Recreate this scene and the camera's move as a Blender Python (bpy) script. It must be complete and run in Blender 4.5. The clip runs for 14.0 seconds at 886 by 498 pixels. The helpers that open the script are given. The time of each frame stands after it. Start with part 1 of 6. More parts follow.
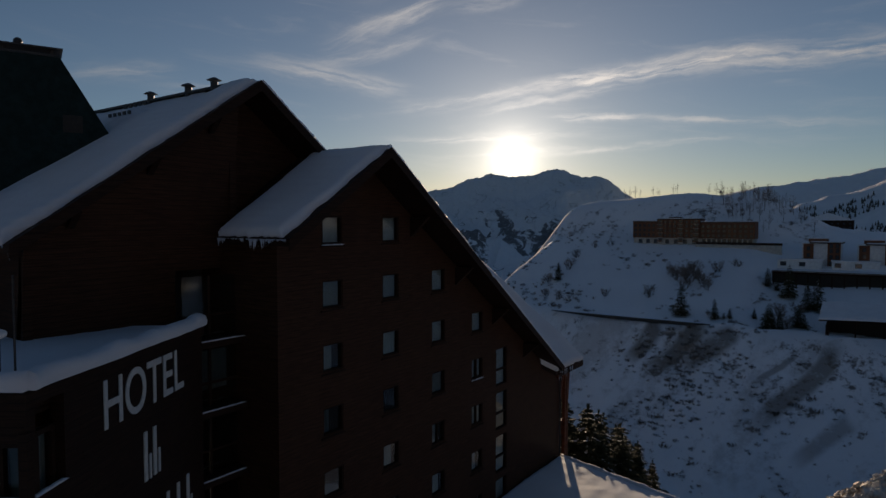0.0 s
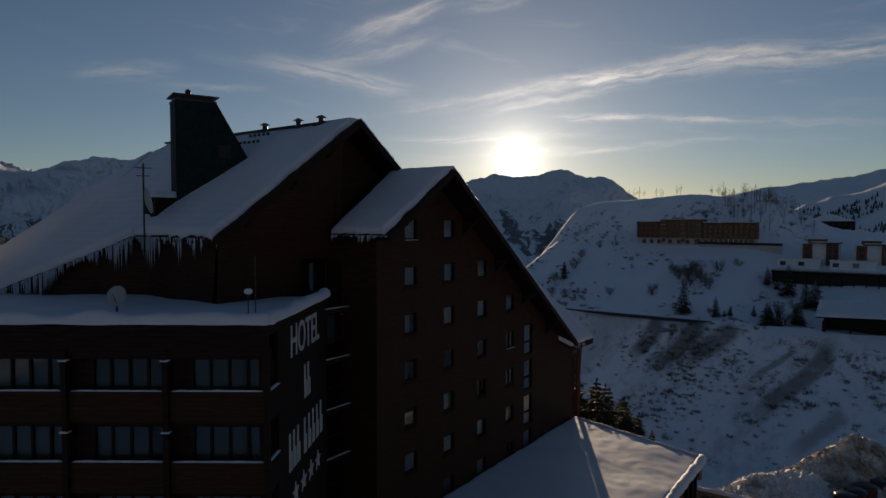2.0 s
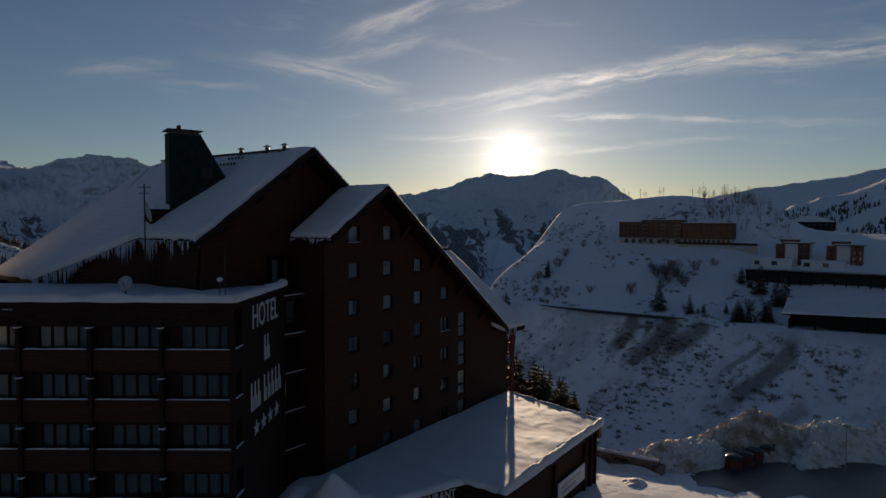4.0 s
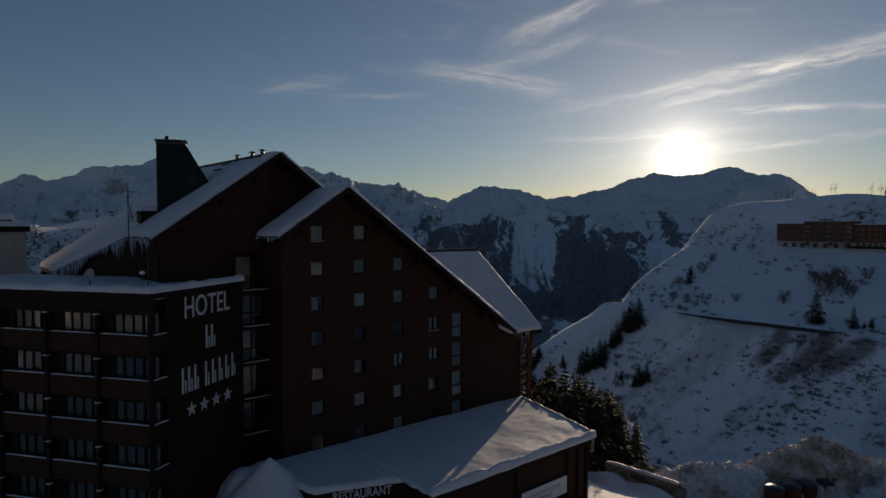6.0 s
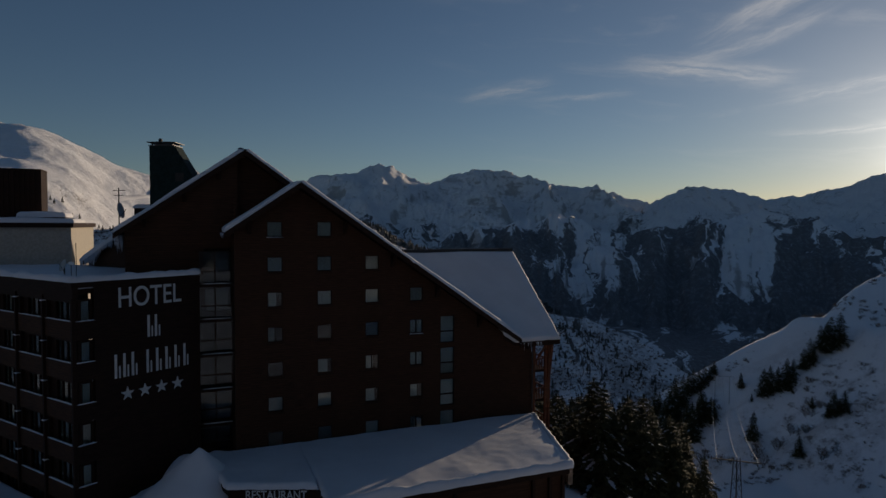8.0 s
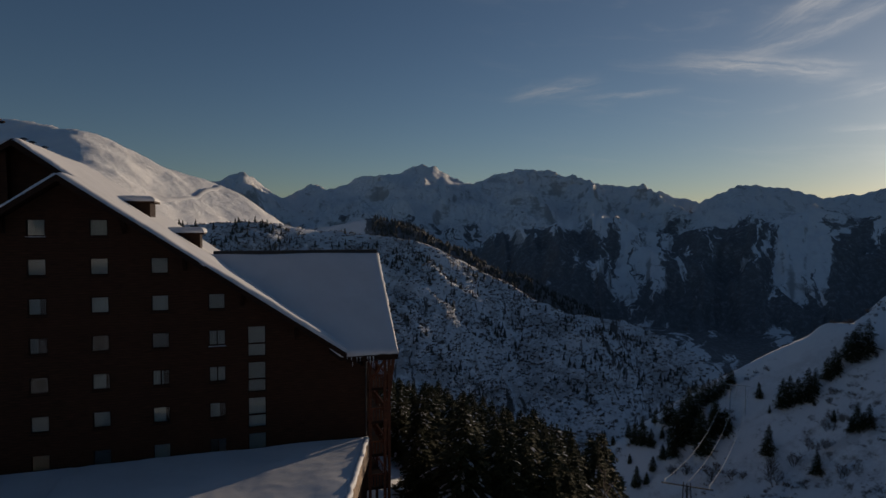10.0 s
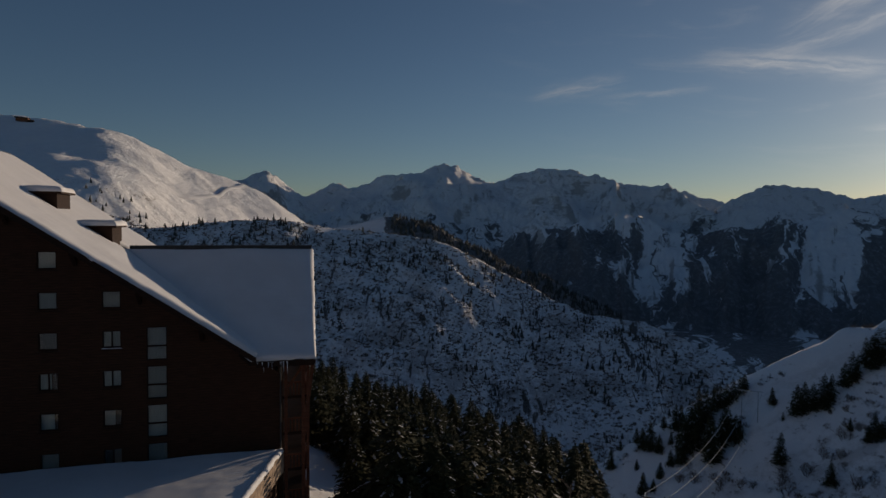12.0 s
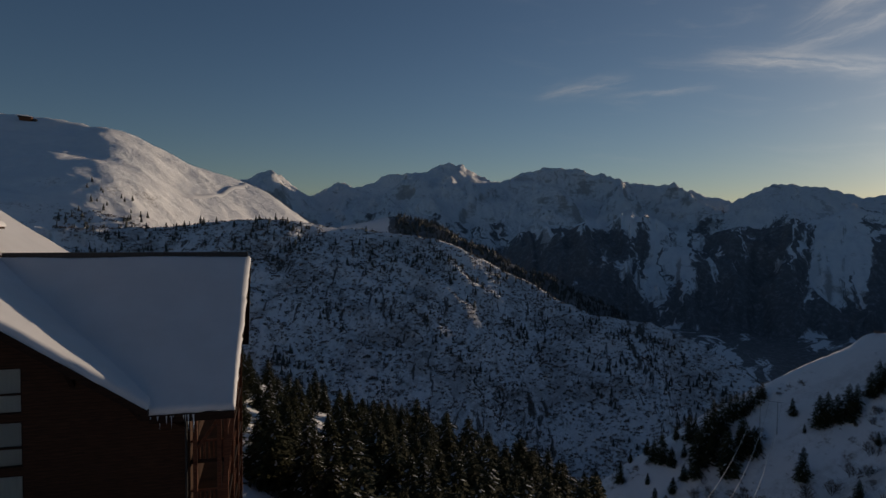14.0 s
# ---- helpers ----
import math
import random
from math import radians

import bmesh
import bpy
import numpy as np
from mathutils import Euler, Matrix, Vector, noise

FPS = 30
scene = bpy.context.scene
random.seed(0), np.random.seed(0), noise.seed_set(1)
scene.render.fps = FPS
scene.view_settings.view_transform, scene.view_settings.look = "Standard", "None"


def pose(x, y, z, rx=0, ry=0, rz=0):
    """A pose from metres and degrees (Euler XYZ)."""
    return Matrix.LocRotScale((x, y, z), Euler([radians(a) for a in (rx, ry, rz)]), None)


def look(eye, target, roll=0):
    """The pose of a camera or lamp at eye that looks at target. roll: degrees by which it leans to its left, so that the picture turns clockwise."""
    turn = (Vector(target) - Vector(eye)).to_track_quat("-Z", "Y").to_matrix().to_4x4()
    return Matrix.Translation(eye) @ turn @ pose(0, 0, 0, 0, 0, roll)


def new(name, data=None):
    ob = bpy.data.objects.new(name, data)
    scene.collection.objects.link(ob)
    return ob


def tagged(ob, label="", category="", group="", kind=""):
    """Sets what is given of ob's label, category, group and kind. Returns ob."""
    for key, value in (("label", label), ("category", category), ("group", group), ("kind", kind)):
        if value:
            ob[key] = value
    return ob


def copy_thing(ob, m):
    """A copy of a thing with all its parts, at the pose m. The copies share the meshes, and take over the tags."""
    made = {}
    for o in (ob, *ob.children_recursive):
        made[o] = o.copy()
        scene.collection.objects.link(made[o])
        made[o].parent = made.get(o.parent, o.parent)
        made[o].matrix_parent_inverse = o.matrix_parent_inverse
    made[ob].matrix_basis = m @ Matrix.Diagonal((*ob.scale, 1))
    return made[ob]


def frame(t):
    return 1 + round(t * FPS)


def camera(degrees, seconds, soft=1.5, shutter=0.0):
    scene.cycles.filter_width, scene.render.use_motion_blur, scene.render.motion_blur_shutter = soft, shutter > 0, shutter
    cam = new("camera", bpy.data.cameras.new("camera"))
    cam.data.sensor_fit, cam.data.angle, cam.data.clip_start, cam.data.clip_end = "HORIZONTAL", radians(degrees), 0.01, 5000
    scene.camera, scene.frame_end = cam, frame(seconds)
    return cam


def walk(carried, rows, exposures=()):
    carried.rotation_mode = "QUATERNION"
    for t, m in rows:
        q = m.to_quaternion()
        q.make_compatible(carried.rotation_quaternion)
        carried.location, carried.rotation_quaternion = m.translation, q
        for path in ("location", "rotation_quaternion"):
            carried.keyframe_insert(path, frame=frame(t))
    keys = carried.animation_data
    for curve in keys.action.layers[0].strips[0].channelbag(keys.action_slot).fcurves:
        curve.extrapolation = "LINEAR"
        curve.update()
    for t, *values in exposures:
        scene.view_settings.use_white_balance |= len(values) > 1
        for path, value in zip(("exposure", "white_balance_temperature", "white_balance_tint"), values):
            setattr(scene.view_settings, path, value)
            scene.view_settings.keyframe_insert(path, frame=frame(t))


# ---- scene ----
cam = camera(70.8, 14.0)
PATH = [
    (0, (-15.574, -19.381, 22.348), (-13.945, -18.224, 22.261), -0.0),
    (0.5, (-17.211, -19.493, 22.308), (-15.582, -18.335, 22.221), -0.1),
    (1, (-19.168, -19.995, 22.322), (-17.54, -18.836, 22.235), -0.0),
    (1.5, (-21.753, -21.024, 22.356), (-20.126, -19.864, 22.27), -0.0),
    (2, (-24.796, -22.648, 22.426), (-23.174, -21.481, 22.339), 0.1),
    (2.5, (-27.565, -24.629, 22.559), (-25.943, -23.462, 22.471), 0.1),
    (3.1, (-29.96, -27.291, 22.741), (-28.331, -26.135, 22.651), 0.15),
    (3.7, (-30.594, -30.402, 22.922), (-28.959, -29.253, 22.831), 0.25),
    (4.4, (-29.294, -34.354, 23.04), (-27.689, -33.164, 22.95), 0.34),
    (5, (-26.593, -37.808, 22.984), (-25.078, -36.506, 22.897), 0.3),
    (5.5, (-23.774, -40.657, 22.856), (-22.376, -39.229, 22.773), 0.2),
    (6, (-20.18, -43.301, 22.785), (-18.893, -41.772, 22.702), 0.1),
    (6.5, (-16.048, -45.577, 22.707), (-14.912, -43.933, 22.624), 0.1),
    (7, (-11.789, -47.47, 22.503), (-10.843, -45.71, 22.427), 0.1),
    (7.5, (-7.054, -48.967, 22.338), (-6.266, -47.13, 22.265), 0.2),
    (8, (-2.461, -49.8, 22.311), (-1.714, -47.946, 22.236), 0.2),
    (8.5, (2.329, -50.252, 22.19), (3.056, -48.389, 22.118), 0.1),
    (9.1, (8.362, -50.371, 22.125), (9.051, -48.495, 22.054), 0.05),
    (9.7, (14.379, -49.877, 22.157), (15.015, -47.983, 22.084), 0.08),
    (10.4, (20.205, -48.993, 22.19), (20.786, -47.081, 22.114), 0.16),
    (11, (23.173, -48.371, 22.106), (23.733, -46.452, 22.028), 0.2),
    (11.5, (24.602, -48.01, 21.964), (25.16, -46.091, 21.886), 0.2),
    (12, (25.579, -47.313, 21.789), (26.12, -45.39, 21.712), 0.4),
    (12.5, (26.631, -45.448, 21.816), (27.163, -43.522, 21.738), 0.4),
    (13, (27.911, -42.943, 21.938), (28.44, -41.016, 21.859), 0.5),
    (13.5, (29.374, -39.545, 21.954), (29.902, -37.617, 21.875), 0.5),
    (14, (31.019, -35.679, 21.895), (31.544, -33.75, 21.816), 0.4),
]
walk(cam, [(t, look(eye, target, roll)) for t, eye, target, roll in PATH], exposures=[(0.0, -0.62, 6900, 13), (5.0, -0.60, 6900, 13), (8.5, -0.74, 6600, 11), (14.0, -0.77, 6600, 11)])

# ---- daylight: low winter sun over the ridge, clear sky with thin cirrus ----
SUN_AZ, SUN_EL = radians(60.9), radians(5.6)
SUN_DIR = Vector((math.sin(SUN_AZ) * math.cos(SUN_EL), math.cos(SUN_AZ) * math.cos(SUN_EL), math.sin(SUN_EL)))
SKY_STRENGTH = 0.096
sun = new("sun", bpy.data.lights.new("sun", "SUN"))
sun.data.energy, sun.data.angle, sun.data.color = 4.2, radians(0.55), (1.0, 0.79, 0.57)
sun.matrix_world = look((60, 40, 80), Vector((60, 40, 80)) - SUN_DIR)


class Nodes:
    """Short hand for building a node tree."""

    def __init__(self, tree):
        self.tree, self.n, self.l = tree, tree.nodes, tree.links

    def add(self, kind, inputs=()):
        node = self.n.new(kind)
        for key, value in dict(inputs).items():
            if isinstance(value, bpy.types.NodeSocket):
                self.l.new(value, node.inputs[key])
            else:
                node.inputs[key].default_value = value
        return node

    def math(self, op, a, b=0.0, c=0.0, clamp=False):
        node = self.add("ShaderNodeMath", {0: a, 1: b, 2: c})
        node.operation, node.use_clamp = op, clamp
        return node.outputs[0]

    def vmath(self, op, a, b=(0, 0, 0), out=0):
        node = self.add("ShaderNodeVectorMath", {0: a, 1: b})
        node.operation = op
        return node.outputs[out]

    def noise(self, vec, scale, detail=4.0, rough=0.55, distort=0.0):
        return self.add("ShaderNodeTexNoise", {"Vector": vec, "Scale": scale, "Detail": detail, "Roughness": rough, "Distortion": distort}).outputs[0]

    def ramp(self, fac, lo, hi):
        node = self.add("ShaderNodeMapRange", {0: fac, 1: lo, 2: hi, 3: 0.0, 4: 1.0})
        node.interpolation_type = "SMOOTHSTEP"
        return node.outputs[0]

    def mix(self, fac, a, b, blend="MIX"):
        node = self.n.new("ShaderNodeMix")
        node.data_type, node.blend_type = "RGBA", blend
        for key, value in ((0, fac), (6, a), (7, b)):
            if isinstance(value, bpy.types.NodeSocket):
                self.l.new(value, node.inputs[key])
            else:
                node.inputs[key].default_value = value if key == 0 else (*value, 1.0)[:4]
        return node.outputs[2]


def build_world():
    world = bpy.data.worlds.new("sky")
    scene.world = world
    world.use_nodes = True
    world.node_tree.nodes.clear()
    N = Nodes(world.node_tree)
    air = N.add("ShaderNodeTexSky")
    air.sky_type, air.sun_disc, air.sun_elevation, air.sun_rotation = "NISHITA", False, SUN_EL, SUN_AZ
    air.altitude, air.air_density, air.dust_density, air.ozone_density = 1800.0, 1.0, 0.35, 2.3
    sky = air.outputs[0]
    d = N.vmath("NORMALIZE", N.add("ShaderNodeTexCoord").outputs["Generated"])
    xyz = N.add("ShaderNodeSeparateXYZ", {0: d})
    az = N.math("MULTIPLY", N.math("ARCTAN2", xyz.outputs[0], xyz.outputs[1]), 180 / math.pi)
    el = N.math("MULTIPLY", N.math("ARCSINE", xyz.outputs[2]), 180 / math.pi)
    chart = N.add("ShaderNodeCombineXYZ", {0: az, 1: N.math("MULTIPLY", el, 1.8)}).outputs[0]
    bend = N.math("SUBTRACT", N.noise(chart, 0.10, 3.0), 0.5)
    curl = N.math("SUBTRACT", N.noise(chart, 0.42, 5.0, 0.6), 0.5)
    shift = N.math("ADD", N.math("MULTIPLY", bend, 1.3), N.math("MULTIPLY", curl, 0.75))

    def streak(a0, e0, length, thick, tilt, gain, soft):
        c, s = math.cos(radians(tilt)), math.sin(radians(tilt))
        da, de = N.math("SUBTRACT", az, a0), N.math("ADD", N.math("SUBTRACT", el, e0), shift)
        u = N.math("ADD", N.math("MULTIPLY", da, c), N.math("MULTIPLY", de, s))
        v = N.math("SUBTRACT", N.math("MULTIPLY", de, c), N.math("MULTIPLY", da, s))
        un, vn = N.math("DIVIDE", u, length), N.math("DIVIDE", v, thick)
        u2 = N.math("MULTIPLY", un, un)
        env = N.math("EXPONENT", N.math("MULTIPLY", N.math("ADD", N.math("MULTIPLY", u2, u2), N.math("MULTIPLY", vn, vn)), -1.0))
        fibre = N.noise(N.add("ShaderNodeCombineXYZ", {0: N.math("MULTIPLY", u, 0.16), 1: N.math("MULTIPLY", v, 1.5), 2: a0}).outputs[0], 1.0, 7.0, 0.62, 0.35)
        return N.math("MULTIPLY", N.math("MULTIPLY", env, N.ramp(fibre, 0.52 - soft, 0.56 + soft)), gain)

    veil = N.math("MULTIPLY", N.ramp(N.noise(N.add("ShaderNodeCombineXYZ", {0: N.math("ADD", N.math("MULTIPLY", az, 0.5), el), 1: N.math("MULTIPLY", el, 2.2)}).outputs[0], 0.22, 8.0, 0.62, 0.5), 0.5, 0.85), 0.16)
    veil = N.math("MULTIPLY", veil, N.math("SUBTRACT", 1.0, N.ramp(N.math("ABSOLUTE", N.math("SUBTRACT", az, 66.0)), 18.0, 55.0)))
    for b in CIRRUS:
        veil = N.math("ADD", streak(*b), veil)
    veil = N.math("MULTIPLY", N.math("MINIMUM", veil, 0.85), N.ramp(xyz.outputs[2], 0.05, 0.11))
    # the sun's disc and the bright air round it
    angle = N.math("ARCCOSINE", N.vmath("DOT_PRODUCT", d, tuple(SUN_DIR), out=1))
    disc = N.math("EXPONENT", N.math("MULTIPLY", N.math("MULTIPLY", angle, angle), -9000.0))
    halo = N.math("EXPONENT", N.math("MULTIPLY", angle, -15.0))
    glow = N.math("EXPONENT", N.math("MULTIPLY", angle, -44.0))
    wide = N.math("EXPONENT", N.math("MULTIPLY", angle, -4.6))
    light = N.mix(1.0, sky, SKY_TINT, "MULTIPLY")
    cloud = N.vmath("SCALE", (11.0, 10.6, 10.2))
    N.l.new(N.math("ADD", 0.55, N.math("MULTIPLY", wide, 1.2)), cloud.node.inputs[3])
    light = N.mix(veil, light, cloud)
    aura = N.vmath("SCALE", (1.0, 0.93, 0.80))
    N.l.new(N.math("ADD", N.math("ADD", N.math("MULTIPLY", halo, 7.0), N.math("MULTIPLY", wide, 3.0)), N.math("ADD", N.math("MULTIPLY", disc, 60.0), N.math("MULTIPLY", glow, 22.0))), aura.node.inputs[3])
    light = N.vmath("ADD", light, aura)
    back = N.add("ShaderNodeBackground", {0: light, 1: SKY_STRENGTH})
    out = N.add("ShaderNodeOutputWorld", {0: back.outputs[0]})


SKY_TINT = (1.0, 0.96, 1.0)
# cirrus streaks: azimuth, elevation, half length, half thickness, tilt (degrees), strength, softness
CIRRUS = [(62.0, 11.7, 11.0, 0.50, 8.5, 0.55, 0.22), (72.0, 12.8, 9.0, 0.75, 4.0, 0.85, 0.20), (87.0, 12.9, 12.0, 0.9, -2.0, 0.75, 0.22), (64.5, 10.9, 6.0, 0.35, 9.0, 0.50, 0.2),
          (68.5, 9.0, 3.8, 0.28, -4.0, 0.85, 0.2), (79.0, 8.3, 8.5, 0.35, -3.5, 0.55, 0.22), (58.0, 7.6, 8.0, 0.35, 2.0, 0.42, 0.2), (60.0, 6.2, 6.0, 0.25, 4.0, 0.40, 0.2), (72.0, 6.5, 8.0, 0.25, 3.0, 0.40, 0.2),
          (44.5, 12.7, 6.2, 0.75, -8.0, 0.62, 0.28), (48.2, 14.9, 5.0, 0.6, 16.0, 0.42, 0.30), (50.8, 17.7, 4.2, 0.65, 17.0, 0.60, 0.28), (58.5, 18.9, 3.0, 0.45, 8.0, 0.45, 0.25), (46.5, 16.2, 3.0, 0.9, 25.0, 0.25, 0.3),
          (27.8, 12.0, 3.6, 0.60, 8.0, 0.40, 0.28), (34.2, 11.3, 4.0, 0.30, 2.0, 0.38, 0.25), (52.0, 21.5, 6.0, 1.2, 12.0, 0.40, 0.3), (28.0, 20.5, 7.0, 0.7, 4.0, 0.20, 0.3)]
build_world()


# ---- materials ----
def material(name):
    m = bpy.data.materials.new(name)
    m.use_nodes = True
    m.node_tree.nodes.clear()
    N = Nodes(m.node_tree)
    bsdf = N.add("ShaderNodeBsdfPrincipled")
    N.add("ShaderNodeOutputMaterial", {0: bsdf.outputs[0]})
    return m, N, bsdf


def put(N, bsdf, colour, rough, height=None, strength=0.3, distance=0.02, metal=0.0, specular=0.5):
    for key, value in (("Base Color", colour), ("Roughness", rough), ("Metallic", metal), ("Specular IOR Level", specular)):
        if isinstance(value, bpy.types.NodeSocket):
            N.l.new(value, bsdf.inputs[key])
        else:
            bsdf.inputs[key].default_value = (*value, 1.0) if key == "Base Color" else value
    if height is not None:
        bump = N.add("ShaderNodeBump", {"Height": height, "Strength": strength, "Distance": distance})
        N.l.new(bump.outputs[0], bsdf.inputs["Normal"])


def where(N, scale=(1, 1, 1), object_space=True):
    tc = N.add("ShaderNodeTexCoord").outputs["Object"] if object_space else N.add("ShaderNodeNewGeometry").outputs["Position"]
    return N.add("ShaderNodeMapping", {0: tc, 3: scale}).outputs[0]


def mat_snow(name, colour=(0.80, 0.80, 0.82), bump=0.25, dirt=0.0, dirt_colour=(0.22, 0.16, 0.10), ribs=0.0):
    m, N, b = material(name)
    p = where(N, object_space=False)
    big, fine = N.noise(p, 0.35, 5.0), N.noise(p, 9.0, 5.0, 0.65)
    col = N.mix(N.ramp(big, 0.3, 0.7), colour, tuple(c * 0.93 for c in colour))
    if dirt:
        d = N.math("MULTIPLY", N.ramp(N.noise(p, 0.55, 7.0, 0.68), 0.62 - dirt * 0.3, 0.72 - dirt * 0.15), 0.9)
        col = N.mix(d, col, dirt_colour)
    h = N.math("ADD", N.math("MULTIPLY", big, 1.0), N.math("MULTIPLY", fine, 0.16))
    if ribs:
        z = N.add("ShaderNodeSeparateXYZ", {0: p}).outputs[2]
        wave = N.math("SINE", N.math("MULTIPLY", N.math("ADD", z, N.math("MULTIPLY", N.noise(p, 0.5, 3.0), 0.12)), 19.0))
        h = N.math("ADD", h, N.math("MULTIPLY", N.math("MULTIPLY", wave, N.ramp(N.noise(p, 0.3, 3.0), 0.35, 0.7)), ribs))
    put(N, b, col, 0.62, h, bump, 0.25, specular=0.3)
    return m


def mat_wood(name, colour, board=0.16, across="z", rough=0.62):
    """Stained boards: a joint every board, grain along them, weather stains."""
    m, N, b = material(name)
    p = N.add("ShaderNodeNewGeometry").outputs["Position"]
    xyz = N.add("ShaderNodeSeparateXYZ", {0: p})
    a = xyz.outputs[{"x": 0, "y": 1, "z": 2}[across]]
    cell = N.math("DIVIDE", a, board)
    frac = N.math("FRACT", cell)
    joint = N.math("MULTIPLY", N.ramp(frac, 0.0, 0.08), N.math("SUBTRACT", 1.0, N.ramp(frac, 0.94, 1.0)))
    white = N.n.new("ShaderNodeTexWhiteNoise")
    white.noise_dimensions = "1D"
    N.l.new(N.math("FLOOR", cell), white.inputs["W"])
    each = white.outputs[0]
    sc = {"x": (14, 1, 1), "y": (1, 14, 1), "z": (0.8, 0.8, 14)}[across]
    grain = N.noise(N.add("ShaderNodeMapping", {0: p, 3: sc}).outputs[0], 1.5, 5.0, 0.6)
    stain = N.noise(N.add("ShaderNodeMapping", {0: p, 3: (1, 1, 0.35)}).outputs[0], 0.5, 5.0, 0.6)
    dark, lightc = tuple(c * 0.55 for c in colour), tuple(min(1, c * 1.35) for c in colour)
    col = N.mix(N.ramp(grain, 0.3, 0.7), dark, lightc)
    col = N.mix(N.math("MULTIPLY", each, 0.25), col, tuple(c * 0.6 for c in colour))
    col = N.mix(N.math("MULTIPLY", N.ramp(stain, 0.45, 0.75), 0.45), col, tuple(c * 1.25 for c in colour))
    col = N.mix(joint, tuple(c * 0.25 for c in colour), col)
    put(N, b, col, rough, N.math("ADD", N.math("MULTIPLY", joint, 0.7), N.math("MULTIPLY", grain, 0.3)), 0.5, 0.02, specular=0.15)
    return m


def mat_plain(name, colour, rough=0.6, grain=6.0, amount=0.25, metal=0.0, bump=0.15, specular=0.5):
    m, N, b = material(name)
    p = where(N, object_space=False)
    n1, n2 = N.noise(p, grain, 5.0, 0.6), N.noise(p, grain * 0.12, 4.0)
    col = N.mix(N.ramp(n1, 0.3, 0.7), tuple(c * (1 - amount) for c in colour), tuple(min(1, c * (1 + amount)) for c in colour))
    col = N.mix(N.math("MULTIPLY", N.ramp(n2, 0.4, 0.75), amount), col, tuple(c * 0.6 for c in colour))
    put(N, b, col, rough, n1, bump, 0.02, metal, specular)
    return m


def mat_glass(name, tint=(0.75, 0.85, 0.85)):
    m, N, b = material(name)
    n = N.noise(where(N, object_space=False), 0.9, 2.0)
    put(N, b, tint, 0.04, n, 0.03, 0.02)
    b.inputs["Transmission Weight"].default_value = 1.0
    b.inputs["IOR"].default_value = 1.55
    return m


def mat_curtain(name, colour):
    m, N, b = material(name)
    p = where(N, object_space=False)
    xyz = N.add("ShaderNodeSeparateXYZ", {0: p})
    along = N.math("ADD", xyz.outputs[0], xyz.outputs[1])
    fold = N.noise(N.add("ShaderNodeCombineXYZ", {0: along, 2: N.math("MULTIPLY", xyz.outputs[2], 0.08)}).outputs[0], 9.0, 3.0)
    # fold shade is put into the colour as well as the bump
    col = N.mix(N.ramp(fold, 0.3, 0.7), tuple(c * 0.80 for c in colour), colour)
    col = N.mix(N.math("MULTIPLY", N.add("ShaderNodeObjectInfo").outputs["Random"], 0.65), col, tuple(c * 0.30 for c in colour))
    put(N, b, col, 0.9, fold, 0.25, 0.03, specular=0.1)
    return m


SNOW = mat_snow("snow")
SNOW_ROOF = mat_snow("roof snow", (0.78, 0.78, 0.80), bump=0.16, ribs=0.06)
SNOW_CRUST = mat_snow("crusted roof snow", (0.78, 0.78, 0.80), bump=0.55, ribs=0.10)
SNOW_DIRTY = mat_snow("earth-stained snow", (0.74, 0.71, 0.66), 1.0, 0.8, (0.40, 0.31, 0.21))
SNOW_PLOUGHED = mat_snow("ploughed snow", (0.82, 0.81, 0.79), 1.0, 0.38, (0.46, 0.39, 0.31))
CLADDING = mat_wood("red-brown timber cladding", (0.058, 0.026, 0.0135), 0.19)
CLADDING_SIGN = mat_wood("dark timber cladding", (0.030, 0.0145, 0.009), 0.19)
BEAM = mat_wood("dark stained beam", (0.032, 0.015, 0.009), 0.22)
BEAM_RED = mat_wood("red stained beam", (0.14, 0.052, 0.028), 0.14)
CHIMNEY = mat_plain("green-grey sheet metal", (0.012, 0.026, 0.024), 0.7, 3.0, 0.3, specular=0.12)
METAL = mat_plain("dark metal", (0.05, 0.05, 0.05), 0.45, 8.0, 0.2, 0.6)
METAL_LIGHT = mat_plain("galvanised metal", (0.45, 0.46, 0.47), 0.4, 8.0, 0.2, 0.7)
DISH = mat_plain("matte pale coating", (0.42, 0.42, 0.41), 0.7, 8.0, 0.1)
# white toned down to a light grey
LETTER = mat_plain("grey-white letters", (0.60, 0.60, 0.58), 0.6, 8.0, 0.1)
WHITE = mat_plain("white paint", (0.78, 0.78, 0.76), 0.5, 8.0, 0.06)
PLASTER = mat_plain("pale plaster", (0.44, 0.40, 0.33), 0.8, 4.0, 0.12)
GLASS = mat_glass("window glass")
CURTAIN = mat_curtain("net curtain", (0.66, 0.64, 0.58))
CURTAIN_WING = mat_curtain("pale grey-green curtain", (0.15, 0.16, 0.135))
CURTAIN_GREY = mat_curtain("grey curtain", (0.17, 0.18, 0.175))
# near-black backing: the darkness of unlit rooms and recesses put into the colour
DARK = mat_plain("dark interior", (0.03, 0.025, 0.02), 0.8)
ASPHALT = mat_plain("wet asphalt", (0.05, 0.05, 0.052), 0.45, 5.0, 0.35)
ICE = mat_plain("ice", (0.62, 0.70, 0.78), 0.15, 5.0, 0.1)
BRICK = mat_plain("stone wall", (0.28, 0.20, 0.14), 0.85, 2.5, 0.5, 0.0, 0.8)


# ---- mesh helpers ----
def mesh_object(name, bm, mat, parent=None, smooth=False):
    me = bpy.data.meshes.new(name)
    bmesh.ops.recalc_face_normals(bm, faces=bm.faces)
    bm.to_mesh(me)
    bm.free()
    for m in mat if isinstance(mat, (list, tuple)) else [mat]:
        me.materials.append(m)
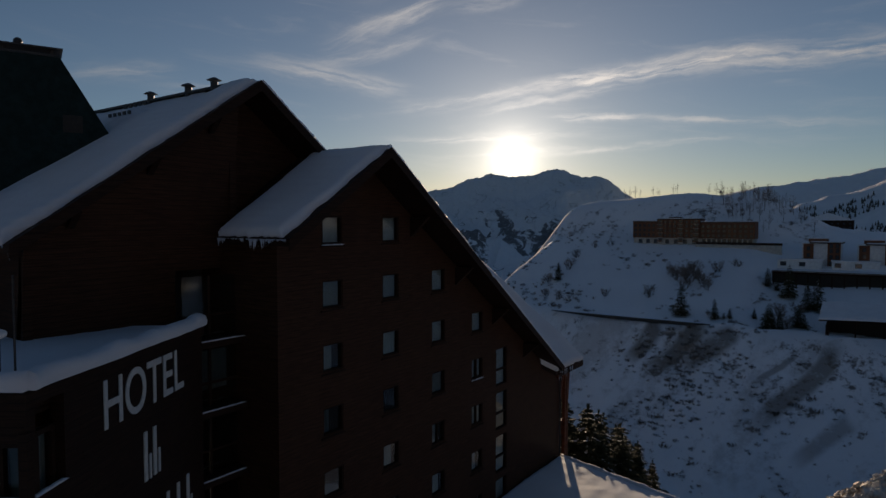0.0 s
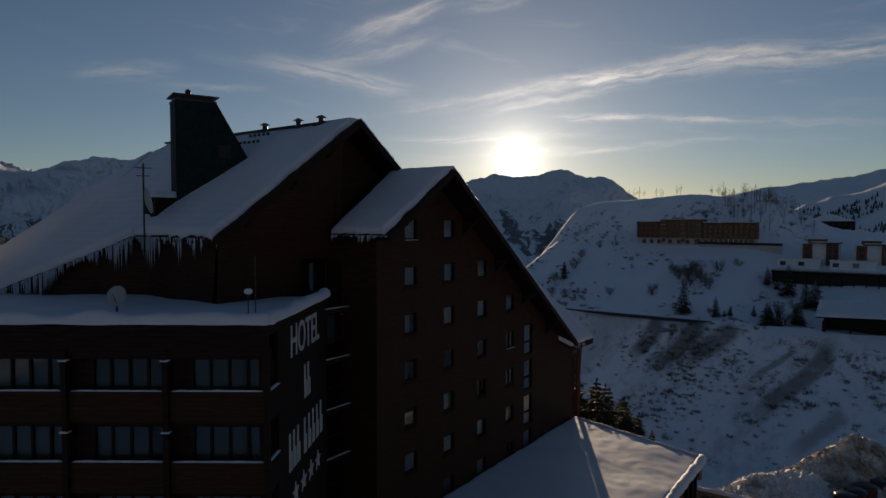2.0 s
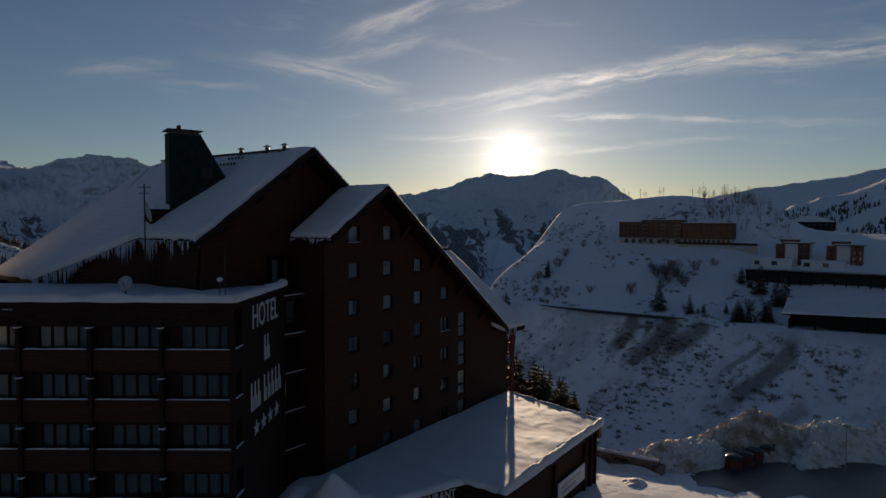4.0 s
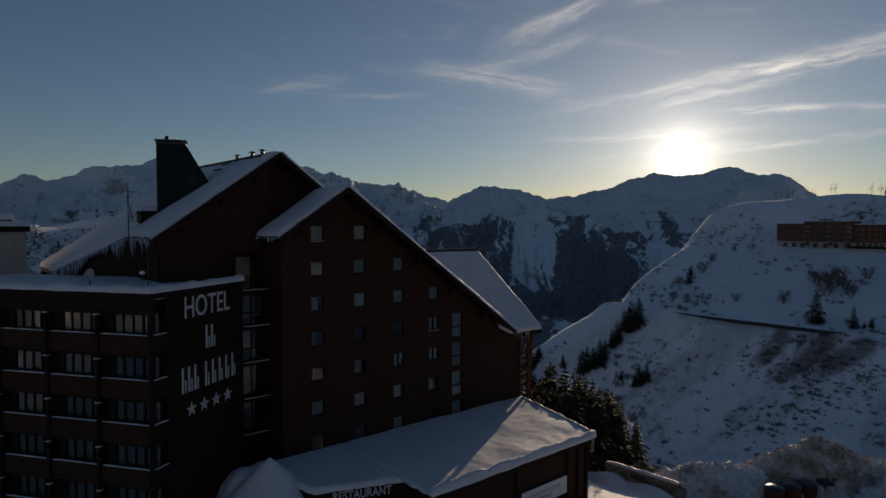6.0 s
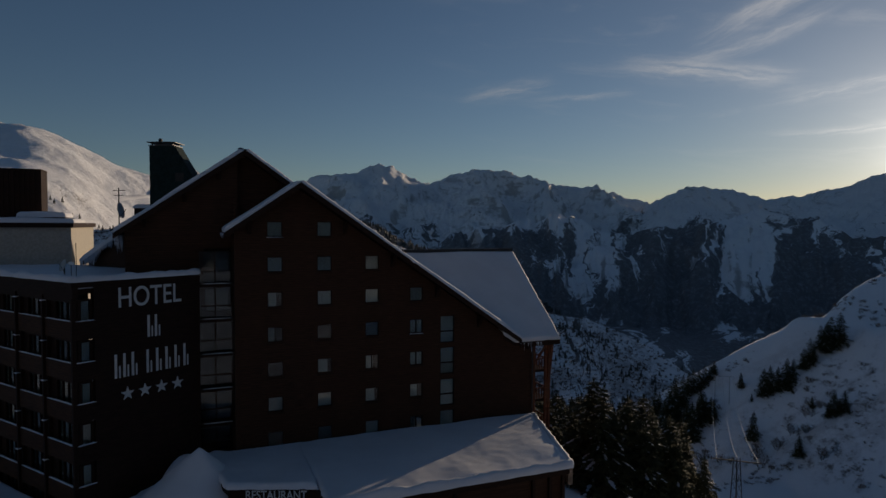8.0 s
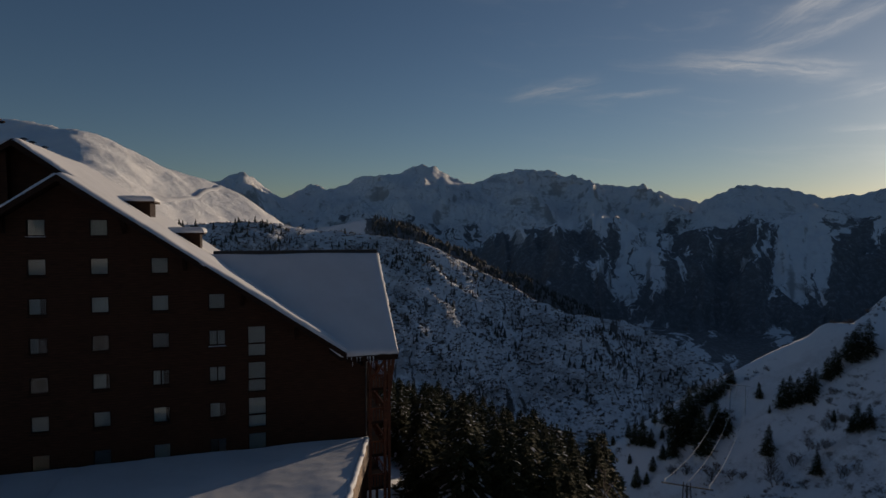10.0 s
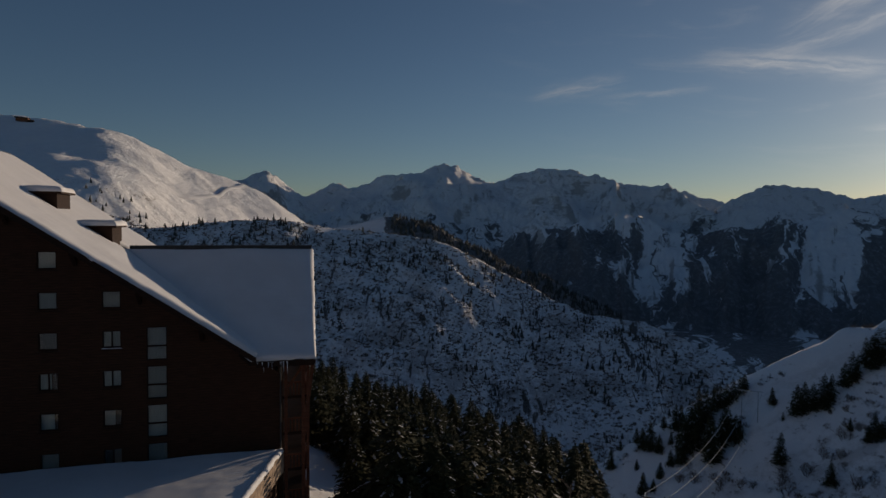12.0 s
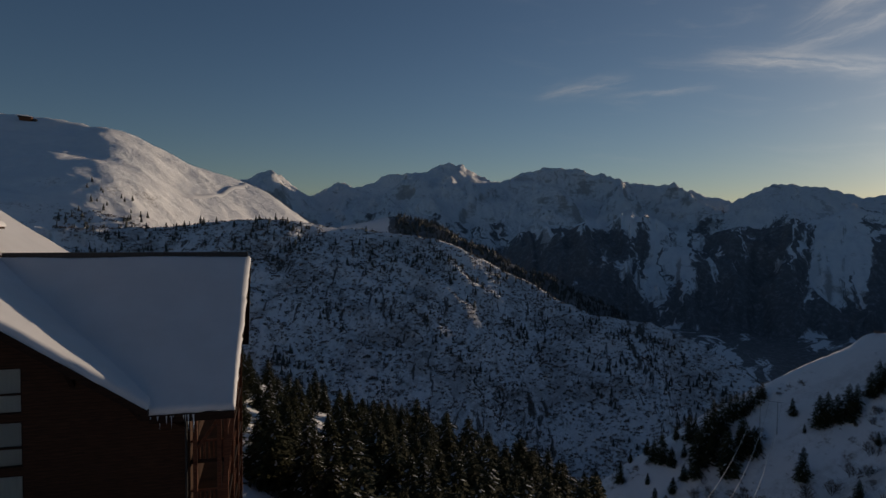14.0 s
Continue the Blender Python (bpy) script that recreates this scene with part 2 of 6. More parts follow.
    if smooth:
        me.polygons.foreach_set("use_smooth", [True] * len(me.polygons))
    ob = new(name, me)
    if parent is not None:
        ob.parent = parent
    return ob


def part(name, bm, mat, parent, label="", smooth=False):
    return tagged(mesh_object(name, bm, mat, parent, smooth), label)


def thing(name, label, category, group="", kind="", at=None):
    ob = tagged(new(name), label, category, group, kind)
    if at is not None:
        ob.matrix_basis = at
    return ob


def box(bm, x0, x1, y0, y1, z0, z1, m=None):
    vs = [bm.verts.new((x, y, z)) for x in (x0, x1) for y in (y0, y1) for z in (z0, z1)]
    for f in ((0, 1, 3, 2), (4, 6, 7, 5), (0, 4, 5, 1), (2, 3, 7, 6), (0, 2, 6, 4), (1, 5, 7, 3)):
        bm.faces.new([vs[i] for i in f])
    if m is not None:
        for v in vs:
            v.co = m @ v.co
    return vs


def boxes(*list_of, m=None):
    bm = bmesh.new()
    for b in list_of:
        box(bm, *b, m=m)
    return bm


def prism(bm, base, lift):
    """A solid from a flat polygon (3D points), pushed along lift."""
    lift = Vector(lift)
    a = [bm.verts.new(Vector(p)) for p in base]
    b = [bm.verts.new(Vector(p) + lift) for p in base]
    bm.faces.new(a)
    bm.faces.new(b[::-1])
    for i in range(len(a)):
        j = (i + 1) % len(a)
        bm.faces.new((a[i], b[i], b[j], a[j]))


def tube(bm, points, radius, sides=6, taper=1.0):
    """A round bar along the points."""
    rings = []
    pts = [Vector(p) for p in points]
    for i, p in enumerate(pts):
        t = (pts[min(i + 1, len(pts) - 1)] - pts[max(i - 1, 0)]).normalized()
        a = t.orthogonal().normalized()
        c = t.cross(a)
        r = radius * (1 + (taper - 1) * i / max(1, len(pts) - 1))
        rings.append([bm.verts.new(p + r * (math.cos(k * math.tau / sides) * a + math.sin(k * math.tau / sides) * c)) for k in range(sides)])
    for r0, r1 in zip(rings, rings[1:]):
        for k in range(sides):
            bm.faces.new((r0[k], r0[(k + 1) % sides], r1[(k + 1) % sides], r1[k]))
    bm.faces.new(rings[0][::-1])
    bm.faces.new(rings[-1])


def snow_sheet(name, a, b, c, d, thick, label, nu=40, nv=30, wav=0.12, seed=0.0, edge=0.35, mat=None, bare=None):
    """A blanket of snow on the flat patch a-b-c-d (counter-clockwise from above), with rounded, uneven edges."""
    a, b, c, d = map(Vector, (a, b, c, d))
    nrm = (b - a).cross(d - a).normalized()
    if nrm.z < 0:
        nrm = -nrm
    lu, lv = ((b - a).length + (c - d).length) / 2, ((d - a).length + (c - b).length) / 2
    bm = bmesh.new()

    def steps(n, length):
        e = min(0.45 / length, 0.2)
        fr = [0, e * 0.12, e * 0.35, e * 0.65, e]
        return fr + [e + (1 - 2 * e) * i / n for i in range(1, n)] + [1 - f for f in fr[::-1]]

    us, vs = steps(nu, lu), steps(nv, lv)
    top, low = [], []
    for u in us:
        for v in vs:
            p = (a * (1 - u) + b * u) * (1 - v) + (d * (1 - u) + c * u) * v
            dist = min(u * lu, (1 - u) * lu, v * lv, (1 - v) * lv)
            k = min(1.0, dist / edge)
            t = thick * math.sqrt(max(0.0, 1 - (1 - k) ** 2))
            q = p * 0.55 + Vector((seed, seed * 1.7, 0))
            t *= 1 + 0.26 * noise.noise(q * 0.6) + 0.07 * noise.noise(q * 2.3) + 0.02 * noise.noise(q * 6.0)
            if bare is not None:
                t *= bare(p)
            shift = Vector((0, 0, 0))
            if dist < edge:
                w = wav * (1 - k) * (noise.noise(p * 1.3 + Vector((seed, 0, 3))) + 0.8 * noise.noise(p * 3.6) + 0.4 * noise.noise(p * 9.0))
                mid = (a + b + c + d) / 4
                out = p - mid
                out -= nrm * out.dot(nrm)
                shift = out.normalized() * w
            top.append(bm.verts.new(p + shift + nrm * (0.02 + max(0.0, t))))
            low.append(bm.verts.new(p + shift - nrm * 0.01))
    n = len(vs)
    for i in range(len(us) - 1):
        for j in range(n - 1):
            k = i * n + j
            bm.faces.new((top[k], top[k + n], top[k + n + 1], top[k + 1]))
            bm.faces.new((low[k], low[k + 1], low[k + n + 1], low[k + n]))
    ring = [i * n for i in range(len(us))] + [(len(us) - 1) * n + j for j in range(1, n)] + [i * n + n - 1 for i in range(len(us) - 2, -1, -1)] + list(range(n - 2, 0, -1))
    for k, l in zip(ring, ring[1:] + ring[:1]):
        bm.faces.new((top[k], top[l], low[l], low[k]))
    return tagged(mesh_object(name, bm, mat or SNOW_ROOF, None, True), label, "snow", kind="stuff")


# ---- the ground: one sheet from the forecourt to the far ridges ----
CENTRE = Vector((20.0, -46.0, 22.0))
# ridges round the place: distance, slope towards the viewer, slope behind, roughness, (azimuth, height angle) of the
# crest
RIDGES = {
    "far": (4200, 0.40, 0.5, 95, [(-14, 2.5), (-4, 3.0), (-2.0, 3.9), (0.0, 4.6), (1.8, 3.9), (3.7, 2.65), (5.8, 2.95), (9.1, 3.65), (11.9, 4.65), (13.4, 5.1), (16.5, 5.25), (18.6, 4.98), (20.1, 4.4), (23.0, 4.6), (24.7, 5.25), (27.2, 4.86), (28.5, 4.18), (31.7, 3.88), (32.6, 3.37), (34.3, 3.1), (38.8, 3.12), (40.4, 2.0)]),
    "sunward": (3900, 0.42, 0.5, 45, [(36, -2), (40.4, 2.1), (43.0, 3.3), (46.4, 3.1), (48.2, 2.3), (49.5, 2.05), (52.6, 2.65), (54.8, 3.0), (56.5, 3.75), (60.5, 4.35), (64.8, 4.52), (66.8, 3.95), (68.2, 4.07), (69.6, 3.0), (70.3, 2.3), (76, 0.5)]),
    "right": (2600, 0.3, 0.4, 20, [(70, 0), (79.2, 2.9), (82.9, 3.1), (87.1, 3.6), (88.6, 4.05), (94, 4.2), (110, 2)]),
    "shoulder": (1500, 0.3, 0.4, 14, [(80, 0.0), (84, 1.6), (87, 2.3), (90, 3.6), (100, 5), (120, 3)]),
    # two unseen ridges behind the viewer, added to fill the window reflections
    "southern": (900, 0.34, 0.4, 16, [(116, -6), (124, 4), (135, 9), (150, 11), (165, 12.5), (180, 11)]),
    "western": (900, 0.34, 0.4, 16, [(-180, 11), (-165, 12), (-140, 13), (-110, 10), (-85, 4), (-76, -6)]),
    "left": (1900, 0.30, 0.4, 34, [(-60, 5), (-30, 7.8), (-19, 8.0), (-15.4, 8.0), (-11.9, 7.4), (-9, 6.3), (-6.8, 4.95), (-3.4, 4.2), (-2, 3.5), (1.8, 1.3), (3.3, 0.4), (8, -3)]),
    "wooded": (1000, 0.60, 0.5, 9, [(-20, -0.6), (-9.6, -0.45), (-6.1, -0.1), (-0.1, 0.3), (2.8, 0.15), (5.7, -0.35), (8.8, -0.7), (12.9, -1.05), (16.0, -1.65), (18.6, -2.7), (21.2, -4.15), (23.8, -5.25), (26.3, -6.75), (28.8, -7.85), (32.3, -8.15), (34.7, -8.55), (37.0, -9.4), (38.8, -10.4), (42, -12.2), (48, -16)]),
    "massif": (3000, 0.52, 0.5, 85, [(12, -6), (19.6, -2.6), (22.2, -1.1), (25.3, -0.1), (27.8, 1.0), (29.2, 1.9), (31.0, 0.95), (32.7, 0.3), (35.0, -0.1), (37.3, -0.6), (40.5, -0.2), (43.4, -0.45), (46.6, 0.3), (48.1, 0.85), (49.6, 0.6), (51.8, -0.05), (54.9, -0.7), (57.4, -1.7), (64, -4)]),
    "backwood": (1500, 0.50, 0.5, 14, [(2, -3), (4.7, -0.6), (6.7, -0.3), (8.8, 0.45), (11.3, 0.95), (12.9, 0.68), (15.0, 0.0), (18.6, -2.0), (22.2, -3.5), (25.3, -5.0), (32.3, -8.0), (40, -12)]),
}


def sig(v):
    return 1 / (1 + np.exp(-np.clip(v, -40, 40)))


def softmin(a, b, k):
    return -k * np.logaddexp(-a / k, -b / k)


def softmax(a, b, k):
    return k * np.logaddexp(a / k, b / k)


def local_ground(x, y):
    """Forecourt, the drop to the ravine, and the town's hillside beyond it."""
    edge = 36 + 28 * sig((-14 - y) / 4) - 0.10 * np.maximum(y, 0)
    flat = -2.3 * sig((x - 27) / 3) + 1.2 * sig((-8 - x) / 3) + 0.05 * np.maximum(y - 30, 0)
    fall = flat - 4 * np.logaddexp(0, (x - edge) * 0.60 / 4) - 6 * np.logaddexp(0, (y - 0.5 * np.minimum(x, 0) - 75) * 0.5 / 6)
    fall = np.maximum(fall, -400)
    crest = np.interp(y, [-60, -10, 0, 6, 11, 20, 31, 40, 58, 73, 100, 128, 150, 170], [17, 17, 18, 20, 23.5, 28, 33, 36, 38.5, 40, 38.5, 36.5, 34.5, 32])
    lower = -17 + (0.86 - 0.25 * sig((y - 120) / 15)) * (x - 240)
    upper = -16 + (0.30 + 0.045 * sig((y - 26) / 3)) * (x - 246) - 3.0 * sig((25 - y) / 2.0) * sig((296 - x) / 1.2) + 0.5 * np.maximum(x - 336, 0) * sig((y - 4) / 4)
    hill = softmin(lower, upper, 2.0)
    hill = softmin(hill, crest - 0.08 * np.maximum(x - 390, 0) + 0.05 * np.minimum(x - 390, 0), 2.5)
    end = 141 - 5 * sig((x - 249) / 2) + 9 * sig((x - 268) / 6) + 30 * sig((226 - x) / 8)
    hill = hill - 1.2 * 2.0 * np.logaddexp(0, (y - end) / 2.0)
    hill = softmin(hill, -56 + 0.75 * (173 - y) + 0.30 * (x - 183) + 220 * sig((x - 243) / 4), 3.0)
    bench = -16.5 + 0.02 * (x - 240)
    road = np.exp(-((x - ROAD_X(y)) / (5.0 + 3.0 * sig((y - 122) / 4))) ** 4) * sig((146 - y) / 2)
    hill = hill * (1 - road) + bench * road
    floor = -64 - 0.85 * np.maximum(y - 105, 0) + 0.0 * x
    return softmax(softmax(fall, hill, 3.0), np.maximum(floor, -330), 4.0)


def ROAD_X(y):
    return 238 + 0.06 * np.maximum(y - 90, 0) ** 1.25


def smooth_line(values, width):
    """Rounds a sampled line off with a bell of that many samples."""
    k = np.exp(-0.5 * (np.arange(-3 * width, 3 * width + 1) / width) ** 2)
    pad = np.pad(values, 3 * width, mode="edge")
    return np.convolve(pad, k / k.sum(), mode="valid")


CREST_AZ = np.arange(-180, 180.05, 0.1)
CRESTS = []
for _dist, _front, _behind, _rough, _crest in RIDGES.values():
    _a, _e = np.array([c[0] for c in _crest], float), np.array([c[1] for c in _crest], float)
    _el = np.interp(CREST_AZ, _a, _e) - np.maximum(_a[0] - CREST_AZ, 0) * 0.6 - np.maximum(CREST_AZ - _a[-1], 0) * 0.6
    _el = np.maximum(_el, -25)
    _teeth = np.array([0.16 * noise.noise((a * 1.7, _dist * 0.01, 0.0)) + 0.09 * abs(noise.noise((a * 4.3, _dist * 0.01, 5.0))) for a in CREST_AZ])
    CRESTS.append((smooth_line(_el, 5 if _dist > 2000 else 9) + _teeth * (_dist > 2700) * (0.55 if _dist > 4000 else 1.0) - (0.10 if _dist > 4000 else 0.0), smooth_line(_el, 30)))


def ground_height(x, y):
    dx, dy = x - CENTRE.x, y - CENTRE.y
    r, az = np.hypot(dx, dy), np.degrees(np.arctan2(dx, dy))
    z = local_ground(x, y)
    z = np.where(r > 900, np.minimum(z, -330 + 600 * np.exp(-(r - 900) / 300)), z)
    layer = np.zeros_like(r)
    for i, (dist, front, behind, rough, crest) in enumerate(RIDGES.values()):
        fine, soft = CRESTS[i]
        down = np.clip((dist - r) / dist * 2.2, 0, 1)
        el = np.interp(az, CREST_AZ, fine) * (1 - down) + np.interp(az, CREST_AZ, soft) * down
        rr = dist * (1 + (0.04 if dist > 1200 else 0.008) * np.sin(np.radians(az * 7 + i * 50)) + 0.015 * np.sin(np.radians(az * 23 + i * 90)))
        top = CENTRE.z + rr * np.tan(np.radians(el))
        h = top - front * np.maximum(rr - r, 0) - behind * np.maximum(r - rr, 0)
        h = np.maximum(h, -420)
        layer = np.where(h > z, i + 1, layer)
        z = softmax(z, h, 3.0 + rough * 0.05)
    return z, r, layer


def build_ground():
    fine = np.concatenate([np.arange(-34, -14, 0.19), np.arange(-14, 62, 0.12), np.arange(62, 104, 0.19)])
    azs = np.radians(np.concatenate([fine, np.arange(104, 326, 1.5)]))
    radii = np.concatenate([[0.0], np.geomspace(4, 300, 150), np.arange(305, 1200, 6.5), np.arange(1210, 4960, 24)])
    A, R = np.meshgrid(azs, radii)
    x, y = CENTRE.x + R * np.sin(A), CENTRE.y + R * np.cos(A)
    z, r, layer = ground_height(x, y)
    dist_of = np.choose(layer.astype(int), [1e9] + [v[0] for v in RIDGES.values()])
    crest_fade = np.clip(np.abs(dist_of - r) / (0.05 * dist_of), 0.42, 1.0)
    amp = np.choose(layer.astype(int), [1.0] + [v[3] for v in RIDGES.values()])
    flatx, flaty = x.ravel(), y.ravel()
    n1 = np.empty(len(flatx))
    ampf, lay, rf = amp.ravel(), layer.ravel(), r.ravel()
    for i in range(len(flatx)):
        if lay[i] == 0:
            s = 0.03
            n1[i] = (noise.fractal((flatx[i] * s, flaty[i] * s, 0.0), 0.9, 2.1, 4) * 0.8
                     + 0.25 * noise.noise((flatx[i] * 0.35, flaty[i] * 0.35, 5.0))) if rf[i] > 85 or flatx[i] > 60 else 0.05 * noise.noise((flatx[i] * 0.5, flaty[i] * 0.5, 1.0))
        elif lay[i] == 7:
            s = 0.0030
            n1[i] = 0.3 + 1.0 * noise.fractal((flatx[i] * s, flaty[i] * s, 2.0), 1.0, 2.1, 5)
        else:
            s = 0.014 if lay[i] in (5, 6, 8) else 0.006 if lay[i] == 10 else 0.0026
            n1[i] = noise.ridged_multi_fractal((flatx[i] * s, flaty[i] * s, lay[i]), 0.9, 2.15, 7, 1.0, 2.0) - 0.9
    # woods: how thickly the trees stand, by ridge, height and clearing
    azf = np.degrees(np.arctan2(flatx - CENTRE.x, flaty - CENTRE.y))
    zf = z.ravel()
    clear = np.array([noise.fractal((a * 0.16, q * 0.0011, 3.0), 0.8, 2.0, 3) if k > 0 or q > 900 else 0.0 for a, q, k in zip(azf, rf, lay)])
    ribs = np.array([noise.ridged_multi_fractal((a * 0.30 + 0.4 * c, q * 0.0006, 8.0), 1.0, 2.1, 4, 1.0, 2.0) - 1.0 if k in (1, 9) else 0.0 for a, q, k, c in zip(azf, rf, lay, clear)])
    n1 = n1 + np.where(lay == 9, 0.55 * ribs, np.where(lay == 1, 0.25 * ribs - 0.1, 0.0))
    dens = np.zeros(len(zf))
    dens = np.where(lay == 9, 0.60 - 0.95 * np.maximum(clear - 0.05, 0) + 0.45 * sig((-240 - zf) / 50) - 0.35 * sig((zf - 40) / 18) - 0.25 * ribs, dens)
    dens = np.where(lay == 10, 0.85 - 0.9 * sig((11.0 - azf - 0.004 * (rf - 1400)) * 1.5), dens)
    dens = np.where((lay == 1) & (zf < 40), 0.40 - 0.9 * np.maximum(clear, 0), dens)
    dens = np.where((lay == 2), 0.52 * sig((60 - zf) / 40) - 0.4 * np.maximum(clear, 0), dens)
    dens = np.where((lay == 0) & (rf > 900), 0.68 - 0.7 * clear, dens)
    # patchy cover on the two unseen ridges breaks up what the windows reflect
    dens = np.where((lay == 5) | (lay == 6), 0.62 - 0.9 * clear, dens)
    n1 = np.where((lay == 0) & (rf > 900), n1 + 14 * clear, n1)
    z = z.ravel() + n1 * ampf * crest_fade.ravel() * np.where(lay == 0, np.where(rf > 85, 1.6, 1.0) * (1 - np.exp(-((flatx - ROAD_X(flaty)) / 7.0) ** 4)), 1.0)
    nr, na = len(radii), len(azs)
    verts = np.stack([flatx, flaty, z], 1)
    idx = np.arange(nr * na).reshape(nr, na)
    i0, i1 = idx[:-1, :], idx[1:, :]
    quads = np.stack([i0, np.roll(i0, -1, 1), np.roll(i1, -1, 1), i1], -1).reshape(-1, 4)[:, ::-1]
    me = bpy.data.meshes.new("ground")
    me.vertices.add(len(verts))
    me.vertices.foreach_set("co", verts.ravel())
    me.loops.add(quads.size)
    me.loops.foreach_set("vertex_index", quads.ravel())
    me.polygons.add(len(quads))
    me.polygons.foreach_set("loop_start", np.arange(0, quads.size, 4))
    me.polygons.foreach_set("use_smooth", np.ones(len(quads), bool))
    me.update(calc_edges=True)
    me.validate()
    me.attributes.new("woods", "FLOAT", "POINT").data.foreach_set("value", dens.astype(np.float32))
    me.attributes.new("flank", "FLOAT", "POINT").data.foreach_set("value", (lay == 8).astype(np.float32))
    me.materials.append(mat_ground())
    ob = tagged(new("ground", me), "snow-covered forecourt, ravine, hillside and alpine ridges", "ground", kind="structure")
    return ob, verts.reshape(nr, na, 3), radii, azs


# strips of bare earth and scrub down the ravine slope: from x, y to x, y, half width, how bare
SLIDES = [(235, 37, 219, 52, 5.5, 1.0), (235, 53, 223, 61, 4.5, 0.95), (236, 25, 222, 41, 5.0, 0.9), (233, -8, 206, 14, 4.0, 0.9), (231, 4, 219, 16.5, 1.6, 0.7), (214, -12, 200, 2, 3.0, 0.6)]


def mat_ground():
    m, N, b = material("snowy ground")
    geo = N.add("ShaderNodeNewGeometry")
    p = geo.outputs["Position"]
    xyz = N.add("ShaderNodeSeparateXYZ", {0: p})
    nz = N.add("ShaderNodeSeparateXYZ", {0: geo.outputs["Normal"]}).outputs[2]
    flat = N.add("ShaderNodeCombineXYZ", {0: N.math("SUBTRACT", xyz.outputs[0], 20.0), 1: N.math("ADD", xyz.outputs[1], 46.0)}).outputs[0]
    r = N.vmath("LENGTH", flat, out=1)
    snow = N.mix(N.ramp(N.noise(p, 0.05, 5.0), 0.3, 0.7), (0.93, 0.93, 0.94), (0.88, 0.88, 0.90))
    # rock on steep ground
    nr = N.noise(p, 0.022, 8.0, 0.72)
    steep = N.math("ADD", nz, N.math("MULTIPLY", N.math("SUBTRACT", nr, 0.5), 0.7))
    far = N.ramp(r, 500.0, 800.0)
    strata = N.noise(N.add("ShaderNodeMapping", {0: p, 3: (0.004, 0.004, 0.016)}).outputs[0], 1.0, 9.0, 0.74, 0.8)
    steep = N.math("SUBTRACT", steep, N.math("MULTIPLY", N.ramp(strata, 0.50, 0.74), 0.30))
    rock = N.math("MULTIPLY", N.math("SUBTRACT", 1.0, N.ramp(steep, 0.46, 0.66)), far)
    azr = N.math("ARCTAN2", N.math("SUBTRACT", xyz.outputs[0], 20.0), N.math("ADD", xyz.outputs[1], 46.0))
    # rock streaks laid into the bump's creases, darkening them as relief shade would
    crease = N.add("ShaderNodeCombineXYZ", {0: N.math("ADD", N.math("MULTIPLY", azr, 110.0), N.math("MULTIPLY", N.noise(p, 0.0030, 4.0, 0.6), 13.0)), 1: N.math("MULTIPLY", r, 0.003), 2: N.math("MULTIPLY", xyz.outputs[2], 0.008)}).outputs[0]
    ribbed = N.noise(crease, 1.0, 8.0, 0.70, 0.3)
    peaks = N.ramp(r, 3000.0, 3300.0)
    rock = N.math("MAXIMUM", rock, N.math("MULTIPLY", N.math("MULTIPLY", N.ramp(ribbed, 0.55, 0.64), peaks), 0.6))
    # rock colour lightened to take in the haze of distance
    rocks = N.mix(N.noise(p, 0.03, 6.0), (0.11, 0.105, 0.10), (0.26, 0.24, 0.22))
    col = N.mix(N.math("MULTIPLY", rock, 0.6), snow, rocks)
    # forest by how thickly it stands, broken by gullies and clearings
    woods = N.n.new("ShaderNodeAttribute")
    woods.attribute_name = "woods"
    flank = N.n.new("ShaderNodeAttribute")
    flank.attribute_name = "flank"
    az = N.math("ARCTAN2", N.math("SUBTRACT", xyz.outputs[0], 20.0), N.math("ADD", xyz.outputs[1], 46.0))
    broad = N.math("SUBTRACT", N.noise(p, 0.0035, 4.0, 0.6), 0.5)
    fall = N.math("ADD", N.math("MULTIPLY", az, 58.0), N.math("MULTIPLY", broad, 7.0))
    chute = N.math("SUBTRACT", N.noise(N.add("ShaderNodeCombineXYZ", {0: fall, 1: N.math("MULTIPLY", r, 0.0022), 2: N.math("MULTIPLY", xyz.outputs[2], 0.003)}).outputs[0], 1.0, 8.0, 0.68, 0.4), 0.5)
    tuft = N.math("SUBTRACT", N.noise(p, 0.020, 8.0, 0.74), 0.5)
    stand = N.math("ADD", woods.outputs["Fac"], N.math("ADD", N.math("MULTIPLY", chute, 1.9), N.math("ADD", N.math("MULTIPLY", tuft, 0.6), N.math("MULTIPLY", broad, 0.35))))
    wood = N.math("MULTIPLY", N.ramp(stand, 0.40, 0.49), N.ramp(woods.outputs["Fac"], 0.02, 0.15))
    # forest in pale grey: snow dust and haze both put into the colour
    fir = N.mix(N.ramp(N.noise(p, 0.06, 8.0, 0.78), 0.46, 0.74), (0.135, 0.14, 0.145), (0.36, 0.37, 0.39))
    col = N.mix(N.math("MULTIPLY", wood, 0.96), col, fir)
    # the near flank: thickets, outcrops in slanting ledges
    thick = N.math("ADD", N.noise(p, 0.045, 9.0, 0.80), N.math("MULTIPLY", N.noise(p, 0.011, 3.0), 0.7))
    thicket = N.math("MULTIPLY", N.math("MULTIPLY", N.ramp(thick, 0.80, 1.0), flank.outputs["Fac"]), 0.5)
    col = N.mix(thicket, col, (0.155, 0.14, 0.13))
